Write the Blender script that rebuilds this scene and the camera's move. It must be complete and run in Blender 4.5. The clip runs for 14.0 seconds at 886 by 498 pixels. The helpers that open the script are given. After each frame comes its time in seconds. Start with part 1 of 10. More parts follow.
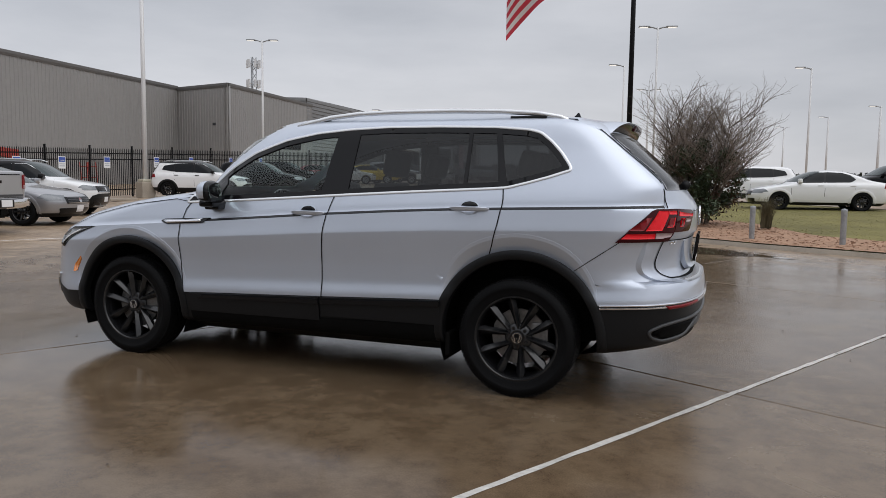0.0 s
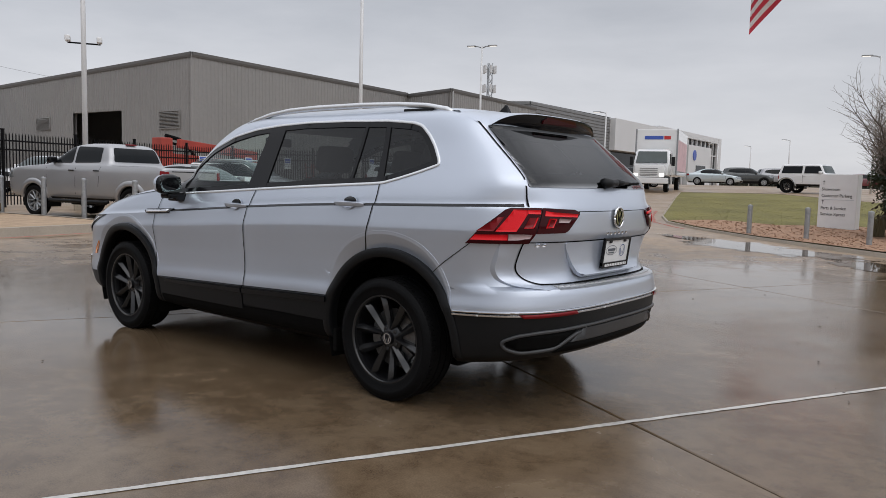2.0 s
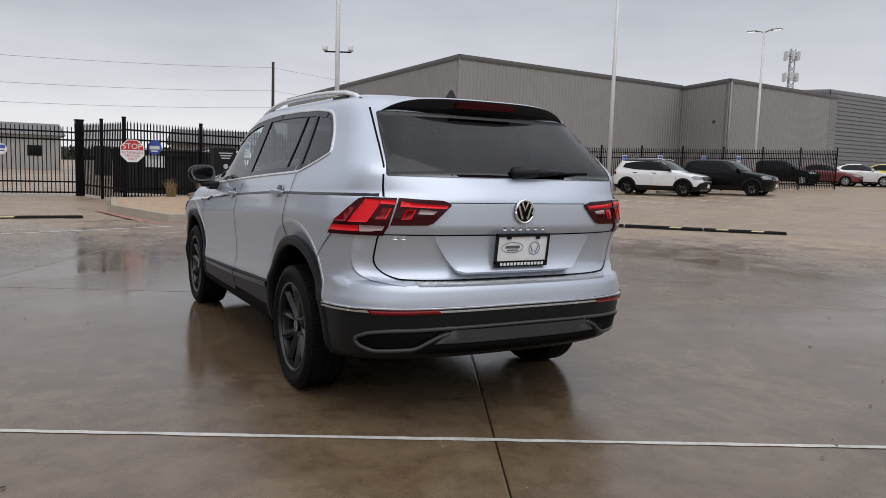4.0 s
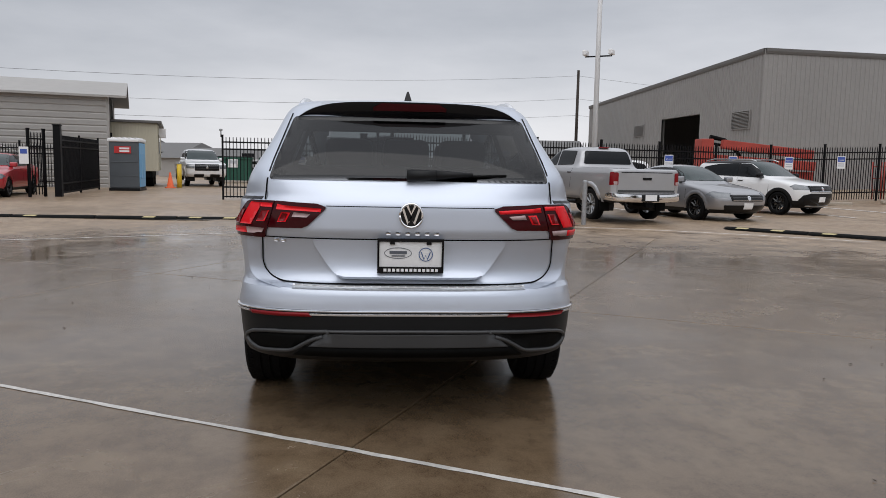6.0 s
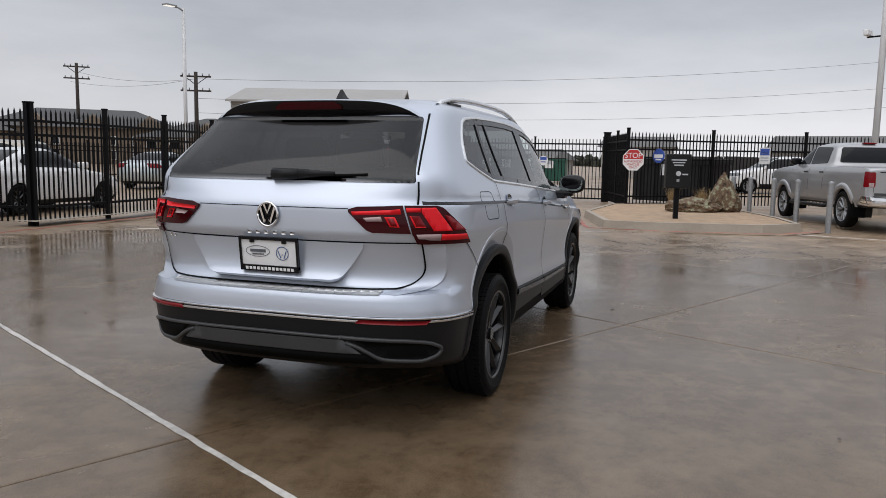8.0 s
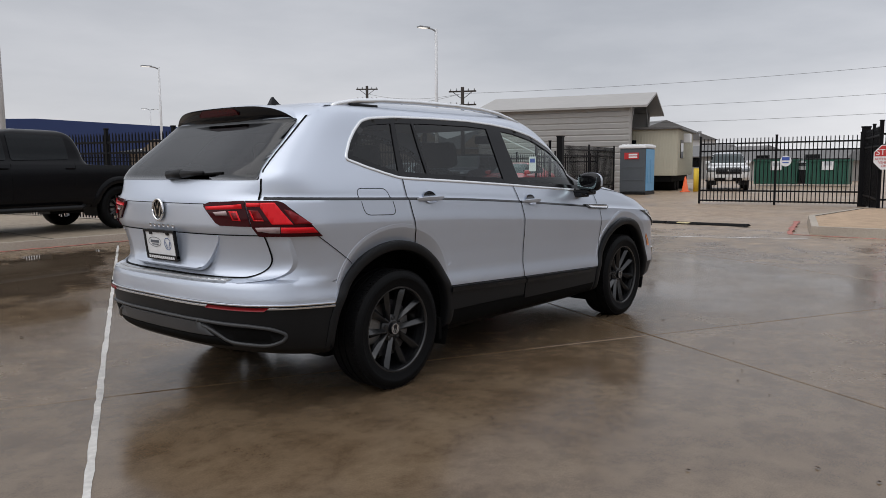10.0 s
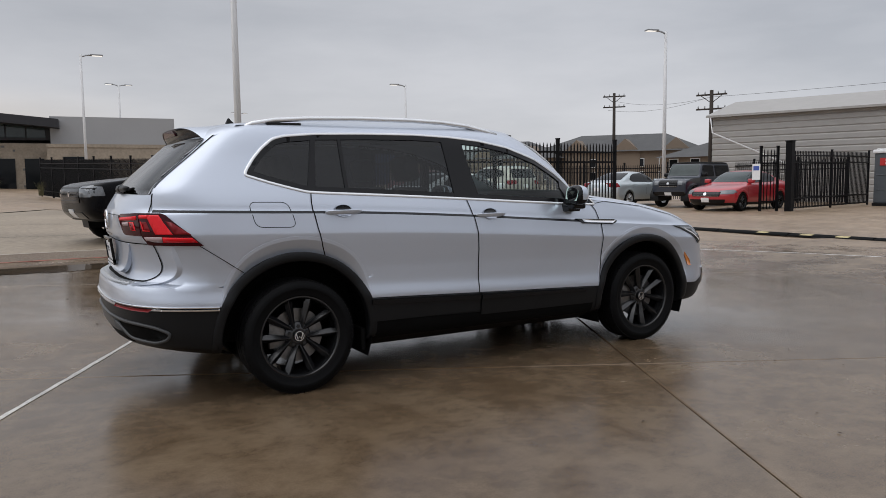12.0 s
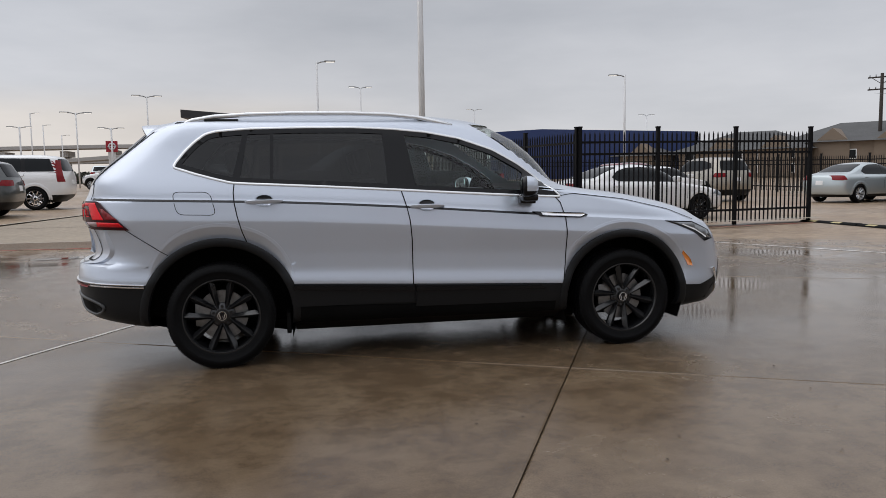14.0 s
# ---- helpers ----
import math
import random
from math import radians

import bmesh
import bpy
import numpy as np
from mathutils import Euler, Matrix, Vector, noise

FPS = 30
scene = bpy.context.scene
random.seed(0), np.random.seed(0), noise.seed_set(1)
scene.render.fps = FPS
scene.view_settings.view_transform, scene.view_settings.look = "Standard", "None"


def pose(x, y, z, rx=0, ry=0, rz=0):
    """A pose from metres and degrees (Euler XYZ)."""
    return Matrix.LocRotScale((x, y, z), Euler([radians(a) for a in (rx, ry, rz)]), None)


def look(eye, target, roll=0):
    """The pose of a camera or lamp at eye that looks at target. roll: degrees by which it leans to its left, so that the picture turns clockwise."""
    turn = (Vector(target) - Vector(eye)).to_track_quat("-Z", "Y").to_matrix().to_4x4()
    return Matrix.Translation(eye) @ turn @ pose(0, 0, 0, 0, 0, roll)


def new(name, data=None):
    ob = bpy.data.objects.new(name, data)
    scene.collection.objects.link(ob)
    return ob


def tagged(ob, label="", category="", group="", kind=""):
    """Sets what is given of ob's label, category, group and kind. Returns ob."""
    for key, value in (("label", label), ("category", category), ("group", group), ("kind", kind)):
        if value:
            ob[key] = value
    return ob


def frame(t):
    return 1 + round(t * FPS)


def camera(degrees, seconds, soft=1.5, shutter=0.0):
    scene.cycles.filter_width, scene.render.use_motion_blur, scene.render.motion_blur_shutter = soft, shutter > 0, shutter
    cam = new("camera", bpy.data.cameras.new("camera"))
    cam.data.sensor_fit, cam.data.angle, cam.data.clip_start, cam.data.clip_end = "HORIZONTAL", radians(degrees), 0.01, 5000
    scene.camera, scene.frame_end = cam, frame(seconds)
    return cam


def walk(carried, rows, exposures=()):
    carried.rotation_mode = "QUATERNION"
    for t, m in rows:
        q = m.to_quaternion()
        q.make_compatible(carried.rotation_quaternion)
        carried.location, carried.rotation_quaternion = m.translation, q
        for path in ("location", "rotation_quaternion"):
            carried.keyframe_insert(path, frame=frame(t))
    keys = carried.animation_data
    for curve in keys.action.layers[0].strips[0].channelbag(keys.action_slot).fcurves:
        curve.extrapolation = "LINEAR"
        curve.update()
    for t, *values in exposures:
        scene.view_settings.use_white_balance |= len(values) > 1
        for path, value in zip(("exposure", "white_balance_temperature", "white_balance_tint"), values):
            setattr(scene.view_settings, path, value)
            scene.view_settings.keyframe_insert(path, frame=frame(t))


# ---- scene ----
cam = camera(61.7, 14.0, soft=0.7)
PATH = [
    (0, (-2.465, 4.952, 1.232), (-1.767, 3.086, 1.052), 0.8),
    (0.5, (-2.928, 4.733, 1.207), (-2.086, 2.928, 1.027), 0.8),
    (1, (-3.348, 4.455, 1.211), (-2.367, 2.722, 1.027), 0.8),
    (1.5, (-3.786, 4.168, 1.21), (-2.671, 2.518, 1.026), 1.0),
    (2, (-4.177, 3.828, 1.226), (-2.925, 2.279, 1.042), 1.5),
    (2.5, (-4.563, 3.462, 1.227), (-3.175, 2.035, 1.036), 1.9),
    (5, (-5.636, 1.131, 1.253), (-3.734, 0.552, 1.036), 1.4),
    (5.5, (-5.741, 0.626, 1.259), (-3.788, 0.258, 1.043), 1.3),
    (6, (-5.835, 0.129, 1.27), (-3.853, -0.031, 1.054), 1.1),
    (6.5, (-5.765, -0.366, 1.279), (-3.777, -0.327, 1.064), 0.9),
    (7, (-5.699, -0.893, 1.281), (-3.724, -0.657, 1.065), 1.0),
    (7.5, (-5.559, -1.388, 1.302), (-3.619, -0.955, 1.077), 1.1),
    (10, (-4.416, -3.767, 1.249), (-2.895, -2.486, 1.036), -0.4),
    (10.5, (-4.042, -4.135, 1.239), (-2.639, -2.725, 1.031), -0.6),
    (11, (-3.653, -4.459, 1.243), (-2.378, -2.932, 1.046), -0.7),
    (11.5, (-3.235, -4.802, 1.244), (-2.098, -3.167, 1.058), -0.6),
    (12, (-2.823, -5.098, 1.261), (-1.833, -3.37, 1.078), -0.7),
    (12.5, (-2.379, -5.369, 1.246), (-1.536, -3.566, 1.058), -0.7),
    (13, (-1.887, -5.563, 1.249), (-1.197, -3.695, 1.06), -0.8),
    (13.5, (-1.401, -5.725, 1.231), (-0.866, -3.806, 1.046), -0.8),
    (14, (-0.89, -5.814, 1.213), (-0.509, -3.86, 1.023), -0.9),
]
walk(cam, [(t, look(e, g, r)) for t, e, g, r in PATH])
import functools

from mathutils.bvhtree import BVHTree

# ---------------------------------------------------------------- light
world = bpy.data.worlds.new("sky")
scene.world = world
world.use_nodes = True
wn, wl = world.node_tree.nodes, world.node_tree.links
wn.clear()
w_out = wn.new("ShaderNodeOutputWorld")
w_bg = wn.new("ShaderNodeBackground")
w_sky = wn.new("ShaderNodeTexSky")
w_sky.sky_type, w_sky.sun_disc = "NISHITA", False
w_sky.sun_elevation, w_sky.sun_rotation = radians(57), radians(285)
w_co = wn.new("ShaderNodeTexCoord")
w_map = wn.new("ShaderNodeMapping")
w_map.inputs["Scale"].default_value = (1.0, 1.0, 4.0)
w_noise = wn.new("ShaderNodeTexNoise")
w_noise.inputs["Scale"].default_value, w_noise.inputs["Detail"].default_value = 1.6, 7.0
w_noise.inputs["Roughness"].default_value = 0.55
w_cloud = wn.new("ShaderNodeValToRGB")
w_cloud.color_ramp.elements[0].position, w_cloud.color_ramp.elements[0].color = 0.33, (0.372, 0.388, 0.425, 1)
w_cloud.color_ramp.elements[1].position, w_cloud.color_ramp.elements[1].color = 0.70, (0.54, 0.55, 0.585, 1)
w_sep = wn.new("ShaderNodeSeparateXYZ")
w_el = wn.new("ShaderNodeValToRGB")   # paler band low over the land
w_el.color_ramp.elements[0].position, w_el.color_ramp.elements[0].color = 0.0, (1.28, 1.25, 1.22, 1)
w_el.color_ramp.elements[1].position, w_el.color_ramp.elements[1].color = 0.20, (1, 1, 1, 1)
w_mul = wn.new("ShaderNodeMixRGB")
w_mul.blend_type, w_mul.inputs[0].default_value = "MULTIPLY", 1.0
w_mix = wn.new("ShaderNodeMixRGB")
w_mix.inputs[0].default_value = 0.93
w_dim = wn.new("ShaderNodeMixRGB")
w_dim.blend_type, w_dim.inputs[0].default_value, w_dim.inputs[2].default_value = "MULTIPLY", 1.0, (0.09, 0.09, 0.09, 1)
wl.new(w_co.outputs["Generated"], w_map.inputs["Vector"])
wl.new(w_map.outputs["Vector"], w_noise.inputs["Vector"])
wl.new(w_noise.outputs["Fac"], w_cloud.inputs["Fac"])
wl.new(w_co.outputs["Generated"], w_sep.inputs[0])
wl.new(w_sep.outputs["Z"], w_el.inputs["Fac"])
wl.new(w_cloud.outputs[0], w_mul.inputs[1])
wl.new(w_el.outputs[0], w_mul.inputs[2])
wl.new(w_sky.outputs[0], w_dim.inputs[1])
wl.new(w_dim.outputs[0], w_mix.inputs[1])
# an overcast sky is brightest overhead and on the sun's side
w_zen = wn.new("ShaderNodeMapRange")
w_zen.interpolation_type = "SMOOTHSTEP"
w_zen.inputs["From Min"].default_value, w_zen.inputs["From Max"].default_value = 0.22, 0.95
w_zen.inputs["To Min"].default_value, w_zen.inputs["To Max"].default_value = 1.0, 1.9
wl.new(w_sep.outputs["Z"], w_zen.inputs["Value"])
w_dot = wn.new("ShaderNodeVectorMath")
w_dot.operation, w_dot.inputs[1].default_value = "DOT_PRODUCT", (0.82, -0.30, 0.2)
wl.new(w_co.outputs["Generated"], w_dot.inputs[0])
w_side = wn.new("ShaderNodeMapRange")
w_side.inputs["From Min"].default_value, w_side.inputs["From Max"].default_value = -0.8, 0.9
w_side.inputs["To Min"].default_value, w_side.inputs["To Max"].default_value = 0.85, 1.29
wl.new(w_dot.outputs["Value"], w_side.inputs["Value"])
w_f = wn.new("ShaderNodeMath")
w_f.operation = "MULTIPLY"
w_sunward = wn.new("ShaderNodeVectorMath")
w_sunward.operation, w_sunward.inputs[1].default_value = "DOT_PRODUCT", (-0.93, 0.12, 0.34)
wl.new(w_co.outputs["Generated"], w_sunward.inputs[0])
w_thin = wn.new("ShaderNodeMapRange")
w_thin.interpolation_type = "SMOOTHSTEP"
w_thin.inputs["From Min"].default_value, w_thin.inputs["From Max"].default_value = 0.10, 0.95
w_thin.inputs["To Min"].default_value, w_thin.inputs["To Max"].default_value = 1.0, 1.7
wl.new(w_sunward.outputs["Value"], w_thin.inputs["Value"])
w_lit = wn.new("ShaderNodeMath")
w_lit.operation = "MULTIPLY"
wl.new(w_side.outputs[0], w_lit.inputs[0])
wl.new(w_thin.outputs[0], w_lit.inputs[1])
wl.new(w_zen.outputs[0], w_f.inputs[0])
wl.new(w_lit.outputs[0], w_f.inputs[1])
w_sc = wn.new("ShaderNodeVectorMath")
w_sc.operation = "SCALE"
w_gap = wn.new("ShaderNodeVectorMath")
w_gap.operation, w_gap.inputs[1].default_value = "DOT_PRODUCT", (-0.42, 0.907, 0.0)
wl.new(w_co.outputs["Generated"], w_gap.inputs[0])
w_gap1, w_gap2, w_gap3 = wn.new("ShaderNodeMapRange"), wn.new("ShaderNodeMapRange"), wn.new("ShaderNodeMath")
for node, lo, hi in ((w_gap1, 0.80, 0.96), (w_gap2, 0.125, 0.075)):
    node.interpolation_type = "SMOOTHSTEP"
    node.inputs["From Min"].default_value, node.inputs["From Max"].default_value = lo, hi
w_gap3.operation = "MULTIPLY"
wl.new(w_gap.outputs["Value"], w_gap1.inputs["Value"])
wl.new(w_sep.outputs["Z"], w_gap2.inputs["Value"])
wl.new(w_gap1.outputs[0], w_gap3.inputs[0])
wl.new(w_gap2.outputs[0], w_gap3.inputs[1])
w_warm = wn.new("ShaderNodeMixRGB")
w_warm.blend_type, w_warm.inputs[2].default_value = "MULTIPLY", (1.20, 1.11, 1.0, 1)
wl.new(w_gap3.outputs[0], w_warm.inputs[0])
wl.new(w_mul.outputs[0], w_warm.inputs[1])
wl.new(w_warm.outputs[0], w_sc.inputs[0])
wl.new(w_f.outputs[0], w_sc.inputs["Scale"])
wl.new(w_sc.outputs[0], w_mix.inputs[2])
wl.new(w_mix.outputs[0], w_bg.inputs["Color"])
wl.new(w_bg.outputs[0], w_out.inputs["Surface"])
w_bg.inputs["Strength"].default_value = 1.0

sun_data = bpy.data.lights.new("sun", "SUN")
sun_data.energy, sun_data.angle, sun_data.color = 0.75, radians(75), (1.0, 0.97, 0.93)
sun = new("sun", sun_data)
sun.matrix_world = look((-22, 6, 36), (0, 0, 0))


# ---------------------------------------------------------------- materials
def material(name, color, rough=0.5, metal=0.0, vary=0.15, scale=3.0, fine=60.0, bump=0.0, coat=0.0, spec=0.5, rvary=0.0, glow=None):
    """A surface with variation at two scales in colour and gloss, and a fine relief."""
    m = bpy.data.materials.new(name)
    m.use_nodes = True
    n, l = m.node_tree.nodes, m.node_tree.links
    b = n["Principled BSDF"]
    b.inputs["Roughness"].default_value, b.inputs["Metallic"].default_value = rough, metal
    b.inputs["Coat Weight"].default_value, b.inputs["Coat Roughness"].default_value = coat, 0.04
    b.inputs["Specular IOR Level"].default_value = spec
    b.inputs["Base Color"].default_value = (*color, 1)
    if glow:
        b.inputs["Emission Color"].default_value = (*color, 1)
        b.inputs["Emission Strength"].default_value = glow
    if vary or bump or rvary:
        co = n.new("ShaderNodeTexCoord")
        big, small = n.new("ShaderNodeTexNoise"), n.new("ShaderNodeTexNoise")
        big.inputs["Scale"].default_value, big.inputs["Detail"].default_value = scale, 6
        small.inputs["Scale"].default_value, small.inputs["Detail"].default_value = fine, 4
        for t in (big, small):
            l.new(co.outputs["Object"], t.inputs["Vector"])
        add = n.new("ShaderNodeMath")
        add.operation = "ADD"
        l.new(big.outputs["Fac"], add.inputs[0])
        l.new(small.outputs["Fac"], add.inputs[1])
        if vary:
            ramp = n.new("ShaderNodeMapRange")
            ramp.inputs["From Min"].default_value, ramp.inputs["From Max"].default_value = 0.6, 1.4
            ramp.inputs["To Min"].default_value, ramp.inputs["To Max"].default_value = 1 - vary, 1 + vary
            l.new(add.outputs[0], ramp.inputs["Value"])
            mul = n.new("ShaderNodeVectorMath")
            mul.operation = "SCALE"
            mul.inputs[0].default_value = color
            l.new(ramp.outputs[0], mul.inputs["Scale"])
            l.new(mul.outputs[0], b.inputs["Base Color"])
        if rvary:
            rr = n.new("ShaderNodeMapRange")
            rr.inputs["From Min"].default_value, rr.inputs["From Max"].default_value = 0.6, 1.4
            rr.inputs["To Min"].default_value, rr.inputs["To Max"].default_value = max(0.02, rough - rvary), min(1, rough + rvary)
            l.new(add.outputs[0], rr.inputs["Value"])
            l.new(rr.outputs[0], b.inputs["Roughness"])
        if bump:
            bp = n.new("ShaderNodeBump")
            bp.inputs["Strength"].default_value, bp.inputs["Distance"].default_value = bump, 0.02
            l.new(small.outputs["Fac"], bp.inputs["Height"])
            l.new(bp.outputs[0], b.inputs["Normal"])
    return m


def glass(name, tint, clear, rough=0.02, ior=1.5):
    """A thin tinted pane: part clear, part tint, with real gloss on it."""
    m = bpy.data.materials.new(name)
    m.use_nodes = True
    n, l = m.node_tree.nodes, m.node_tree.links
    b = n["Principled BSDF"]
    b.inputs["Base Color"].default_value = (0.004, 0.005, 0.006, 1)
    b.inputs["Roughness"].default_value = rough
    b.inputs["IOR"].default_value = 1.5
    t = n.new("ShaderNodeBsdfTransparent")
    t.inputs["Color"].default_value = (*tint, 1)
    g = n.new("ShaderNodeBsdfGlossy")
    g.inputs["Roughness"].default_value = rough
    lw = n.new("ShaderNodeLayerWeight")
    lw.inputs["Blend"].default_value = 0.5
    pw, f = n.new("ShaderNodeMath"), n.new("ShaderNodeMath")
    pw.operation, pw.inputs[1].default_value = "POWER", 4.2
    f.operation, f.inputs[1].default_value, f.inputs[2].default_value = "MULTIPLY_ADD", 0.88, ((ior - 1) / (ior + 1)) ** 2
    l.new(lw.outputs["Facing"], pw.inputs[0])
    l.new(pw.outputs[0], f.inputs[0])
    mx, out = n.new("ShaderNodeMixShader"), n["Material Output"]
    l.new(f.outputs[0], mx.inputs[0])
    l.new(t.outputs[0], mx.inputs[1])
    l.new(g.outputs[0], mx.inputs[2])
    mx2 = n.new("ShaderNodeMixShader")
    mx2.inputs[0].default_value = clear
    l.new(b.outputs[0], mx2.inputs[1])
    l.new(mx.outputs[0], mx2.inputs[2])
    l.new(mx2.outputs[0], out.inputs["Surface"])
    return m


def wet_concrete():
    """Rain-damp broom-finished concrete: brown-grey, darker damp patches, shallow films of water."""
    m = bpy.data.materials.new("wet_concrete")
    m.use_nodes = True
    n, l = m.node_tree.nodes, m.node_tree.links
    b = n["Principled BSDF"]
    geo = n.new("ShaderNodeNewGeometry")

    def noise_node(s, d, r=0.55, dist=0.0):
        t = n.new("ShaderNodeTexNoise")
        t.inputs["Scale"].default_value, t.inputs["Detail"].default_value = s, d
        t.inputs["Roughness"].default_value, t.inputs["Distortion"].default_value = r, dist
        l.new(geo.outputs["Position"], t.inputs["Vector"])
        return t

    def ramp(src, a, ca, z, cz):
        r = n.new("ShaderNodeValToRGB")
        r.color_ramp.elements[0].position, r.color_ramp.elements[0].color = a, (*ca, 1)
        r.color_ramp.elements[1].position, r.color_ramp.elements[1].color = z, (*cz, 1)
        l.new(src, r.inputs["Fac"])
        return r

    wide, mid, grain = noise_node(0.22, 5, 0.6, 0.4), noise_node(1.5, 8, 0.65, 0.6), noise_node(140, 3)
    blotch = noise_node(5.0, 6, 0.7)
    c1 = ramp(mid.outputs["Fac"], 0.34, (0.112, 0.075, 0.044), 0.68, (0.166, 0.120, 0.076))
    c2 = ramp(blotch.outputs["Fac"], 0.38, (0.78, 0.75, 0.72), 0.58, (1.09, 1.09, 1.09))
    c3 = ramp(grain.outputs["Fac"], 0.4, (0.86, 0.86, 0.86), 0.6, (1.1, 1.1, 1.1))
    m1, m2 = n.new("ShaderNodeMixRGB"), n.new("ShaderNodeMixRGB")
    for mm in (m1, m2):
        mm.blend_type, mm.inputs[0].default_value = "MULTIPLY", 1.0
    l.new(c1.outputs[0], m1.inputs[1])
    l.new(c2.outputs[0], m1.inputs[2])
    l.new(m1.outputs[0], m2.inputs[1])
    l.new(c3.outputs[0], m2.inputs[2])
    info = n.new("ShaderNodeObjectInfo")
    slab = n.new("ShaderNodeMapRange")
    slab.inputs["To Min"].default_value, slab.inputs["To Max"].default_value = 0.92, 1.08
    l.new(info.outputs["Random"], slab.inputs["Value"])
    sc = n.new("ShaderNodeVectorMath")
    sc.operation = "SCALE"
    l.new(m2.outputs[0], sc.inputs[0])
    l.new(slab.outputs[0], sc.inputs["Scale"])
    # the lot is paler and rougher away from the middle, with ragged edges
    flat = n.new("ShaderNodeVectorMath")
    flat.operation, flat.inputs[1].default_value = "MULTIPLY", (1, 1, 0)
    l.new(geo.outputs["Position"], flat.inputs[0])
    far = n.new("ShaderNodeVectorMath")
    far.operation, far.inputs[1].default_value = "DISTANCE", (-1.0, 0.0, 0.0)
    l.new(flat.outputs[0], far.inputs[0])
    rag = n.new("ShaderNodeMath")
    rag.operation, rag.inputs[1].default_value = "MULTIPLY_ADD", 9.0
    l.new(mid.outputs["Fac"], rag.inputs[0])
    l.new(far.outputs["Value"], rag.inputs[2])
    paled = n.new("ShaderNodeMapRange")
    paled.interpolation_type = "SMOOTHSTEP"
    paled.inputs["From Min"].default_value, paled.inputs["From Max"].default_value = 11.0, 17.5
    l.new(rag.outputs[0], paled.inputs["Value"])
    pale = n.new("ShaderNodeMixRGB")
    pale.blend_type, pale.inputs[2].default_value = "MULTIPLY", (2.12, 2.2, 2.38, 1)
    l.new(paled.outputs[0], pale.inputs[0])
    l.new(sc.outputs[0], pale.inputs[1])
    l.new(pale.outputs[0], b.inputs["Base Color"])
    # gloss: films of water where the wide pattern is low
    film = n.new("ShaderNodeMapRange")
    film.interpolation_type = "SMOOTHSTEP"
    film.inputs["From Min"].default_value, film.inputs["From Max"].default_value = 0.36, 0.60
    film.inputs["To Min"].default_value, film.inputs["To Max"].default_value = 0.07, 0.26
    l.new(wide.outputs["Fac"], film.inputs["Value"])
    ro = n.new("ShaderNodeMath")
    ro.operation = "MULTIPLY_ADD"
    ro.inputs[1].default_value, ro.inputs[2].default_value = 0.16, -0.08
    l.new(mid.outputs["Fac"], ro.inputs[0])
    ro2 = n.new("ShaderNodeMath")
    ro2.operation = "ADD"
    l.new(film.outputs[0], ro2.inputs[0])
    l.new(ro.outputs[0], ro2.inputs[1])
    ro3 = n.new("ShaderNodeMath")
    ro3.operation, ro3.inputs[1].default_value = "MULTIPLY_ADD", 0.26
    l.new(paled.outputs[0], ro3.inputs[0])
    l.new(ro2.outputs[0], ro3.inputs[2])
    l.new(ro3.outputs[0], b.inputs["Roughness"])
    b.inputs["IOR"].default_value = 1.55
    bp = n.new("ShaderNodeBump")
    bp.inputs["Distance"].default_value = 0.004
    st = n.new("ShaderNodeMapRange")
    st.inputs["From Min"].default_value, st.inputs["From Max"].default_value = 0.38, 0.6
    st.inputs["To Min"].default_value, st.inputs["To Max"].default_value = 0.02, 0.22
    l.new(wide.outputs["Fac"], st.inputs["Value"])
    l.new(st.outputs[0], bp.inputs["Strength"])
    l.new(grain.outputs["Fac"], bp.inputs["Height"])
    l.new(bp.outputs[0], b.inputs["Normal"])
    return m


CONCRETE = wet_concrete()
KERB = material("kerb_concrete", (0.36, 0.31, 0.25), 0.6, vary=0.22, scale=1.2, fine=40, bump=0.3)
PAD = material("pad_concrete", (0.285, 0.232, 0.172), 0.58, vary=0.34, scale=0.35, fine=9, bump=0.2, spec=0.3)
JOINT_DARK = material("joint_dark", (0.035, 0.03, 0.026), 0.7, vary=0.3, scale=2)
SEALANT = material("joint_sealant", (0.50, 0.48, 0.45), 0.5, vary=0.35, scale=3, fine=25, bump=0.4)
PAINT_RED = material("kerb_red_paint", (0.36, 0.12, 0.09), 0.6, vary=0.4, scale=3, fine=20)
LINE_WHITE = material("lane_paint", (0.70, 0.68, 0.65), 0.6, vary=0.3, scale=2, fine=15)
LINE_YELLOW = material("yellow_paint", (0.46, 0.39, 0.20), 0.6, vary=0.3, scale=3, fine=20)
RUBBER = material("black_rubber", (0.005, 0.005, 0.005), 0.65, spec=0.06, vary=0.25, scale=6, fine=120, bump=0.15)
TYRE = material("tyre_rubber", (0.0048, 0.0048, 0.0052), 0.6, spec=0.10, vary=0.25, scale=8, fine=90, bump=0.15)
PLASTIC = material("black_plastic", (0.0075, 0.0078, 0.0086), 0.42, spec=0.25, vary=0.12, scale=5, fine=220, bump=0.06)
PLASTIC_GREY = material("grey_plastic", (0.045, 0.046, 0.048), 0.38, spec=0.45, vary=0.12, scale=5, fine=220)
GLOSS_BLACK = material("gloss_black", (0.005, 0.005, 0.006), 0.12, vary=0.1, spec=0.28)
GROOVE_SHADE = material("groove_shade_paint", (0.012, 0.012, 0.014), 0.4, spec=0.3, vary=0.1)
SILVER = material("silver_paint", (0.56, 0.605, 0.685), 0.34, metal=0.58, vary=0.035, scale=2, fine=900, coat=0.65)
CHROME = material("chrome", (0.82, 0.82, 0.83), 0.07, metal=1.0, vary=0.04)
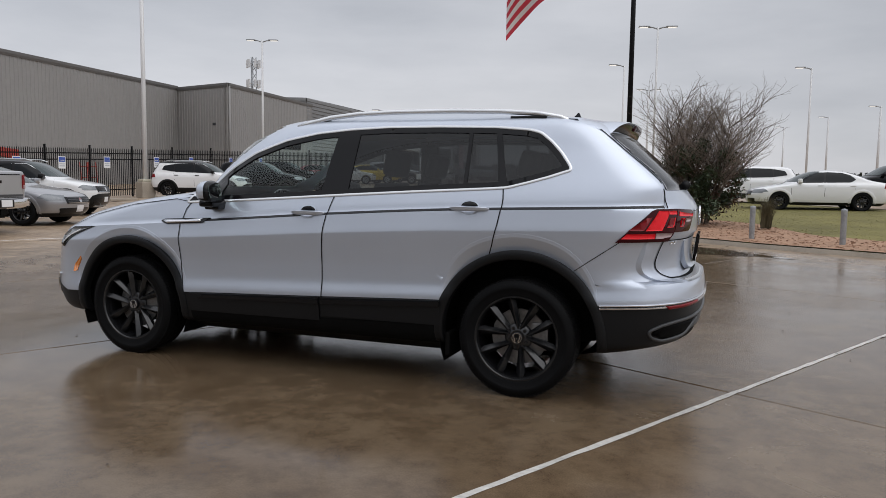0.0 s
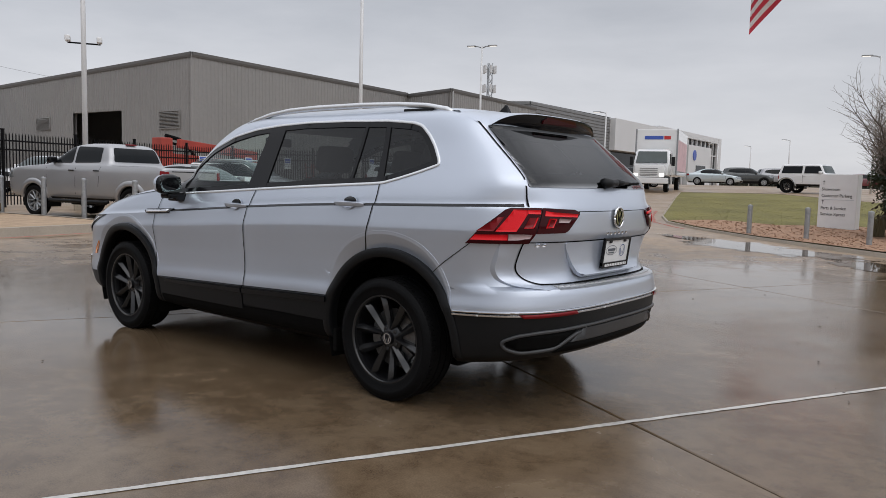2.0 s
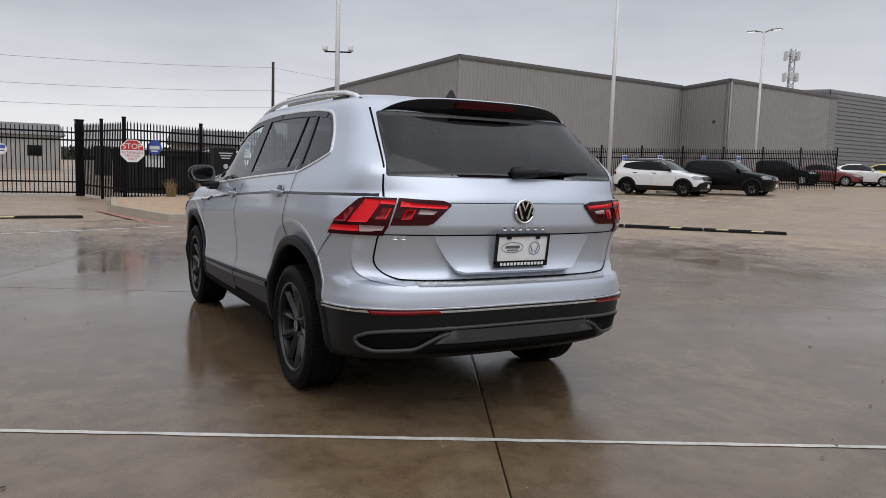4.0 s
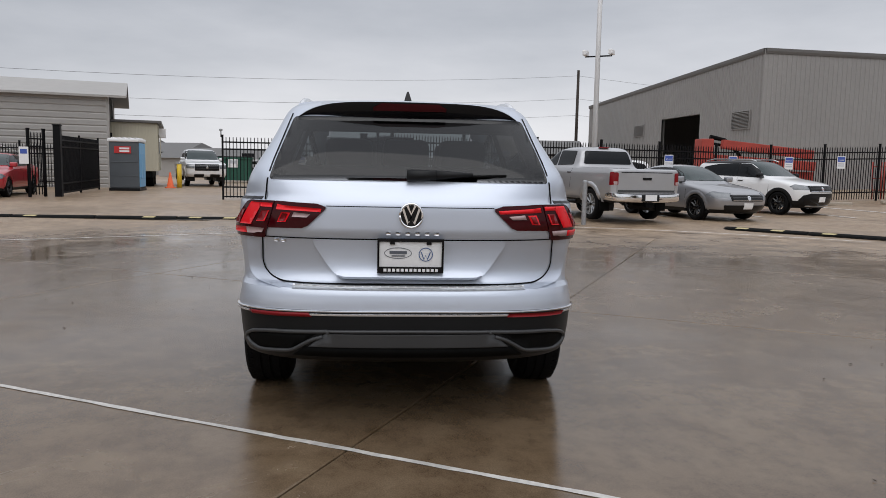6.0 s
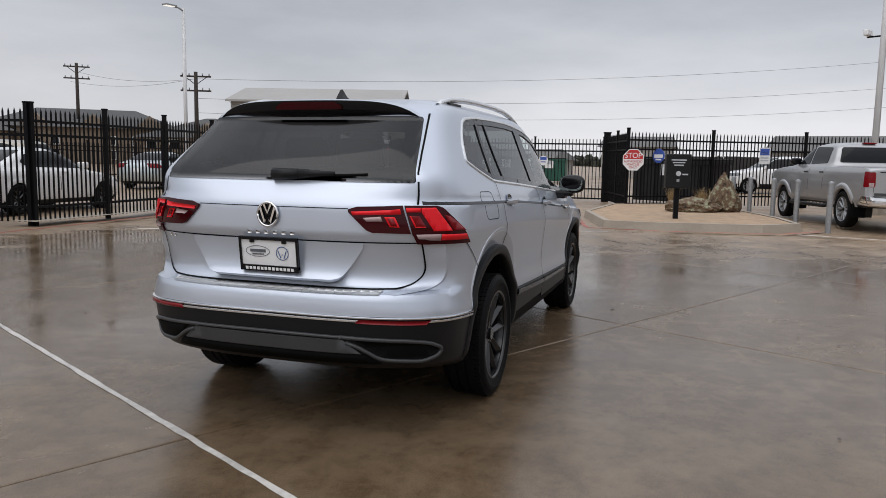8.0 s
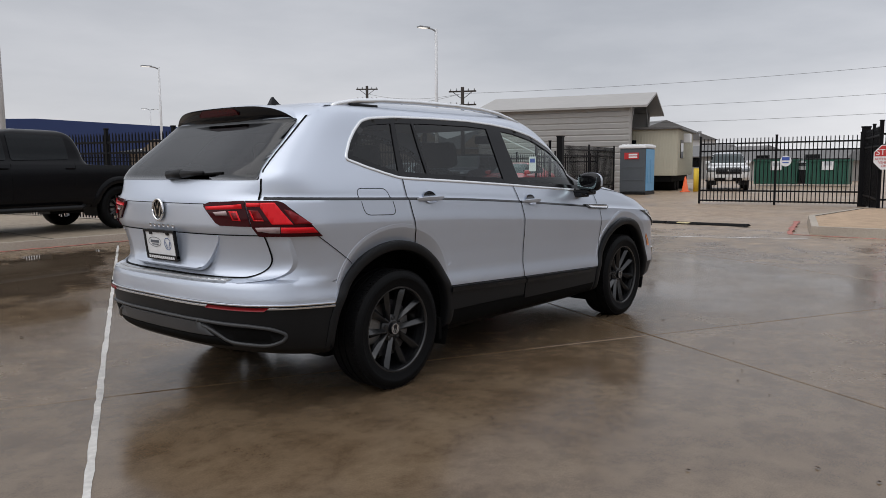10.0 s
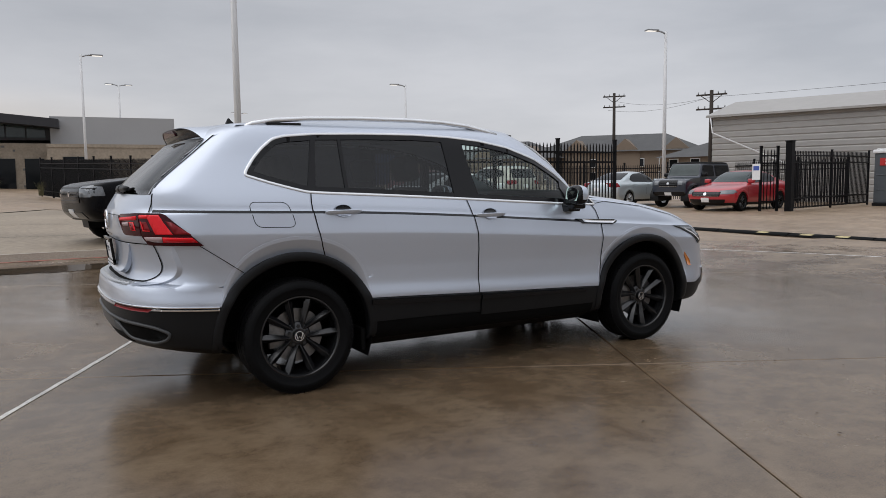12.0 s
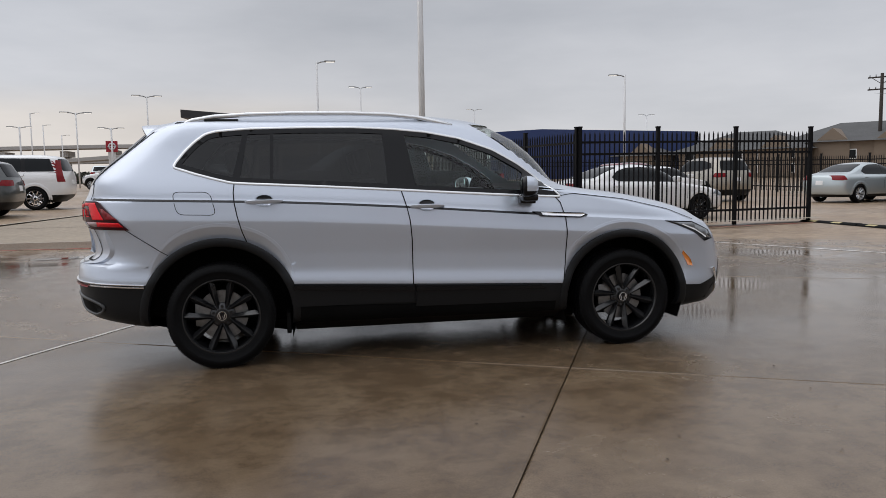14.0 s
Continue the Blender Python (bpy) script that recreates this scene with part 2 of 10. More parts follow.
ALU = material("brushed_aluminium", (0.62, 0.63, 0.64), 0.28, metal=0.9, vary=0.05)
RAIL = material("satin_rail", (0.80, 0.81, 0.82), 0.26, metal=0.7, vary=0.04)
RIM_DARK = material("dark_alloy", (0.0065, 0.0066, 0.0075), 0.26, metal=0.0, vary=0.08, spec=0.5, coat=0.3)
DISC = material("brake_disc", (0.20, 0.195, 0.19), 0.4, metal=0.9, vary=0.3, scale=20)
GLASS_FRONT = glass("side_glass", (0.88, 0.965, 0.945), 0.99, ior=1.5)
GLASS_DARK = glass("privacy_glass", (0.18, 0.19, 0.195), 0.98, ior=1.56)
GLASS_TAIL = glass("tailgate_privacy_glass", (0.13, 0.14, 0.15), 0.96, ior=1.62)
GLASS_CAR = material("car_glass", (0.006, 0.0075, 0.009), 0.06, vary=0.2, spec=0.22)
GLASS_GREEN = material("windscreen_glass", (0.03, 0.045, 0.045), 0.05, vary=0.3, scale=2, spec=0.5)
LAMP_RED = material("red_lens", (0.19, 0.0025, 0.006), 0.12, vary=0.15, spec=0.28, scale=14)
LAMP_DEEP = material("dark_red_lens", (0.040, 0.0010, 0.003), 0.07, vary=0.2, spec=0.22)
LAMP_HOT = material("bright_red_lens", (0.78, 0.012, 0.020), 0.2, vary=0.12, spec=0.25, fine=260)
LAMP_CLEAR = material("clear_lens", (0.42, 0.30, 0.30), 0.12, vary=0.15, spec=0.4)
HEADLIGHT = material("headlight_glass", (0.17, 0.18, 0.19), 0.10, metal=0.3, vary=0.25, scale=9, coat=0.5)
LAMP_AMBER = material("amber_lens", (0.75, 0.22, 0.02), 0.15, vary=0.1, coat=1.0)
SEAT = material("seat_fabric", (0.10, 0.10, 0.105), 0.8, vary=0.2, fine=200, bump=0.2)
SEAT_GREY = material("dark_trim", (0.06, 0.06, 0.062), 0.7, vary=0.15, fine=120)
WHITE = material("white_sheet", (0.78, 0.78, 0.78), 0.4, vary=0.05)
BLACK_FENCE = material("black_fence_paint", (0.005, 0.005, 0.006), 0.5, vary=0.2, scale=3, spec=0.12)
POLE_WHITE = material("white_pole_paint", (0.70, 0.70, 0.70), 0.45, vary=0.08, scale=1)
GALV = material("galvanised_steel", (0.33, 0.34, 0.35), 0.45, metal=0.6, vary=0.2, scale=8, fine=30)
GREY_METAL = material("grey_cladding", (0.275, 0.266, 0.256), 0.5, metal=0.1, vary=0.07, scale=0.3, fine=4)
GREY_TRIM = material("grey_trim", (0.12, 0.115, 0.11), 0.5, vary=0.08)
PAINTED_DARK = material("painted_dark_interior", (0.012, 0.012, 0.012), 0.9, vary=0.2)
SHED_METAL = material("shed_siding", (0.36, 0.345, 0.325), 0.5, metal=0.1, vary=0.07, scale=0.4, fine=3)
CREAM = material("cream_siding", (0.50, 0.47, 0.37), 0.55, vary=0.1, scale=1)


# ---------------------------------------------------------------- building blocks
def part(name, bm, mat, parent=None, label="", smooth=False, sharp=None):
    """Links a bmesh as one mesh object under a thing or a part."""
    me = bpy.data.meshes.new(name)
    bm.normal_update()
    bm.to_mesh(me)
    bm.free()
    for mm in (mat if isinstance(mat, (list, tuple)) else [mat]):
        me.materials.append(mm)
    if smooth:
        me.shade_smooth()
        if sharp:
            me.set_sharp_from_angle(angle=radians(sharp))
    ob = new(name, me)
    if parent is not None:
        ob.parent = parent
    if label:
        tagged(ob, label)
    return ob


def thing(name, m=None, label="", category="", group="", kind=""):
    ob = new(name)
    ob.empty_display_size = 0.2
    if m is not None:
        ob.matrix_world = m
    return tagged(ob, label, category, group, kind)


def box(bm, x0, x1, y0, y1, z0, z1, bevel=0.0, rot=None, mi=0):
    """Adds a box, with rounded edges if wanted."""
    vs = [bm.verts.new((x, y, z)) for x in (x0, x1) for y in (y0, y1) for z in (z0, z1)]
    fs = [bm.faces.new([vs[i] for i in q]) for q in ((0, 1, 3, 2), (4, 6, 7, 5), (0, 4, 5, 1), (2, 3, 7, 6), (0, 2, 6, 4), (1, 5, 7, 3))]
    for f in fs:
        f.material_index = mi
    if rot is not None:
        bmesh.ops.transform(bm, matrix=rot, verts=vs)
    if bevel:
        es = {e for f in fs for e in f.edges}
        r = bmesh.ops.bevel(bm, geom=list(es), offset=bevel, segments=2, affect="EDGES", profile=0.6)
        for f in r["faces"]:
            f.material_index = mi
    return vs


def tube(bm, pts, r, n=8, r1=None, mi=0, caps=True):
    """A round bar along the points, tapering from r to r1."""
    pts = [Vector(p) for p in pts]
    rings = []
    for i, p in enumerate(pts):
        d = (pts[min(i + 1, len(pts) - 1)] - pts[max(i - 1, 0)]).normalized()
        a = d.orthogonal().normalized() if abs(d.z) > 0.95 else d.cross(Vector((0, 0, 1))).normalized()
        b = d.cross(a)
        k = i / max(1, len(pts) - 1)
        rad = r if r1 is None else r + (r1 - r) * k
        rings.append([bm.verts.new(p + (a * math.cos(2 * math.pi * j / n) + b * math.sin(2 * math.pi * j / n)) * rad) for j in range(n)])
    for a, b in zip(rings, rings[1:]):
        for j in range(n):
            f = bm.faces.new((a[j], a[(j + 1) % n], b[(j + 1) % n], b[j]))
            f.material_index, f.smooth = mi, True
    if caps:
        for ring in (rings[0][::-1], rings[-1]):
            bm.faces.new(ring).material_index = mi


def lathe(bm, prof, n=40, axis="y", mi=0, sweep=None):
    """Turns a profile of (radius, along) round the axis."""
    rings = []
    for j in range(n):
        a = 2 * math.pi * j / n
        ring = []
        for r, h in prof:
            c, s = r * math.cos(a), r * math.sin(a)
            ring.append(bm.verts.new((c, h, s) if axis == "y" else (c, s, h)))
        rings.append(ring)
    for j in range(n):
        a, b = rings[j], rings[(j + 1) % n]
        for i in range(len(prof) - 1):
            f = bm.faces.new((a[i], a[i + 1], b[i + 1], b[i]))
            f.material_index, f.smooth = mi, True


class Curve:
    """A smooth monotone curve through a few (position, value) knots."""

    def __init__(self, *knots):
        knots = sorted(knots)
        self.x = np.array([k[0] for k in knots], float)
        self.y = np.array([k[1] for k in knots], float)
        h, d = np.diff(self.x), np.diff(self.y) / np.diff(self.x)
        m = np.zeros(len(knots))
        for i in range(1, len(knots) - 1):
            if d[i - 1] * d[i] > 0:
                w1, w2 = 2 * h[i] + h[i - 1], h[i] + 2 * h[i - 1]
                m[i] = (w1 + w2) / (w1 / d[i - 1] + w2 / d[i])
        m[0], m[-1] = d[0], d[-1]
        self.m = m

    def __call__(self, v):
        v = min(max(v, self.x[0]), self.x[-1])
        i = min(max(int(np.searchsorted(self.x, v)) - 1, 0), len(self.x) - 2)
        h = self.x[i + 1] - self.x[i]
        t = (v - self.x[i]) / h
        return float((2 * t**3 - 3 * t * t + 1) * self.y[i] + (t**3 - 2 * t * t + t) * h * self.m[i] + (3 * t * t - 2 * t**3) * self.y[i + 1] + (t**3 - t * t) * h * self.m[i + 1])


def step(a, b, v):
    t = min(max((v - a) / (b - a), 0), 1)
    return t * t * (3 - 2 * t)


def inside(poly, u, v):
    r, j = False, len(poly) - 1
    for i in range(len(poly)):
        (a, b), (c, d) = poly[i], poly[j]
        if (b > v) != (d > v) and u < (c - a) * (v - b) / (d - b) + a:
            r = not r
        j = i
    return r


def rounded(pts, r=0.03, n=4):
    """The polygon with its corners rounded."""
    out = []
    for i, p in enumerate(pts):
        p = Vector(p)
        a, b = Vector(pts[i - 1]), Vector(pts[(i + 1) % len(pts)])
        k = min(r, (a - p).length * 0.45, (b - p).length * 0.45)
        s, e = p + (a - p).normalized() * k, p + (b - p).normalized() * k
        for j in range(n + 1):
            t = j / n
            q = s * (1 - t) ** 2 + p * 2 * t * (1 - t) + e * t * t
            out.append((q.x, q.y))
    return out


def ribbon(path, width, closed=False):
    """The outline polygons (quads) of a band of that width along a 2D path."""
    P = [Vector(p) for p in path]
    n = len(P)
    side = []
    for i in range(n):
        a = P[i - 1] if (closed or i) else P[0]
        b = P[(i + 1) % n] if (closed or i < n - 1) else P[-1]
        d = (b - a).normalized()
        side.append(Vector((-d.y, d.x)) * width / 2)
    m = n if closed else n - 1
    return [[tuple(P[i] - side[i]), tuple(P[(i + 1) % n] - side[(i + 1) % n]), tuple(P[(i + 1) % n] + side[(i + 1) % n]), tuple(P[i] + side[i])] for i in range(m)]


class Skin:
    """Lays flat outlines onto a body's surface."""

    def __init__(self, bm):
        self.tree = BVHTree.FromBMesh(bm)

    def place(self, how, u, v):
        if how == "left":
            o, d = Vector((u, 3, v)), Vector((0, -1, 0))
        elif how == "right":
            o, d = Vector((u, -3, v)), Vector((0, 1, 0))
        elif how == "rear":
            o, d = Vector((-5, u, v)), Vector((1, 0, 0))
        elif how == "front":
            o, d = Vector((5, u, v)), Vector((-1, 0, 0))
        elif how == "top":
            o, d = Vector((u, v, 4)), Vector((0, 0, -1))
        else:  # round the rear corner: u is degrees from the car's side towards its rear
            s = 1 if how == "corner_left" else -1
            d = Vector((math.cos(radians(u)), s * math.sin(radians(u)), 0))
            o = Vector((-1.7, s * 0.4, v)) + d * 3
            d = -d
        hit = self.tree.ray_cast(o, d)
        if hit[0] is None:
            near = self.tree.find_nearest(o + d * 3)
            return near[0], near[1], d
        nrm = hit[1] if hit[1].dot(d) < 0 else -hit[1]
        return hit[0], nrm, d

    def lay(self, bm, polys, how, out=0.004, thick=0.01, cell=0.06, lift=None, mi=0, skirt=True):
        """Adds outlines, laid on the skin and standing out metres proud, with edges of that thickness."""
        unit = cell if not how.startswith("corner") else cell * 90
        for poly in polys:
            t = bmesh.new()
            vs = [t.verts.new((p[0], p[1], 0)) for p in poly]
            try:
                t.faces.new(vs)
            except ValueError:
                t.free()
                continue
            lo = [min(p[k] for p in poly) for k in (0, 1)]
            hi = [max(p[k] for p in poly) for k in (0, 1)]
            for k, size in ((0, unit), (1, cell)):
                c = math.ceil(lo[k] / size + 0.05) * size
                while c < hi[k] - 0.02 * size:
                    nrm = (1, 0, 0) if k == 0 else (0, 1, 0)
                    co = (c, 0, 0) if k == 0 else (0, c, 0)
                    bmesh.ops.bisect_plane(t, geom=t.verts[:] + t.edges[:] + t.faces[:], plane_co=co, plane_no=nrm)
                    c += size
            bmesh.ops.triangulate(t, faces=[f for f in t.faces if len(f.verts) > 4])
            top, low = {}, {}
            for v in t.verts:
                p, nrm, d = self.place(how, v.co.x, v.co.y)
                h = out + (lift(v.co.x, v.co.y) if lift else 0)
                top[v] = bm.verts.new(p + nrm * h)
                low[v] = (p, nrm, h)
            flip = None
            for f in t.faces:
                a = [top[v] for v in f.verts]
                if flip is None:
                    e = (a[1].co - a[0].co).cross(a[2].co - a[0].co)
                    flip = e.dot(low[f.verts[0]][1]) < 0
                g = bm.faces.new(a[::-1] if flip else a)
                g.material_index, g.smooth = mi, True
            if skirt:
                base = {}
                for e in t.edges:
                    if len(e.link_faces) == 1:
                        for v in e.verts:
                            if v not in base:
                                p, nrm, h = low[v]
                                base[v] = bm.verts.new(p + nrm * (h - thick))
                        a, b = e.verts
                        g = bm.faces.new((top[a], top[b], base[b], base[a]))
                        g.material_index = mi
            t.free()


def corner(a, b, e, n):
    """Evenly spaced points round a quarter of a superellipse, from its tip on the axis to its side."""
    t = np.linspace(0, math.pi / 2, 400)
    u, v = a * np.maximum(np.cos(t), 0) ** (2 / e), b * np.maximum(np.sin(t), 0) ** (2 / e)
    u[-1], v[0] = 0.0, 0.0
    s = np.concatenate([[0], np.cumsum(np.hypot(np.diff(u), np.diff(v)))])
    k = np.linspace(0, s[-1], n + 1)
    return list(zip(np.interp(k, s, u).tolist(), np.interp(k, s, v).tolist()))


def shell(front, rear, wide, knots, caps, cols=(26, 60, 26), shear=None, bulge=None):
    """A car body as a stack of plan outlines: front(z), rear(z) and wide(z) give each outline's ends and half-width,
    caps(z) the lengths and roundness of its nose and tail. Returns rows of points, left side from nose to tail."""
    rows = []
    for n in knots:
        xf = xr = 0.0
        xf, xr = front(n), rear(n)
        if shear:
            for _ in range(25):
                xf = 0.5 * xf + 0.5 * front(n + shear(n, xf))
                xr = 0.5 * xr + 0.5 * rear(n + shear(n, xr))
        w = wide(n)
        af, ef, ar, er = caps(n)
        af, ar = min(af, (xf - xr) * 0.45), min(ar, (xf - xr) * 0.45)
        row = []
        cf, cr = xf - af, xr + ar
        for u, v in corner(af, w, ef, cols[0])[:-1]:
            row.append((cf + u, v))
        for i in range(cols[1]):
            row.append((cf + (cr - cf) * i / cols[1], w))
        for u, v in corner(ar, w, er, cols[2])[::-1]:
            row.append((cr - u, v))
        out = []
        for x, y in row:
            z = n + (shear(n, x) if shear else 0)
            if bulge:
                y *= bulge(x, z)
            out.append((x, y, z))
        rows.append(out)
    return rows


def skin_mesh(bm, rows, keep=lambda c: True, close=True):
    """Faces between the rows on both sides of the car, but for those that keep() drops."""
    for s in (1, -1):
        vv = {}

        def vert(i, j):
            if (i, j) not in vv:
                x, y, z = rows[i][j]
                vv[i, j] = bm.verts.new((x, s * y, z))
            return vv[i, j]

        for i in range(len(rows) - 1):
            for j in range(len(rows[0]) - 1):
                q = ((i, j), (i, j + 1), (i + 1, j + 1), (i + 1, j))
                c = [sum(rows[a][b][k] for a, b in q) / 4 for k in range(3)]
                if keep((c[0], s * c[1], c[2])):
                    p = [vert(a, b) for a, b in q]
                    f = bm.faces.new(p[::-1] if s > 0 else p)
                    f.smooth = True
    bmesh.ops.remove_doubles(bm, verts=bm.verts, dist=1e-4)


def spaced(z0, z1, count, weight, fixed=()):
    """Heights from z0 to z1, closer where weight(z) is large."""
    zs = np.linspace(z0, z1, 600)
    cum = np.cumsum([weight(z) for z in zs])
    cum = (cum - cum[0]) / (cum[-1] - cum[0])
    out = [float(np.interp(k / (count - 1), cum, zs)) for k in range(count)]
    out = [z for z in out if all(abs(z - f) > 0.006 for f in fixed)] + list(fixed)
    return sorted(out)


def slope_weight(front, rear, k=0.35):
    return lambda z: 1 + k * abs(front(z + 0.002) - front(z - 0.002)) / 0.004 + k * abs(rear(z + 0.002) - rear(z - 0.002)) / 0.004


def lettering(text, size, mat, parent, m, name="lettering", depth=0.002, align="LEFT"):
    """Readable words as a mesh."""
    cu = bpy.data.curves.new(name, "FONT")
    cu.body, cu.size, cu.extrude, cu.align_x = text, size, depth, align
    tmp = new(name, cu)
    me = bpy.data.meshes.new_from_object(tmp)
    bpy.data.objects.remove(tmp)
    me.materials.clear()
    me.materials.append(mat)
    ob = new(name, me)
    ob.parent = parent
    ob.matrix_local = m
    return ob


# ---------------------------------------------------------------- wheels
def wheel(parent, at, side, radius=0.343, width=0.228, rim_r=0.240, rim_mat=None, spokes=5, detail=True, tyre_mat=None, twin=True, turn=0.96):
    """A wheel under a car: tyre, rim with spokes, hub cap and brake disc. side: 1 is the car's left."""
    rim_mat = rim_mat or RIM_DARK
    w = thing("wheel", None)
    w.parent = parent
    w.matrix_local = Matrix.Translation(at) @ Matrix.Diagonal((1, side, 1, 1))
    n = 56 if detail else 24
    h = width / 2
    bm = bmesh.new()
    prof = [(rim_r - 0.012, -h * 0.8), (rim_r + 0.02, -h), (radius * 0.88, -h * 1.04), (radius * 0.965, -h * 0.92), (radius, -h * 0.72)]
    if detail:
        for g in (-0.42, -0.14, 0.14, 0.42):
            prof += [(radius, (g - 0.035) * h * 2 * 0.8), (radius - 0.008, (g - 0.03) * h * 2 * 0.8), (radius - 0.008, (g + 0.03) * h * 2 * 0.8), (radius, (g + 0.035) * h * 2 * 0.8)]
    prof += [(radius, h * 0.72), (radius * 0.985, h * 0.86), (radius * 0.955, h * 0.96), (radius * 0.93, h * 1.0), (radius * 0.925, h * 1.02), (radius * 0.86, h * 1.05), (rim_r + 0.05, h * 1.04), (rim_r + 0.045, h * 1.0), (rim_r + 0.018, h * 0.98), (rim_r + 0.004, h * 0.93), (rim_r - 0.012, h * 0.8)]
    lathe(bm, prof, n)
    if detail:  # shoulder blocks
        for j in range(80):
            a = 2 * math.pi * j / 80
            box(bm, -0.010, 0.010, h * 0.62, h * 0.885, radius * 0.965, radius * 1.0, rot=Matrix.Rotation(a, 4, "Y"))
    part("tyre", bm, tyre_mat or TYRE, w, smooth=True, sharp=50)
    bm = bmesh.new()
    lathe(bm, [(rim_r + 0.006, h * 0.90), (rim_r + 0.007, h * 0.955), (rim_r - 0.001, h * 0.96), (rim_r - 0.006, h * 0.90), (rim_r - 0.018, h * 0.4), (rim_r - 0.03, -h * 0.8)], n)
    k = spokes * (2 if twin else 1)
    for i in range(k):
        # twin spokes leave the hub together and part towards the rim; each has a sharp ridge
        if twin:
            mid, q = turn + 2 * math.pi * (i // 2) / spokes, 1 if i % 2 else -1
            a0, a1 = mid + q * 0.50, mid + q * 0.285
            stops = ((0.0, 0.013), (0.28, 0.016), (0.62, 0.0225), (0.84, 0.0255), (1.0, 0.012))
        else:
            q = 1
            a0 = a1 = turn + 2 * math.pi * i / k
            stops = ((0.0, 0.034), (0.35, 0.038), (0.7, 0.044), (1.0, 0.052))
        r0, r1 = 0.052 if twin else 0.040, rim_r - 0.004
        p0, p1 = Vector((r0 * math.cos(a0), r0 * math.sin(a0))), Vector((r1 * math.cos(a1), r1 * math.sin(a1)))
        d = (p1 - p0).normalized()
        sec = []
        for t, hw in stops:
            p = p0.lerp(p1, t)
            top = h * (0.60 + 0.27 * t)
            off = q * hw * 0.12
            sec.append([bm.verts.new((p.x - d.y * u, y, p.y + d.x * u)) for u, y in ((-hw, top - 0.045), (-hw, top - 0.020), (off - 0.002, top), (off + 0.002, top), (hw, top - 0.020), (hw, top - 0.045))])
        for A, B in zip(sec, sec[1:]):
            for j in range(5):
                bm.faces.new((A[j], A[j + 1], B[j + 1], B[j]))
    lathe(bm, [(0.0, h * 0.58), (0.044, h * 0.58), (0.066, h * 0.50), (0.080, h * 0.42), (0.086, h * 0.1)], 24)
    part("rim", bm, rim_mat, w, smooth=True, sharp=18)
    bm = bmesh.new()
    lathe(bm, [(0.0, h * 0.72), (0.030, h * 0.72), (0.034, h * 0.69), (0.034, h * 0.55)], 20)
    cap = part("hub_cap", bm, GLOSS_BLACK, w, smooth=True, sharp=40)
    if detail:
        bm = bmesh.new()
        for p in ([(-0.021, 0.017), (-0.009, -0.020), (0, 0.0), (0.009, -0.020), (0.021, 0.017)], [(0.028 * math.cos(t * 0.3), 0.028 * math.sin(t * 0.3)) for t in range(22)]):
            for q in ribbon(p, 0.006 if len(p) < 9 else 0.004):
                bm.faces.new([bm.verts.new((u, h * 0.725, v)) for u, v in q])
        part("badge", bm, CHROME, cap)
        for j in range(5):
            bm = bmesh.new()
            a = 2 * math.pi * j / 5 + turn
            tube(bm, [(0.058 * math.cos(a), h * 0.42, 0.058 * math.sin(a)), (0.058 * math.cos(a), h * 0.585, 0.058 * math.sin(a))], 0.0105, 6)
            part("wheel_bolt", bm, RIM_DARK, w)
    bm = bmesh.new()
    lathe(bm, [(0.05, h * 0.22), (rim_r * 0.68, h * 0.22), (rim_r * 0.68, h * 0.05)], 28)
    box(bm, -rim_r * 0.72, -rim_r * 0.3, h * 0.0, h * 0.34, -0.07, 0.09, 0.012)
    part("brake_disc", bm, DISC, w, smooth=True, sharp=40)
    return w


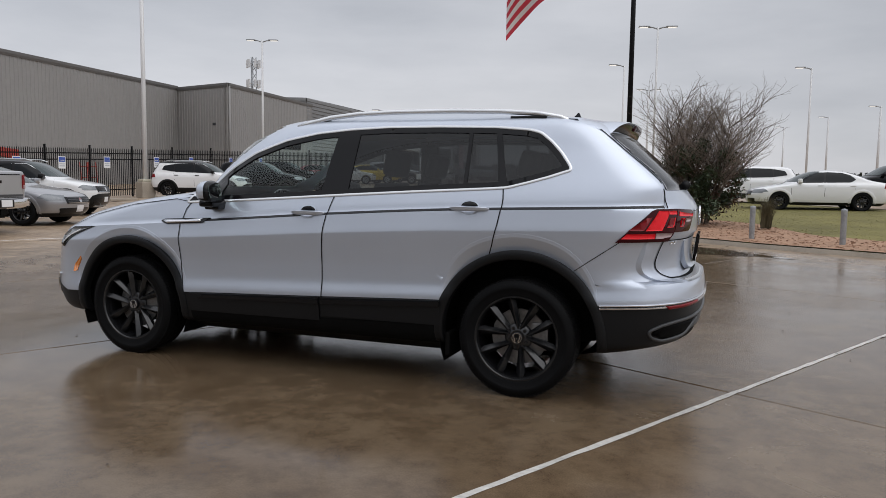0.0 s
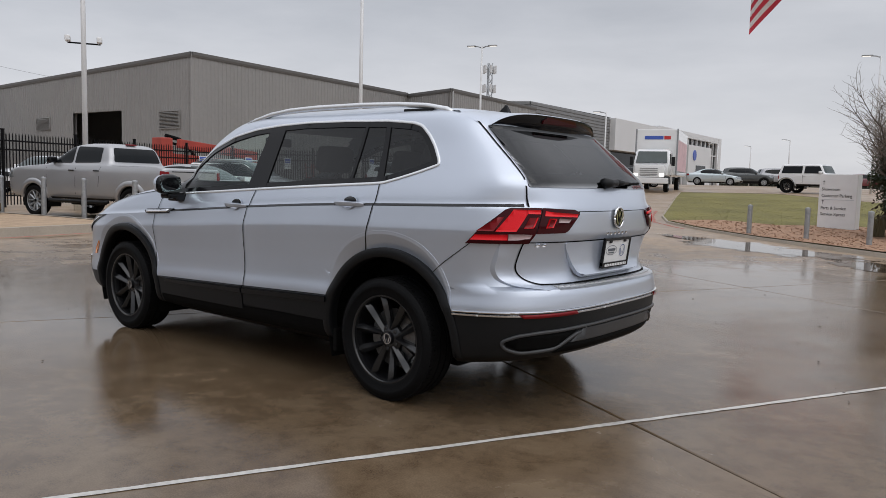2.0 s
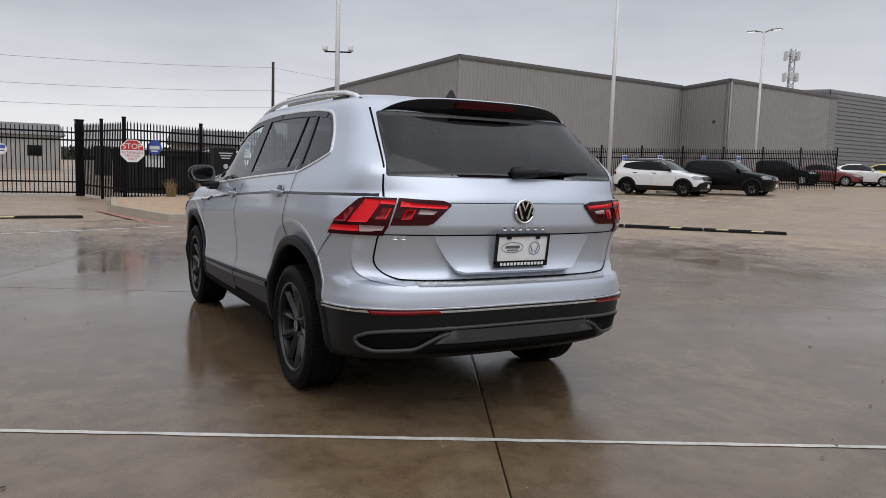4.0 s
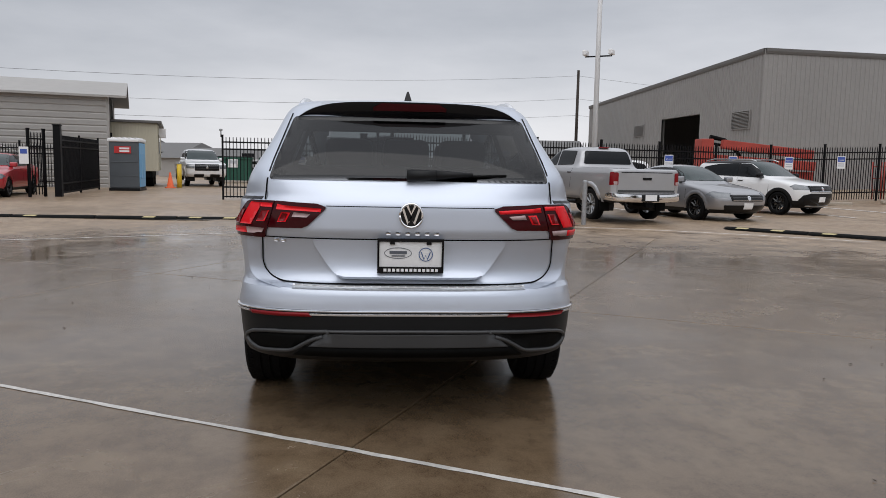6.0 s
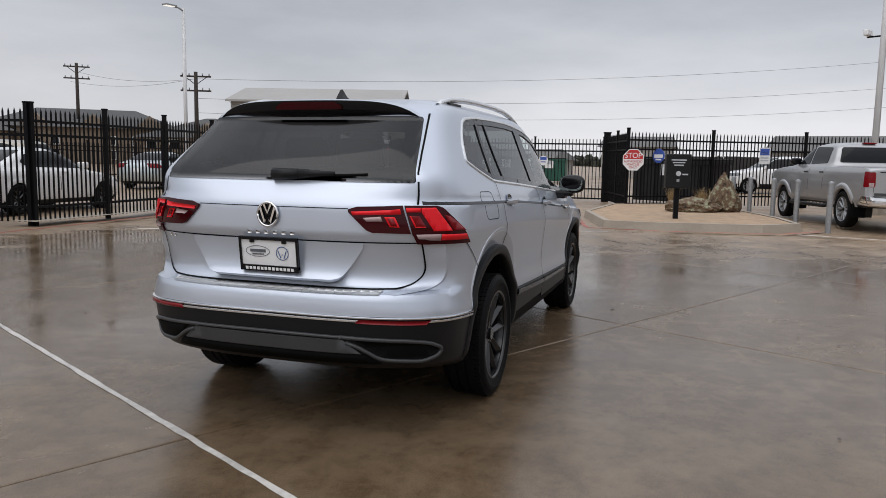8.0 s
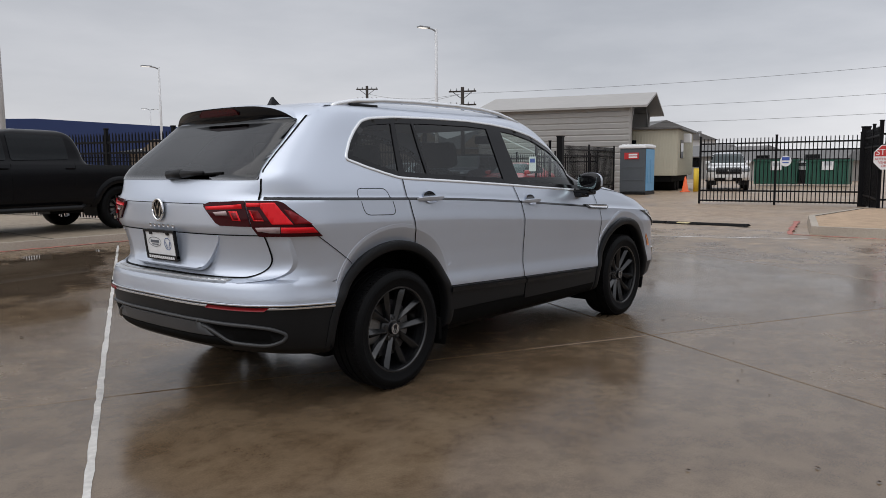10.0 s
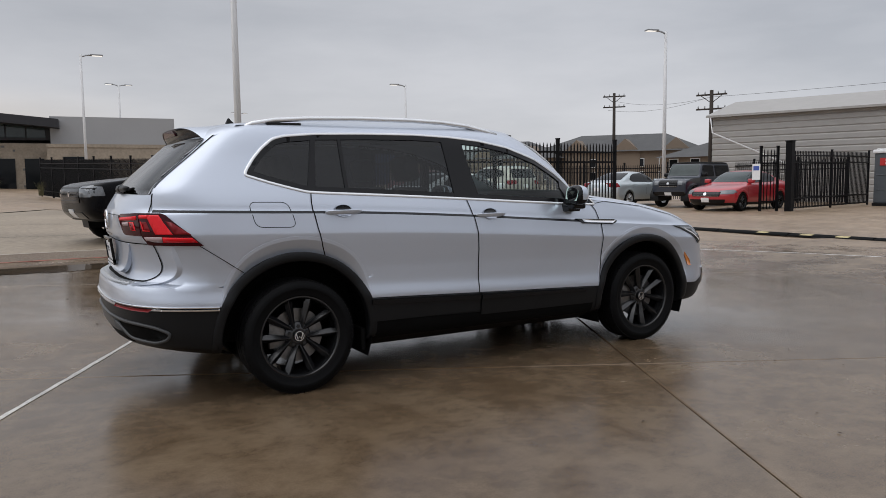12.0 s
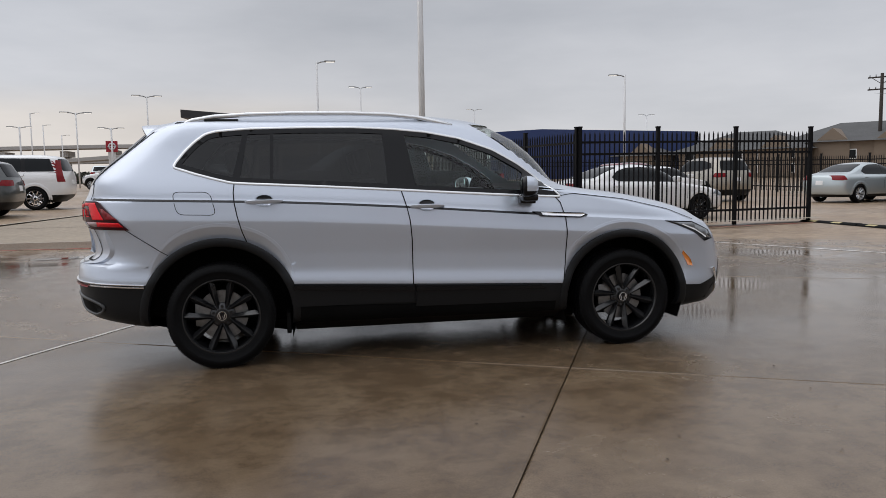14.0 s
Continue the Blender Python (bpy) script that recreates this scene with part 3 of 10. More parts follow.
# ---------------------------------------------------------------- the silver SUV
def silver_suv():
    car = thing("suv", pose(0, 0, 0), "silver metallic five-door SUV with black cladding parked on wet concrete", "car")
    front = Curve((0.18, 2.12), (0.24, 2.26), (0.34, 2.32), (0.50, 2.355), (0.64, 2.34), (0.76, 2.29), (0.84, 2.235), (0.895, 2.16), (0.945, 2.09), (0.99, 1.97), (1.05, 1.74), (1.105, 1.42), (1.14, 1.16),
                  (1.17, 1.09), (1.28, 1.00), (1.43, 0.86), (1.56, 0.66), (1.635, 0.45), (1.672, 0.20), (1.690, -0.10), (1.698, -0.36))
    rear = Curve((0.18, -1.72), (0.25, -1.98), (0.305, -2.20), (0.345, -2.315), (0.42, -2.362), (0.60, -2.385), (0.675, -2.378), (0.698, -2.362), (0.710, -2.300), (0.78, -2.270), (0.92, -2.300), (0.965, -2.325),
                 (1.085, -2.322), (1.105, -2.315), (1.19, -2.255), (1.30, -2.155), (1.41, -2.035), (1.50, -1.935), (1.56, -1.865), (1.60, -1.78), (1.635, -1.60), (1.665, -1.25), (1.688, -0.80), (1.698, -0.38))
    wide = Curve((0.18, 0.62), (0.24, 0.76), (0.285, 0.858), (0.36, 0.885), (0.49, 0.900), (0.51, 0.9035), (0.56, 0.8955), (0.60, 0.8895), (0.70, 0.8925), (0.80, 0.9035), (0.893, 0.9152), (0.898, 0.9155), (0.903, 0.9150), (0.95, 0.9070), (0.995, 0.900), (1.008, 0.898), (1.020, 0.883), (1.06, 0.871), (1.10, 0.857),
                 (1.15, 0.838), (1.22, 0.811), (1.40, 0.744), (1.54, 0.690), (1.58, 0.668), (1.615, 0.625), (1.645, 0.54), (1.672, 0.40), (1.690, 0.20), (1.698, 0.03))
    shoulder = Curve((-2.4, 1.115), (-1.65, 1.09), (-1.0, 1.068), (-0.17, 1.02), (0.3, 0.985), (0.7, 0.955), (1.1, 0.93), (2.3, 0.85))

    belt = Curve((-2.4, 0.098), (-2.05, 0.078), (-1.8, 0.061), (-0.916, 0.038), (0.0, 0.002), (0.93, -0.034), (1.5, -0.066), (2.4, -0.112))

    def shear(n, x):
        a = step(0.52, 1.0, n) * (1 - step(1.03, 1.5, n))
        b = step(0.2, 0.5, n) * (1 - step(0.5, 0.8, n))
        return a * (shoulder(x) - 1.01) + b * belt(x)

    def caps(n):
        k = step(1.0, 1.2, n)
        return 0.66 + 0.14 * k, 3.4 - 0.8 * k, 0.52 - 0.10 * k, 2.9 + 1.8 * k

    def arch(x, z):
        """Distance from the nearer wheel's centre and the radius of the crease round its arch."""
        c = -1.395 if x < 0 else 1.395
        d = math.hypot(x - c, z - 0.343)
        return d, crease(c, math.atan2(z - 0.343, x - c))

    def low_end(c, a):
        """Sine of the angle at which the band meets the top of the black cladding."""
        return (0.5 + belt(c + math.copysign(0.50, math.cos(a))) - 0.343) / 0.505

    def crease(c, a):
        k = low_end(c, a)
        return (0.492 if c > 0 else 0.512) + (0.048 if c > 0 else 0.071) * step(k, k + 0.52, math.sin(a))

    def drop(x, z):
        """How far the band between the crease and the arch trim turns inwards."""
        d, rc = arch(x, z)
        return -0.026 * min(1.0, max(0.0, (rc - d) / 0.075))

    def bulge(x, z):
        return 1 - 0.016 * ((x - 0.25) / 1.5) ** 2

    knots = spaced(0.18, 1.698, 118, slope_weight(front, rear, 0.22), (0.494, 0.50, 0.506, 0.893, 0.898, 0.903, 0.995, 1.008, 1.020))
    rows = shell(front, rear, wide, knots, caps, (52, 190, 56), shear, bulge)
    full = bmesh.new()
    skin_mesh(full, rows)
    skin = Skin(full)
    full.free()

    def recessed(p):
        x, y, z = p
        d, rc = arch(x, z)
        base = 0.512 if x < 0 else 0.492
        return (x, y - 0.07 * min(1.0, max(0.0, (rc - 0.004 - d) / 0.035)) * min(1.0, ((rc - base) / 0.03) ** 1.5), z) if y > 0.5 and rc > base + 0.0001 else p

    body_rows = [[recessed(p) for p in row] for row in rows]

    def moulding(bm, path, how, width, out, closed=False, sink=0.012):
        """A smooth bar of trim along a path on the skin."""
        fine = []
        n = len(path) if closed else len(path) - 1
        for i in range(n):
            p, q = Vector(path[i]), Vector(path[(i + 1) % len(path)])
            k = max(1, int((q - p).length / 0.03))
            fine += [p.lerp(q, j / k) for j in range(k)]
        if not closed:
            fine.append(Vector(path[-1]))
        hits = [skin.place(how, p.x, p.y) for p in fine]
        m = len(hits)
        rows = []
        for i in range(m):
            around = [hits[(i + j) % m if closed else min(max(i + j, 0), m - 1)] for j in (-3, -2, -1, 0, 1, 2, 3)]
            nrm = sum((h[1] for h in around), Vector()).normalized()
            d = (around[4][0] - around[2][0]).normalized()
            w = d.cross(nrm).normalized()
            rows.append([bm.verts.new(hits[i][0] + w * width * u + nrm * h) for u, h in ((-0.5, -sink), (-0.5, out * 0.55), (-0.30, out), (0.30, out), (0.5, out * 0.55), (0.5, -sink))])
        for i in range(m if closed else m - 1):
            A, B = rows[i], rows[(i + 1) % m]
            for j in range(5):
                bm.faces.new((A[j], A[j + 1], B[j + 1], B[j]))
        if not closed:
            bm.faces.new(rows[0][::-1])
            bm.faces.new(rows[-1])
        bmesh.ops.recalc_face_normals(bm, faces=bm.faces)

    def ring(bm, how, c, angles, radii, out):
        """A band round a wheel's centre, laid on the skin: radii(a) gives its radii, out(a, k, r) its height at each."""
        grid = []
        for a in angles:
            line = []
            for k, r in enumerate(radii(a)):
                u, v = c + r * math.cos(a), 0.343 + r * math.sin(a)
                p, nrm, _ = skin.place(how, u, v)
                line.append(bm.verts.new((p.x, p.y + (1 if how == "left" else -1) * out(a, k, r), p.z)))
            grid.append(line)
        for A, B in zip(grid, grid[1:]):
            for j in range(len(A) - 1):
                q = (A[j], A[j + 1], B[j + 1], B[j])
                bm.faces.new(q if how == "right" else q[::-1])

    # openings of the greenhouse, seen from the side (x, z), and of the tailgate, seen from behind (y, z)
    outline = rounded([(0.93, 1.072), (0.62, 1.086), (0.137, 1.116), (-0.26, 1.142), (-0.72, 1.170), (-1.20, 1.196), (-1.31, 1.204), (-1.42, 1.232), (-1.54, 1.266), (-1.665, 1.308), (-1.655, 1.335), (-1.600, 1.408), (-1.540, 1.470), (-1.470, 1.524), (-1.40, 1.543), (-1.20, 1.560), (-0.85, 1.568), (-0.50, 1.568), (-0.24, 1.556), (-0.01, 1.534), (0.225, 1.490), (0.47, 1.408), (0.66, 1.305), (0.80, 1.205)], 0.022, 3)
    front_glass = [(0.68, 1.112), (0.14, 1.140), (-0.105, 1.155), (-0.168, 1.525), (-0.01, 1.508), (0.215, 1.464), (0.45, 1.382), (0.63, 1.285), (0.695, 1.235)]
    rear_glass = [(-0.278, 1.168), (-0.72, 1.194), (-1.268, 1.222), (-1.205, 1.534), (-0.85, 1.543), (-0.50, 1.543), (-0.30, 1.535)]
    quarter_glass = rounded([(-1.300, 1.226), (-1.41, 1.254), (-1.53, 1.290), (-1.634, 1.320), (-1.624, 1.338), (-1.580, 1.396), (-1.522, 1.454), (-1.460, 1.501), (-1.395, 1.518), (-1.220, 1.533)], 0.012, 2)
    tail_glass = rounded([(0.684, 1.203), (-0.684, 1.203), (-0.644, 1.36), (-0.598, 1.525), (0.598, 1.525), (0.644, 1.36)], 0.02, 3)

    def inset(poly, k):
        area = sum(poly[i - 1][0] * poly[i][1] - poly[i][0] * poly[i - 1][1] for i in range(len(poly)))
        out = []
        for i in range(len(poly)):
            d = (Vector(poly[(i + 1) % len(poly)]) - Vector(poly[i - 1])).normalized() * (k if area > 0 else -k)
            out.append((poly[i][0] - d.y, poly[i][1] + d.x))
        return out

    hole, tail_hole = inset(outline, 0.016), inset(tail_glass, 0.045)
    screen = lambda x, y, z: x > 0.1 and 1.17 < z < 1.60 and abs(y) < 0.70 - 0.28 * (z - 1.17) and x > 1.02 - (z - 1.17) * 1.45 - 0.06

    def keep(c):
        x, y, z = c
        if abs(y) > 0.5 and inside(hole, x, z):
            return False
        if x < -1.70 and inside(tail_hole, y, z):
            return False
        if screen(x, y, z):
            return False
        for k in (-1.395, 1.395):
            if abs(y) > 0.55 and math.hypot(x - k, (z - 0.343) * (1.0 if z > 0.343 else 0.9)) < (0.475 if k < 0 else 0.456):
                return False
        return True

    lower = [i for i, z in enumerate(knots) if z <= 0.5001]
    bm = bmesh.new()
    skin_mesh(bm, body_rows[lower[-1]:], keep)
    part("body", bm, SILVER, car, "silver metallic painted body shell", True, 40)
    bm = bmesh.new()
    skin_mesh(bm, rows[:lower[-1] + 1], keep)
    part("lower_cladding", bm, PLASTIC, car, "black plastic lower body cladding", True, 40)
    bm = bmesh.new()
    box(bm, -1.70, 2.0, -0.60, 0.60, 0.19, 0.26, 0.02)
    box(bm, -0.9, 0.9, -0.60, 0.60, 0.185, 0.24, 0.02)
    part("underbody", bm, RUBBER, car)
    for k in (-1.395, 1.395):
        for s in (1, -1):
            bm = bmesh.new()
            n = 20
            r = 0.479 if k < 0 else 0.460
            a = [[bm.verts.new((k + r * math.cos(math.pi * (j / n) * (1.24 if k > 0 else 1.14) - 0.38), s * y, 0.343 + r * math.sin(math.pi * (j / n) * (1.24 if k > 0 else 1.14) - 0.38))) for j in range(n + 1)] for y in (0.86, 0.55)]
            for j in range(n):
                bm.faces.new((a[0][j], a[0][j + 1], a[1][j + 1], a[1][j]))
            bm.faces.new(a[1])
            part("wheel_housing", bm, RUBBER, car)

    for side in ("left", "right"):
        s = 1 if side == "left" else -1
        # silver band turned in below the crease, then the black arch trim with its rolled lip
        for c in (-1.395, 1.395):
            bm = bmesh.new()
            start, stop = math.asin(low_end(c, 0)) + 0.02, math.pi - math.asin(low_end(c, math.pi)) - 0.02
            angles = [start + (stop - start) * j / 64 for j in range(65)]

            def spread(a):
                rc, base = crease(c, a), 0.512 if c < 0 else 0.492
                r0 = 0.495 if c < 0 else 0.475
                return [r0 + (rc - r0) * t for t in (0, 0.25, 0.5, 0.75)] + [rc - 0.003, rc + 0.001] + [rc + 0.001 + w * min(1.0, (rc - base) / 0.012) for w in (0.019, 0.0215)]

            ring(bm, side, c, angles, spread, lambda a, k, r: 0.0016 - 0.028 * min(1.0, max(0.0, (crease(c, a) - r) / 0.075)) - (0.0055 if k == 7 else 0))
            part("arch_band", bm, SILVER, car, smooth=True, sharp=12)
            bm = bmesh.new()
            lo, hi = (-0.20, math.pi + 0.17) if c > 0 else (-0.17, math.pi + 0.12)
            angles = [lo + (hi - lo) * j / 64 for j in range(65)]
            prof = ((0.456, -0.06), (0.454, -0.03), (0.454, 0.004), (0.459, 0.009), (0.474, 0.012), (0.498, 0.010), (0.508, 0.004), (0.510, -0.045))
            ring(bm, side, c, angles, lambda a: [r - (0.020 if c > 0 else 0.0) for r, _ in prof], lambda a, k, r: prof[k][1])
            part("arch_trim", bm, PLASTIC, car, smooth=True, sharp=50)
        # door cladding: a proud lower band with a black blade on it
        bm = bmesh.new()
        for a, b in ((-0.925, -0.135), (-0.120, 0.875)):
            top = lambda x: 0.497 + belt(x)
            skin.lay(bm, [[(a, top(a) - 0.150), (b, top(b) - 0.120), (b, top(b)), (a, top(a))]], side, 0.012, 0.02, 0.12)
        part("door_cladding", bm, PLASTIC, car, smooth=True, sharp=40)
        bm = bmesh.new()
        skin.lay(bm, [[(-0.925, 0.272), (0.875, 0.272), (0.875, 0.345), (-0.12, 0.368), (-0.925, 0.388)]], side, 0.006, 0.004, 0.025)
        part("sill", bm, RUBBER, car, smooth=True, sharp=40)
        bm = bmesh.new()
        skin.lay(bm, [[(-0.93, 0.500), (-0.135, 0.462), (-0.135, 0.492), (-0.93, 0.530)], [(-0.12, 0.461), (0.80, 0.440), (0.76, 0.462), (-0.12, 0.491)]], side, 0.022, 0.012, 0.12)
        part("sill_blade", bm, GLOSS_BLACK, car, smooth=True, sharp=40)
        # glass and its frames
        bm = bmesh.new()
        for g, m, nm in ((front_glass, GLASS_FRONT, "front_window"), (rear_glass, GLASS_DARK, "rear_window"), (quarter_glass, GLASS_DARK, "quarter_window")):
            b2 = bmesh.new()
            skin.lay(b2, [inset(g, -0.012)], side, -0.004, 0.0, 0.08, skirt=False)
            ob = part(nm, b2, m, car, smooth=True)
            ob.visible_shadow = False
        skin.lay(bm, [[(-0.095, 1.126), (-0.128, 1.35), (-0.160, 1.548), (-0.310, 1.562), (-0.297, 1.35), (-0.288, 1.145)]], side, 0.0022, 0.012, 0.05)
        skin.lay(bm, [[(-1.258, 1.196), (-1.226, 1.38), (-1.194, 1.556), (-1.228, 1.554), (-1.264, 1.38), (-1.308, 1.204)]], side, 0.0022, 0.012, 0.05)
        skin.lay(bm, ribbon([(-1.052, 1.185), (-1.047, 1.38), (-1.043, 1.562)], 0.022), side, 0.0022, 0.012, 0.05)
        skin.lay(bm, [[(0.915, 1.078), (0.655, 1.092), (0.662, 1.20), (0.700, 1.272), (0.80, 1.195)]], side, 0.002, 0.012, 0.05)
        skin.lay(bm, ribbon(inset(outline, 0.018), 0.038, True), side, 0.0014, 0.014, 0.05)
        bmesh.ops.remove_doubles(bm, verts=bm.verts, dist=0.0006)
        part("window_frame", bm, GLOSS_BLACK, car, smooth=True, sharp=40)
        bm = bmesh.new()
        moulding(bm, outline, side, 0.0165, 0.006, True)
        part("chrome_window_trim", bm, RAIL, car, smooth=True, sharp=50)
        bm = bmesh.new()  # dark lining of the rear pillar, behind the paint
        for quad in ([(-1.60, 1.42), (-1.50, 1.535), (-1.66, 1.575), (-1.90, 1.46)], [(-1.69, 1.30), (-1.60, 1.42), (-1.90, 1.46), (-2.16, 1.24)], [(-1.30, 1.175), (-1.69, 1.29), (-2.16, 1.24), (-2.20, 1.10), (-1.30, 1.10)]):
            skin.lay(bm, [quad], side, -0.022, 0.0, 0.08, skirt=False)
        part("pillar_lining", bm, SEAT_GREY, car, smooth=True)
        # panel gaps
        gaps = [[(-0.205, 1.142), (-0.178, 1.05), (-0.155, 0.94), (-0.141, 0.80), (-0.138, 0.55), (-0.138, 0.38)],
                [(-1.288, 1.195), (-1.294, 1.14), (-1.290, 1.085), (-1.272, 0.99), (-1.243, 0.88), (-1.222, 0.82)],
                [(0.885, 1.075), (0.920, 1.03), (0.945, 0.935), (0.952, 0.81), (0.945, 0.606), (0.928, 0.40)],
                [(-1.955, 0.918), (-1.875, 0.862), (-1.80, 0.810), (-1.712, 0.747)],
                [(0.90, 1.075), (1.02, 1.092), (1.40, 1.045), (1.75, 0.965), (1.96, 0.885)]]
        for k, g in enumerate(gaps):
            bm = bmesh.new()
            skin.lay(bm, ribbon(g, 0.0065 if k < 3 else 0.004), side, 0.0032, 0.0, 0.015, skirt=False, lift=drop)
            part("panel_gap", bm, RUBBER, car)
        fuel = rounded([(-1.672, 1.152), (-1.440, 1.147), (-1.400, 1.000), (-1.640, 1.008)], 0.042, 4)
        if side == "right":
            bm = bmesh.new()
            moulding(bm, fuel, side, 0.0042, 0.0010, True)
            part("fuel_flap_gap", bm, RUBBER, car)
        bm = bmesh.new()  # raised dark strip painted as the shade under the shoulder crease
        moulding(bm, [(x, shoulder(x) + 0.006) for x in [-2.17 + 0.05 * i for i in range(64)]], side, 0.023, 0.0026)
        part("groove_shade", bm, GROOVE_SHADE, car)
        bm = bmesh.new()  # chrome blade on the wing
        skin.lay(bm, [rounded([(0.700, 0.972), (0.765, 0.938), (1.055, 0.922), (1.118, 0.938), (1.085, 0.954)], 0.010, 2)], side, 0.010, 0.012, 0.08)
        part("wing_blade", bm, GLOSS_BLACK, car, smooth=True, sharp=40)
        bm = bmesh.new()
        skin.lay(bm, [[(0.775, 0.9455), (1.050, 0.9295), (1.095, 0.9385), (1.078, 0.9475), (0.765, 0.9590)]], side, 0.0135, 0.004, 0.08)
        part("blade_inlay", bm, CHROME, car)
        # handles
        for hx, hz in ((-1.10, 1.082), (-0.035, 1.030)):
            h = thing("door_handle")
            h.parent = car
            p, nrm, _ = skin.place(side, hx, hz)
            bm = bmesh.new()  # dished bowl behind the grip
            oval = [(hx + 0.058 * math.cos(t), hz + 0.003 + 0.036 * math.copysign(abs(math.sin(t)) ** 0.8, math.sin(t))) for t in [2 * math.pi * i / 28 for i in range(28)]]
            skin.lay(bm, [oval], side, 0.0012, 0.002, 0.009, lift=lambda u, v: 0.008 * min(1.0, ((u - hx) / 0.058) ** 2 + ((v - hz - 0.003) / 0.036) ** 2) ** 1.5)
            part("handle_bowl", bm, SILVER, h, smooth=True)
            bm = bmesh.new()  # black patch painted as the shade in the hollow over the grip
            hood = [(hx + 0.050 * math.cos(t), hz + 0.012 + 0.026 * math.sin(t)) for t in [math.pi * i / 14 for i in range(15)]]
            skin.lay(bm, [hood], side, 0.0095, 0.002, 0.02)
            part("hollow_shade", bm, GLOSS_BLACK, h, smooth=True)
            bm = bmesh.new()
            pts = [(hx - 0.122, 0.004, 0.4), (hx - 0.10, 0.020, 0.8), (hx - 0.05, 0.036, 1.0), (hx + 0.05, 0.036, 1.0), (hx + 0.095, 0.022, 0.8), (hx + 0.120, 0.004, 0.4)]
            ring_of = [(math.copysign(abs(math.cos(t)) ** 0.5, math.cos(t)) + 0.55 * math.sin(t), math.copysign(abs(math.sin(t)) ** 0.6, math.sin(t))) for t in [2 * math.pi * (i + 0.5) / 12 for i in range(12)]]
            grid = []
            for x, o, w in pts:
                c = skin.place(side, x, hz)[0]
                grid.append([bm.verts.new((x, c.y + s * (o + 0.009 * u), hz - 0.002 + 0.0135 * w * v)) for u, v in ring_of])
            for A, B in zip(grid, grid[1:]):
                for i in range(12):
                    bm.faces.new((A[i], A[(i + 1) % 12], B[(i + 1) % 12], B[i]))
            bmesh.ops.recalc_face_normals(bm, faces=bm.faces)
            bmesh.ops.remove_doubles(bm, verts=bm.verts, dist=0.0005)
            part("grip", bm, SILVER, h, smooth=True, sharp=35)
        # mirror
        mir = thing("side_mirror")
        mir.parent = car
        bm = bmesh.new()
        bmesh.ops.create_uvsphere(bm, u_segments=20, v_segments=12, radius=1)
        for v in bm.verts:
            x, y, z = v.co
            sx = 0.085 if x > 0 else 0.045
            v.co = (0.655 + sx * math.copysign(abs(x) ** 0.8, x), s * (0.975 + 0.108 * math.copysign(abs(y) ** 0.7, y)), 1.147 + 0.072 * math.copysign(abs(z) ** 0.7, z) * (1 - 0.12 * max(0.0, y * s)))
            v.co.x -= 0.25 * (abs(v.co.y) - 0.9)
        cap = bmesh.new()
        for f in bm.faces:
            c = f.calc_center_median()
            if c.x > 0.652 - 0.25 * (abs(c.y) - 0.9) and c.z > 1.112:
                cap.faces.new([cap.verts.new(v.co + (v.co - Vector((0.655, s * 0.985, 1.145))) * 0.015) for v in f.verts])
        bmesh.ops.remove_doubles(cap, verts=cap.verts, dist=1e-4)
        part("mirror_housing", bm, GLOSS_BLACK, mir, smooth=True)
        part("mirror_cap", cap, SILVER, mir, "silver painted mirror cap", True)
        bm = bmesh.new()
        box(bm, 0.61, 0.72, min(s * 0.83, s * 0.99), max(s * 0.83, s * 0.99), 1.048, 1.095, 0.018)
        box(bm, 0.61, 0.72, min(s * 0.80, s * 0.93), max(s * 0.80, s * 0.93), 1.03, 1.08, 0.012)
        part("mirror_foot", bm, GLOSS_BLACK, mir)
        bm = bmesh.new()
        f = [bm.verts.new((0.598 - 0.25 * (y - 0.985) + 0.14 * (z - 1.145), s * y, z)) for y, z in rounded([(0.878, 1.092), (1.055, 1.096), (1.070, 1.190), (0.878, 1.206)], 0.03, 4)]
        bm.faces.new(f if s < 0 else f[::-1])
        part("mirror_glass", bm, material("mirror_glass", (0.66, 0.76, 0.77), 0.03, 1.0, 0), mir)
        # roof rail
        rail = thing("roof_rail")
        rail.parent = car
        bm = bmesh.new()
        pts = [(-1.66, 1.575), (-1.56, 1.620), (-1.42, 1.645), (-1.2, 1.660), (-0.9, 1.668), (-0.5, 1.668), (-0.25, 1.660), (-0.05, 1.640), (0.12, 1.605), (0.20, 1.582)]
        tube(bm, [(x, s * (0.605 + 0.01 * x), z) for x, z in pts], 0.016, 10)
        part("bar", bm, RAIL, rail, smooth=True)
        for a, b, top in ((-1.48, -1.26, 1.630), (-0.24, 0.02, 1.618)):
            bm = bmesh.new()
            box(bm, a, b, s * 0.602 - 0.012, s * 0.602 + 0.012, 1.57, top, 0.006)
            part("rail_foot", bm, PLASTIC, rail)
        # tail lamp on the body, wrapped round the corner
        how = "corner_" + side
        lamp = thing("tail_light")
        lamp.parent = car
        def glow(name, mat, polys, way, out=0.0145):
            bm = bmesh.new()
            skin.lay(bm, polys, way, out, 0.004, 0.03)
            part(name, bm, mat, lamp, smooth=True)

        bm = bmesh.new()
        skin.lay(bm, [[(116.4, 0.919), (148.6, 0.929), (151.3, 0.971), (154.9, 1.098), (139.4, 1.098), (136.4, 1.089), (123.3, 0.986)]], how, 0.012, 0.03, 0.03)
        part("lens", bm, LAMP_DEEP, lamp, "glossy dark red tail light lens", True, 40)
        glow("light_bar", LAMP_HOT, [[(131.7, 0.982), (141.6, 0.984), (147.2, 1.070), (147.0, 1.088), (140.4, 1.089)]], how)
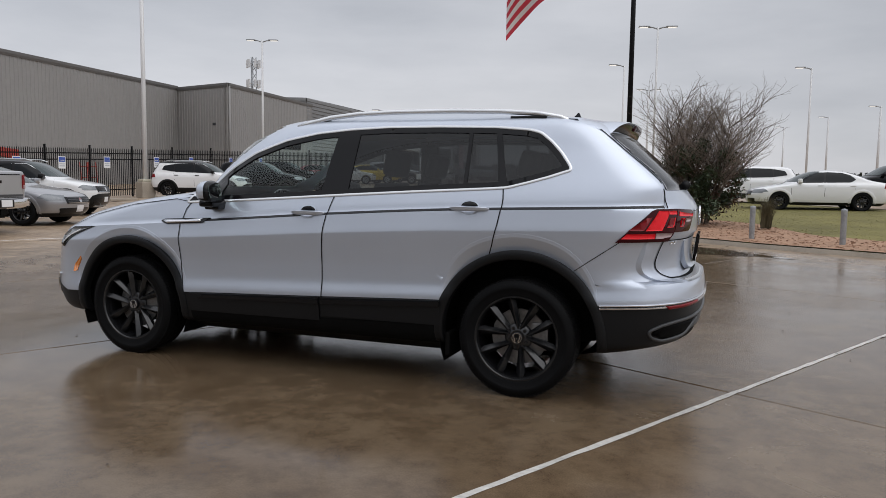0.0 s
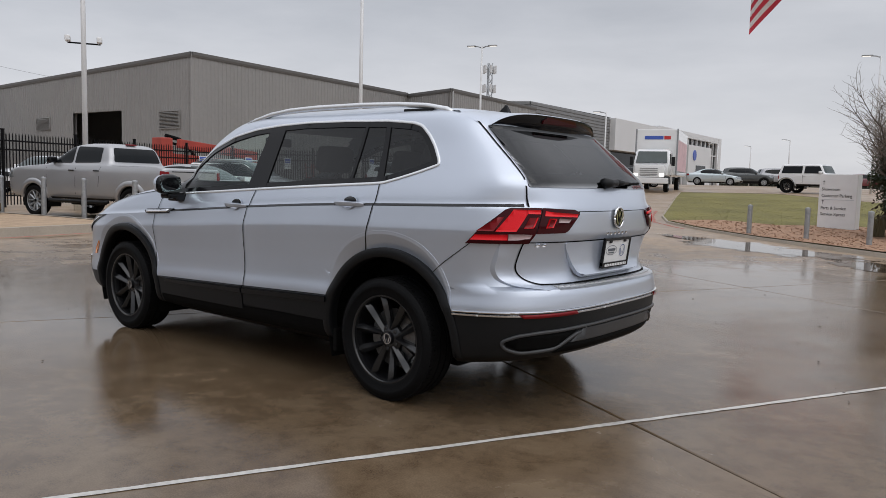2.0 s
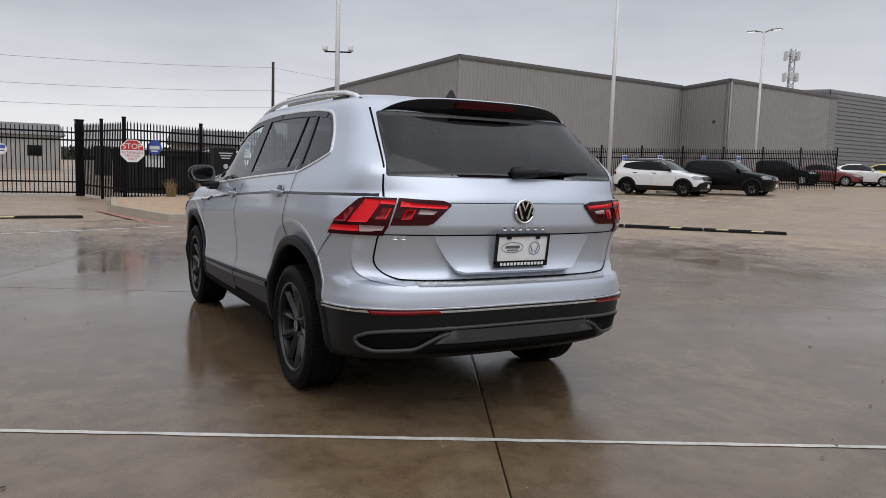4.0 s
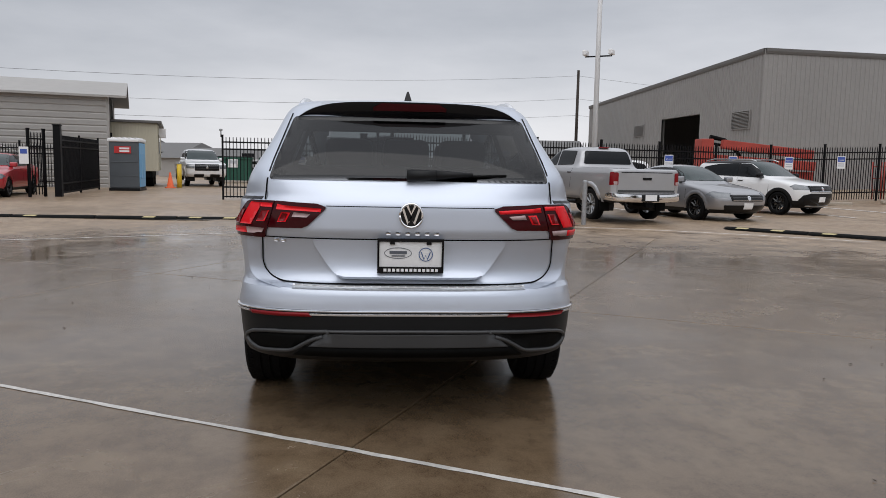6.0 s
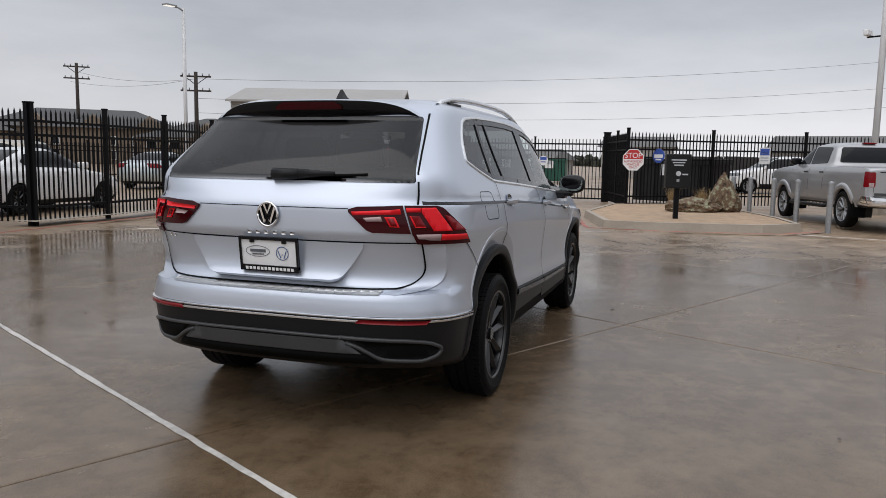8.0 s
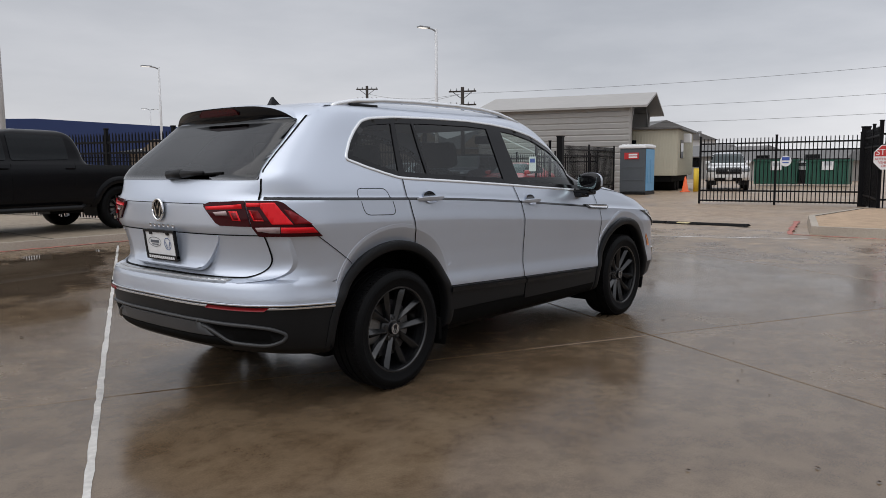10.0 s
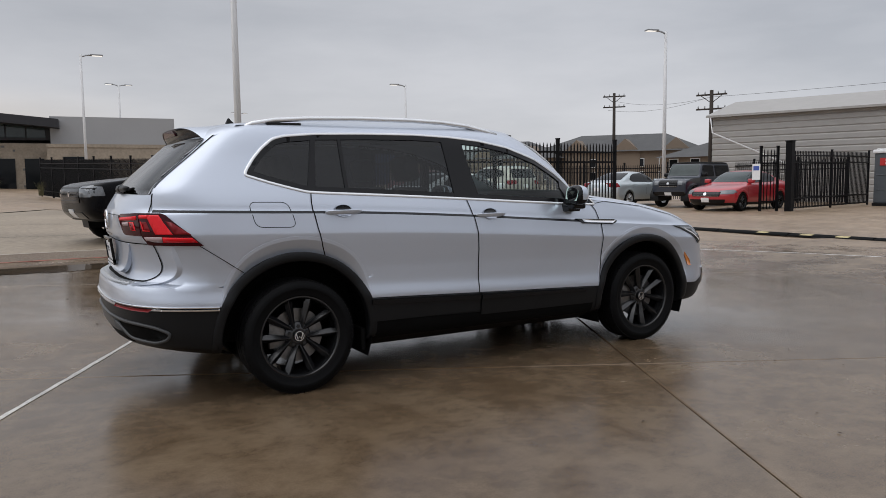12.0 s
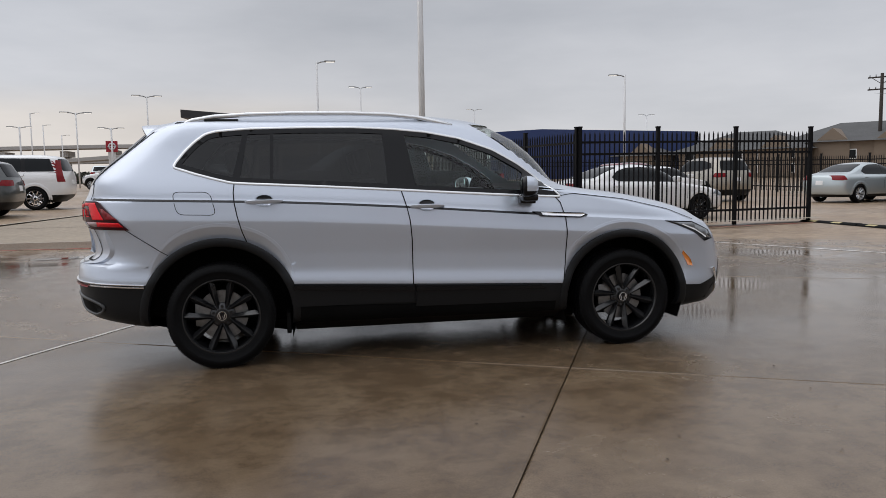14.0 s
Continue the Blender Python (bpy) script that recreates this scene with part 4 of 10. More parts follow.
        glow("light_bar", LAMP_HOT, [[(147.4, 1.071), (154.0, 1.070), (154.2, 1.088), (147.2, 1.088)]], how)
        glow("brake_block", LAMP_RED, [[(145.2, 1.002), (150.2, 1.003), (152.6, 1.054), (148.2, 1.052)]], how)
        glow("block_edge", LAMP_HOT, [[(145.2, 1.000), (150.2, 1.001), (150.4, 1.0055), (145.4, 1.0045)], [(149.6, 1.005), (150.4, 1.005), (152.7, 1.054), (152.0, 1.054)]], how, 0.0165)
        glow("side_reflector", LAMP_RED, [[(122.4, 0.982), (130.9, 0.983), (136.0, 1.056), (132.8, 1.050)]], how)
        glow("red_strip", LAMP_HOT, [[(119.2, 0.941), (137.6, 0.947), (137.6, 0.970), (122.0, 0.966)]], how)
        glow("reverse_strip", LAMP_CLEAR, [[(137.9, 0.947), (148.4, 0.951), (149.6, 0.971), (137.9, 0.971)]], how)
        # tailgate lamp
        lamp = thing("tail_light")
        lamp.parent = car
        P = lambda pts: [[(s * y, z) for y, z in p] for p in pts]
        bm = bmesh.new()
        skin.lay(bm, P([[(0.678, 0.973), (0.514, 0.976), (0.487, 0.987), (0.404, 1.067), (0.402, 1.080), (0.442, 1.091), (0.640, 1.098)]]), "rear", 0.012, 0.03, 0.04)
        part("lens", bm, LAMP_DEEP, lamp, "dark red tailgate lamp lens", True, 40)
        glow("light_bar", LAMP_HOT, P([[(0.636, 1.061), (0.425, 1.054), (0.418, 1.070), (0.630, 1.083)]]), "rear")
        glow("brake_light", LAMP_HOT, P([[(0.632, 1.001), (0.590, 1.003), (0.566, 1.048), (0.610, 1.049)]]), "rear")
        glow("brake_core", LAMP_RED, P([[(0.622, 1.006), (0.596, 1.008), (0.578, 1.042), (0.604, 1.043)]]), "rear", 0.0160)
        glow("reverse_light", LAMP_CLEAR, P([[(0.560, 1.028), (0.489, 1.027), (0.471, 1.043), (0.550, 1.050)]]), "rear")
        # bumper reflector, tail recess frames
        bm = bmesh.new()
        skin.lay(bm, P([[(0.462, 0.566), (0.752, 0.556), (0.770, 0.574), (0.478, 0.583)]]), "rear", 0.0145, 0.012, 0.05)
        part("reflector", bm, LAMP_RED, car, "red bumper reflector", True)
        bm = bmesh.new()
        skin.lay(bm, P([[(0.445, 0.478), (0.565, 0.400), (0.735, 0.385), (0.785, 0.410), (0.795, 0.438), (0.76, 0.460)]]), "rear", 0.003, 0.01, 0.05)
        part("bumper_recess", bm, RUBBER, car)
        bm = bmesh.new()
        moulding(bm, rounded([(s * 0.40, 0.472), (s * 0.47, 0.448), (s * 0.565, 0.388), (s * 0.735, 0.372), (s * 0.790, 0.396), (s * 0.806, 0.432), (s * 0.765, 0.464), (s * 0.68, 0.480), (s * 0.38, 0.494)], 0.03, 4)[4:], "rear", 0.017, 0.012)
        part("bumper_moulding", bm, PLASTIC_GREY, car, smooth=True)
        # head lamp and turn marker
        bm = bmesh.new()
        skin.lay(bm, [[(1.70, 0.885), (1.93, 0.872), (2.10, 0.80), (2.13, 0.74), (2.04, 0.725), (1.93, 0.80), (1.80, 0.852)]], side, 0.006, 0.02, 0.05)
        lamp = part("headlight", bm, GLOSS_BLACK, car, "clear headlight unit in a black surround", True, 40)
        bm = bmesh.new()
        skin.lay(bm, [[(1.745, 0.874), (1.925, 0.862), (2.075, 0.80), (2.10, 0.752), (2.045, 0.748), (1.945, 0.806), (1.83, 0.850)]], side, 0.0085, 0.004, 0.05)
        part("lens", bm, HEADLIGHT, lamp, smooth=True)
        bm = bmesh.new()
        skin.lay(bm, ribbon([(1.84, 0.853), (1.945, 0.812), (2.045, 0.755)], 0.010), side, 0.0100, 0.002, 0.05)
        part("daytime_strip", bm, WHITE, lamp)
        bm = bmesh.new()
        skin.lay(bm, [[(1.85, 0.665), (1.915, 0.60), (1.935, 0.548), (1.895, 0.555), (1.845, 0.64)]], side, 0.006, 0.014, 0.05)
        part("side_marker", bm, LAMP_AMBER, car, smooth=True)
        bm = bmesh.new()
        skin.lay(bm, [[(1.98, 0.40), (2.335, 0.39), (2.345, 0.60), (2.30, 0.63), (2.20, 0.47)]], side, 0.003, 0.02, 0.04)
        part("bumper_corner", bm, PLASTIC, car, smooth=True, sharp=40)
        # mud flap
        bm = bmesh.new()
        box(bm, -0.985, -0.955, s * 0.74 - 0.10, s * 0.74 + 0.12, 0.20, 0.34, 0.008)
        part("mud_flap", bm, RUBBER, car)
        for x, turn in ((-1.395, 1.571 if s < 0 else 1.117), (1.395, 0.768 if s < 0 else 1.745)):
            wheel(car, (x, s * 0.780, 0.343), s, turn=turn)

    # tailgate
    bm = bmesh.new()
    skin.lay(bm, [tail_glass], "rear", 0.0045, 0.012, 0.03)
    ob = part("tailgate_window", bm, GLASS_TAIL, car, "dark tinted tailgate glass", True)
    ob.visible_shadow = False
    bm = bmesh.new()
    skin.lay(bm, ribbon(inset(tail_glass, 0.036), 0.070, True), "rear", 0.0018, 0.012, 0.03)
    bmesh.ops.remove_doubles(bm, verts=bm.verts, dist=0.0006)
    part("glass_border", bm, RUBBER, car, smooth=True)
    bm = bmesh.new()
    seam = rounded([(0.716, 1.10), (0.716, 0.935), (0.721, 0.804), (0.709, 0.768), (0.678, 0.735), (0.622, 0.712), (0.50, 0.708), (0.0, 0.710)], 0.03, 4)[4:-5] + [(0.0, 0.710)]
    for q in (1, -1):
        skin.lay(bm, ribbon([(q * y, z) for y, z in seam if z < 0.95], 0.007), "rear", 0.003, 0.0, 0.03, skirt=False)
    skin.lay(bm, ribbon([(0.716, 0.928), (-0.716, 0.928)], 0.006), "rear", 0.0020, 0.0, 0.06, skirt=False)
    skin.lay(bm, ribbon([(0.400, 1.083), (-0.400, 1.083)], 0.0035), "rear", 0.0015, 0.0, 0.06, skirt=False)
    for q in (1, -1):
        skin.lay(bm, ribbon([(q * 0.612, 1.545), (q * 0.640, 1.43), (q * 0.672, 1.30), (q * 0.693, 1.20), (q * 0.700, 1.105)], 0.008), "rear", 0.002, 0.0, 0.05, skirt=False)
    part("tailgate_seam", bm, RUBBER, car)
    for q in (1, -1):  # light shoulder of the bumper, sweeping from the lamp round to the ledge
        inner = Curve((0.0, 0.728), (0.35, 0.731), (0.6, 0.708), (0.8, 0.640), (1.0, 0.56))
        inner_z = Curve((0.0, 0.920), (0.35, 0.812), (0.6, 0.754), (0.8, 0.714), (1.0, 0.700))
        outer = Curve((0.0, 0.800), (0.35, 0.800), (0.6, 0.785), (0.8, 0.735), (1.0, 0.62))
        outer_z = Curve((0.0, 0.920), (0.35, 0.815), (0.6, 0.748), (0.8, 0.710), (1.0, 0.692))
        bm = bmesh.new()
        grid = []
        for i in range(25):
            t = i / 24
            A = skin.place("rear", q * inner(t), inner_z(t))[0] + Vector((-0.002, 0, 0))
            B = skin.place("rear", q * outer(t), outer_z(t))[0]
            B = B + Vector((-0.016 * step(0.0, 0.25, t) * (1 - step(0.85, 1.0, t)) - 0.004, q * 0.006, 0))
            line = []
            for k in range(8):
                p = A.lerp(B, k / 6) if k < 7 else B + Vector((0.04, 0, -0.01))
                if 0 < k < 6:
                    p.x = min(p.x, skin.place("rear", p.y, p.z)[0].x - 0.003)
                line.append(bm.verts.new(p))
            grid.append(line)
        for A, B in zip(grid, grid[1:]):
            for j in range(7):
                f = (A[j], A[j + 1], B[j + 1], B[j])
                bm.faces.new(f if q > 0 else f[::-1])
        part("bumper_shoulder", bm, SILVER, car, smooth=True, sharp=35)
    bm = bmesh.new()
    skin.lay(bm, [rounded([(0.476, 0.924), (0.338, 0.728), (-0.338, 0.728), (-0.476, 0.924)], 0.035, 4)], "rear", 0.003, 0.03, 0.03, lift=lambda u, v: 0.040 * (0.924 - v) / 0.196)
    part("plate_panel", bm, SILVER, car, "silver facet below the badge", True, 30)
    bm = bmesh.new()
    skin.lay(bm, [[(0.56, 0.690), (-0.56, 0.690), (-0.56, 0.702), (0.56, 0.702)]], "rear", 0.006, 0.01, 0.06)
    for i in range(27):
        y = -0.53 + i * 0.0408
        x = skin.place("rear", y, 0.699)[0].x
        box(bm, x - 0.001, x + 0.058, y - 0.0185, y + 0.0185, 0.702, 0.7085, 0.0015)
    part("load_sill", bm, ALU, car, "ribbed aluminium load sill plate", False)
    def strip(path, how):
        for dz, w in ((0.0095, 0.008), (-0.006, 0.013)):
            bm = bmesh.new()
            moulding(bm, [(u, v + dz) for u, v in path], how, w, 0.012)
            part("chrome_strip", bm, CHROME, car, "bright chrome bumper strip", True, 50)

    strip([(-0.80 + 0.04 * i, 0.584 - 0.010 * (abs(-0.80 + 0.04 * i) / 0.8) ** 2) for i in range(41)], "rear")
    for side in ("left", "right"):
        strip([(-1.862, 0.556), (-1.95, 0.562), (-2.05, 0.568), (-2.15, 0.572), (-2.23, 0.575)], side)
    bm = bmesh.new()
    skin.lay(bm, [[(0.48, 0.415), (0.40, 0.482), (-0.40, 0.482), (-0.48, 0.415)]], "rear", 0.008, 0.02, 0.06)
    part("rear_valance", bm, PLASTIC_GREY, car)
    bm = bmesh.new()
    skin.lay(bm, [[(0.56, 0.362), (0.50, 0.412), (-0.50, 0.412), (-0.56, 0.362)]], "rear", 0.004, 0.02, 0.06)
    part("lower_lip", bm, RUBBER, car)
    bm = bmesh.new()
    moulding(bm, [(-0.40, 0.4935), (-0.2, 0.4960), (0.0, 0.497), (0.2, 0.4960), (0.40, 0.4935)], "rear", 0.014, 0.012)
    part("bumper_line", bm, PLASTIC_GREY, car, smooth=True)
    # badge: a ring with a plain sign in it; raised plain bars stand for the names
    badge = thing("badge")
    badge.parent = car
    bm = bmesh.new()
    c = skin.place("rear", 0, 1.045)[0]
    tube(bm, [(c.x - 0.014, 0.053 * math.cos(a), 1.045 + 0.056 * math.sin(a)) for a in [2 * math.pi * i / 32 for i in range(33)]], 0.0065, 8)
    for p in ([(-0.040, 0.036), (-0.014, -0.040), (0.0, -0.004), (0.014, -0.040), (0.040, 0.036)], [(-0.019, 0.048), (0.0, 0.006), (0.019, 0.048)]):
        for q in ribbon(p, 0.010):
            vs = [bm.verts.new((c.x - 0.018, u, 1.045 + v)) for u, v in q]
            bm.faces.new(vs)
    part("ring", bm, CHROME, badge, smooth=True)
    bm = bmesh.new()
    bm.faces.new([bm.verts.new((c.x - 0.009, 0.053 * math.cos(a), 1.045 + 0.056 * math.sin(a))) for a in [2 * math.pi * i / 32 for i in range(32)]])
    part("disc", bm, GLOSS_BLACK, badge)
    for i in range(6):
        bm = bmesh.new()
        y = 0.118 - i * 0.046
        skin.lay(bm, [[(y, 0.953), (y - 0.022, 0.953), (y - 0.022, 0.968), (y, 0.968)]], "rear", 0.004, 0.004, 0.1)
        part("name_bar", bm, CHROME, car)
    for y in (0.655, 0.62):
        bm = bmesh.new()
        skin.lay(bm, [[(y, 0.905), (y - 0.024, 0.905), (y - 0.024, 0.922), (y, 0.922)]], "rear", 0.003, 0.003, 0.1)
        part("trim_bar", bm, CHROME, car)
    # dealer plate with its frame; words stand as bars
    plate = thing("licence_plate")
    plate.parent = car
    px = -2.324
    tilt = Matrix.Translation((px, 0, 0.855)) @ Matrix.Rotation(radians(-7), 4, "Y")
    bm = bmesh.new()
    box(bm, -0.004, 0.006, -0.148, 0.148, -0.070, 0.076, rot=tilt)
    part("sheet", bm, WHITE, plate)
    bm = bmesh.new()
    for a in ((-0.158, 0.158, 0.068, 0.082), (-0.158, 0.158, -0.084, -0.055), (-0.158, -0.148, -0.07, 0.07), (0.148, 0.158, -0.07, 0.07), (0.075, 0.098, 0.055, 0.07), (-0.098, -0.075, 0.055, 0.07)):
        box(bm, -0.012, 0.004, a[0], a[1], a[2], a[3], rot=tilt)
    part("plate_frame", bm, GLOSS_BLACK, plate, "black dealer plate frame")
    bm = bmesh.new()
    for i in range(13):
        y = 0.128 - i * 0.0205
        box(bm, -0.0135, -0.011, y - 0.014, y, -0.077, -0.063, rot=tilt)
    part("plate_border", bm, WHITE, plate)
    ink = material("plate_ink", (0.10, 0.11, 0.13), 0.5, vary=0.1)
    bm = bmesh.new()
    for q in ribbon([(0.060 + 0.064 * math.cos(a), 0.012 + 0.026 * math.sin(a)) for a in [2 * math.pi * i / 28 for i in range(28)]], 0.003, True):
        bm.faces.new([bm.verts.new(tilt @ Vector((-0.006, u, v))) for u, v in q])
    box(bm, -0.0075, -0.004, 0.018, 0.100, 0.008, 0.022, rot=tilt)
    box(bm, -0.0075, -0.004, 0.028, 0.090, -0.004, 0.001, rot=tilt)
    part("printed_block", bm, ink, plate)
    bm = bmesh.new()
    for q in ribbon([(-0.072 + 0.032 * math.cos(a), 0.006 + 0.032 * math.sin(a)) for a in [2 * math.pi * i / 24 for i in range(24)]], 0.004, True) + ribbon([(-0.094, 0.018), (-0.080, -0.018), (-0.072, 0.002), (-0.064, -0.018), (-0.050, 0.018)], 0.005):
        bm.faces.new([bm.verts.new(tilt @ Vector((-0.006, u, v))) for u, v in q])
    part("printed_ring", bm, material("blue_ink", (0.05, 0.10, 0.25), 0.5, vary=0.1), plate)
    # roof spoiler with its brake lamp
    spoiler = thing("roof_spoiler")
    spoiler.parent = car
    lip = lambda y: 1.606 - 0.008 * (y / 0.5) ** 2 - 0.085 * (abs(y) / 0.60) ** 6
    keel = lambda y: min(lip(y) - 0.006, 1.522 - 0.012 * (y / 0.5) ** 2)
    edge = lambda y: -1.945 + 0.10 * (abs(y) / 0.60) ** 3
    across = [-0.60 + 1.2 * i / 36 for i in range(37)]
    bm = bmesh.new()
    secs = []
    for y in across:
        x0, x1, ze = -1.60 + 0.03 * (y / 0.6) ** 2, edge(y), lip(y)
        z0 = skin.place("top", x0, y)[0].z + 0.002
        zm = skin.place("top", x0 - 0.09, y * 0.985)[0].z + 0.006
        secs.append([bm.verts.new((x, y, z)) for x, z in ((x0, z0), (x0 - 0.09, max(zm, ze + 0.012)), ((x0 + x1) / 2 - 0.04, ze + 0.013), (x1 + 0.02, ze + 0.007), (x1, ze))])
    for a, b in zip(secs, secs[1:]):
        for j in range(4):
            bm.faces.new((a[j], a[j + 1], b[j + 1], b[j])).smooth = True
    part("top_panel", bm, SILVER, spoiler, smooth=True)
    bm = bmesh.new()
    secs = []
    for y in across:
        x1, ze, zk = edge(y), lip(y), keel(y)
        secs.append([bm.verts.new((x, y, z)) for x, z in ((x1 + 0.001, ze - 0.001), (x1 + 0.002, ze - 0.014 * (ze - zk) / 0.084), (x1 + 0.014, (ze + zk) / 2), (x1 + 0.030, zk), (x1 + 0.075, zk - 0.004))])
    for a, b in zip(secs, secs[1:]):
        for j in range(4):
            bm.faces.new((a[j], b[j], b[j + 1], a[j + 1])).smooth = True
    part("under_panel", bm, GLOSS_BLACK, spoiler, "gloss black spoiler underside", True)
    for q in (1, -1):  # silver cheeks join the spoiler to the roof posts
        bm = bmesh.new()
        top = [bm.verts.new((x, q * 0.600, z)) for x, z in ((-1.57, 1.586), (-1.70, 1.562), (-1.80, 1.535), (-1.845, 1.514))]
        low = [bm.verts.new(skin.place("rear", q * y, z)[0] + Vector((-0.004, 0, 0))) for y, z in ((0.622, 1.575), (0.622, 1.545), (0.620, 1.50), (0.618, 1.475))]
        for j in range(3):
            f = (top[j], top[j + 1], low[j + 1], low[j])
            bm.faces.new(f if q > 0 else f[::-1])
        part("cheek", bm, SILVER, spoiler, smooth=True)
    bm = bmesh.new()
    face = [bm.verts.new((x, y, z)) for y, x, z in ((-0.150, -1.948, 1.597), (0.150, -1.948, 1.597), (0.190, -1.944, 1.575), (0.188, -1.938, 1.560), (-0.188, -1.938, 1.560), (-0.190, -1.944, 1.575))]
    back = [bm.verts.new(v.co + Vector((0.03, 0, 0))) for v in face]
    bm.faces.new(face)
    for j in range(6):
        bm.faces.new((face[j], back[j], back[(j + 1) % 6], face[(j + 1) % 6]))
    part("third_brake_light", bm, LAMP_DEEP, spoiler)
    # wiper, antenna
    wiper = thing("rear_wiper")
    wiper.parent = car
    bm = bmesh.new()
    c0 = skin.place("rear", 0.0, 1.235)[0]
    pts = [(c0.x - 0.030, 0.02, 1.232), (c0.x - 0.032, -0.12, 1.236), (c0.x - 0.024, -0.30, 1.240)]
    for (a, b), (r, q) in zip(zip(pts, pts[1:]), ((0.030, 0.024), (0.024, 0.010))):
        tube(bm, [a, b], r, 8, q)
    part("arm", bm, PLASTIC, wiper, smooth=True)
    bm = bmesh.new()
    tube(bm, [(c0.x - 0.016, -0.10, 1.226), (c0.x - 0.016, -0.30, 1.232), (c0.x - 0.014, -0.465, 1.238)], 0.008, 6)
    part("blade", bm, RUBBER, wiper)
    bm = bmesh.new()
    z0 = skin.place("top", -1.53, 0)[0].z - 0.004
    prof = [(-1.585, 0.0), (-1.578, 0.018), (-1.562, 0.056), (-1.552, 0.060), (-1.543, 0.046), (-1.515, 0.018), (-1.455, 0.0)]
    L = [[bm.verts.new((x, s * (0.022 * (1 - z / 0.09) if z < 0.05 else 0.005), z0 + z)) for x, z in prof] for s in (1, -1)]
    for i in range(len(prof) - 1):
        bm.faces.new((L[0][i], L[0][i + 1], L[1][i + 1], L[1][i]))
    bm.faces.new(L[0][::-1])
    bm.faces.new(L[1])
    part("antenna", bm, GLOSS_BLACK, car)
    # windscreen
    bm = bmesh.new()
    skin.lay(bm, [[(0.70, 1.165), (-0.70, 1.165), (-0.62, 1.40), (-0.56, 1.60), (0.56, 1.60), (0.62, 1.40)]], "front", -0.005, 0.0, 0.10, skirt=False)
    ob = part("windscreen", bm, GLASS_FRONT, car, smooth=True)
    ob.visible_shadow = False
    # front grille and lower bumper
    bm = bmesh.new()
    skin.lay(bm, [[(0.60, 0.70), (-0.60, 0.70), (-0.60, 0.84), (0.60, 0.84)]], "front", 0.004, 0.01, 0.1)
    skin.lay(bm, [[(0.80, 0.30), (-0.80, 0.30), (-0.78, 0.50), (0.78, 0.50)]], "front", 0.004, 0.01, 0.1)
    part("grille", bm, GLOSS_BLACK, car)
    for s in (1, -1):
        bm = bmesh.new()
        skin.lay(bm, ribbon([(s * 0.60, 0.30), (s * 0.76, 0.40), (s * 0.80, 0.52)], 0.022), "front", 0.012, 0.014, 0.06)
        part("bumper_blade", bm, CHROME, car)
    # cabin
    bm = bmesh.new()
    box(bm, -2.05, 1.0, -0.52, 0.52, 0.32, 0.40)
    box(bm, -2.08, -1.45, -0.52, 0.52, 0.40, 0.78, 0.03)
    for s in (1, -1):
        box(bm, -0.86, 0.86, s * 0.74 - 0.03, s * 0.74 + 0.03, 0.35, 1.06, 0.02)
    part("cabin_tub", bm, SEAT_GREY, car)
    bm = bmesh.new()
    for i in range(8):
        x0, x1 = -1.62 + i * 0.24, -1.62 + (i + 1) * 0.24
        z0, z1 = (1.575 + 0.055 * (1 - ((x0 + 0.75) / 1.3) ** 2), 1.575 + 0.055 * (1 - ((x1 + 0.75) / 1.3) ** 2))
        bm.faces.new([bm.verts.new(v) for v in ((x0, 0.58, z0 - 0.04), (x0, -0.58, z0 - 0.04), (x1, -0.58, z1 - 0.04), (x1, 0.58, z1 - 0.04))])
    part("headlining", bm, material("pale_headlining", (0.42, 0.41, 0.40), 0.9, vary=0.05), car)
    bm = bmesh.new()
    box(bm, 0.55, 1.05, -0.70, 0.70, 0.80, 1.08, 0.06)
    box(bm, 0.50, 0.66, 0.18, 0.56, 0.98, 1.13, 0.04)
    box(bm, -0.45, 0.6, -0.10, 0.10, 0.40, 0.72, 0.04)
    part("dashboard", bm, PLASTIC, car)
    bm = bmesh.new()
    rot = Matrix.Translation((0.42, 0.37, 0.98)) @ Matrix.Rotation(radians(-68), 4, "Y")
    tube(bm, [rot @ Vector((0.185 * math.cos(a), 0.185 * math.sin(a), 0)) for a in [2 * math.pi * i / 28 for i in range(29)]], 0.016, 8)
    for a in (0.2, math.pi - 0.2, -math.pi / 2):
        tube(bm, [rot @ Vector((0.05 * math.cos(a), 0.05 * math.sin(a), 0)), rot @ Vector((0.18 * math.cos(a), 0.18 * math.sin(a), 0))], 0.014, 6)
    tube(bm, [rot @ Vector((0, 0, 0.01)), rot @ Vector((0, 0, -0.12))], 0.06, 12)
    part("steering_wheel", bm, GLOSS_BLACK, car, smooth=True)
    for x, ys in ((-0.12, (0.37, -0.37)), (-1.02, (0.34, 0.0, -0.34))):
        for y in ys:
            seat = thing("car_seat")
            seat.parent = car
            hw = 0.25 if x > -0.5 else 0.165
            bm = bmesh.new()
            box(bm, x - 0.10, x + 0.42, y - hw, y + hw, 0.52, 0.70, 0.05)
            part("cushion", bm, SEAT, seat, smooth=True, sharp=60)
            bm = bmesh.new()
            box(bm, -0.07, 0.07, -hw * 0.95, hw * 0.95, 0, 0.62, 0.06, rot=Matrix.Translation((x - 0.12, y, 0.62)) @ Matrix.Rotation(radians(-16), 4, "Y"))
            part("backrest", bm, SEAT, seat, smooth=True, sharp=60)
            bm = bmesh.new()
            box(bm, -0.05, 0.05, -0.14, 0.14, 0.66, 0.84, 0.045, rot=Matrix.Translation((x - 0.12, y, 0.62)) @ Matrix.Rotation(radians(-14), 4, "Y"))
            part("headrest", bm, SEAT, seat, smooth=True, sharp=60)
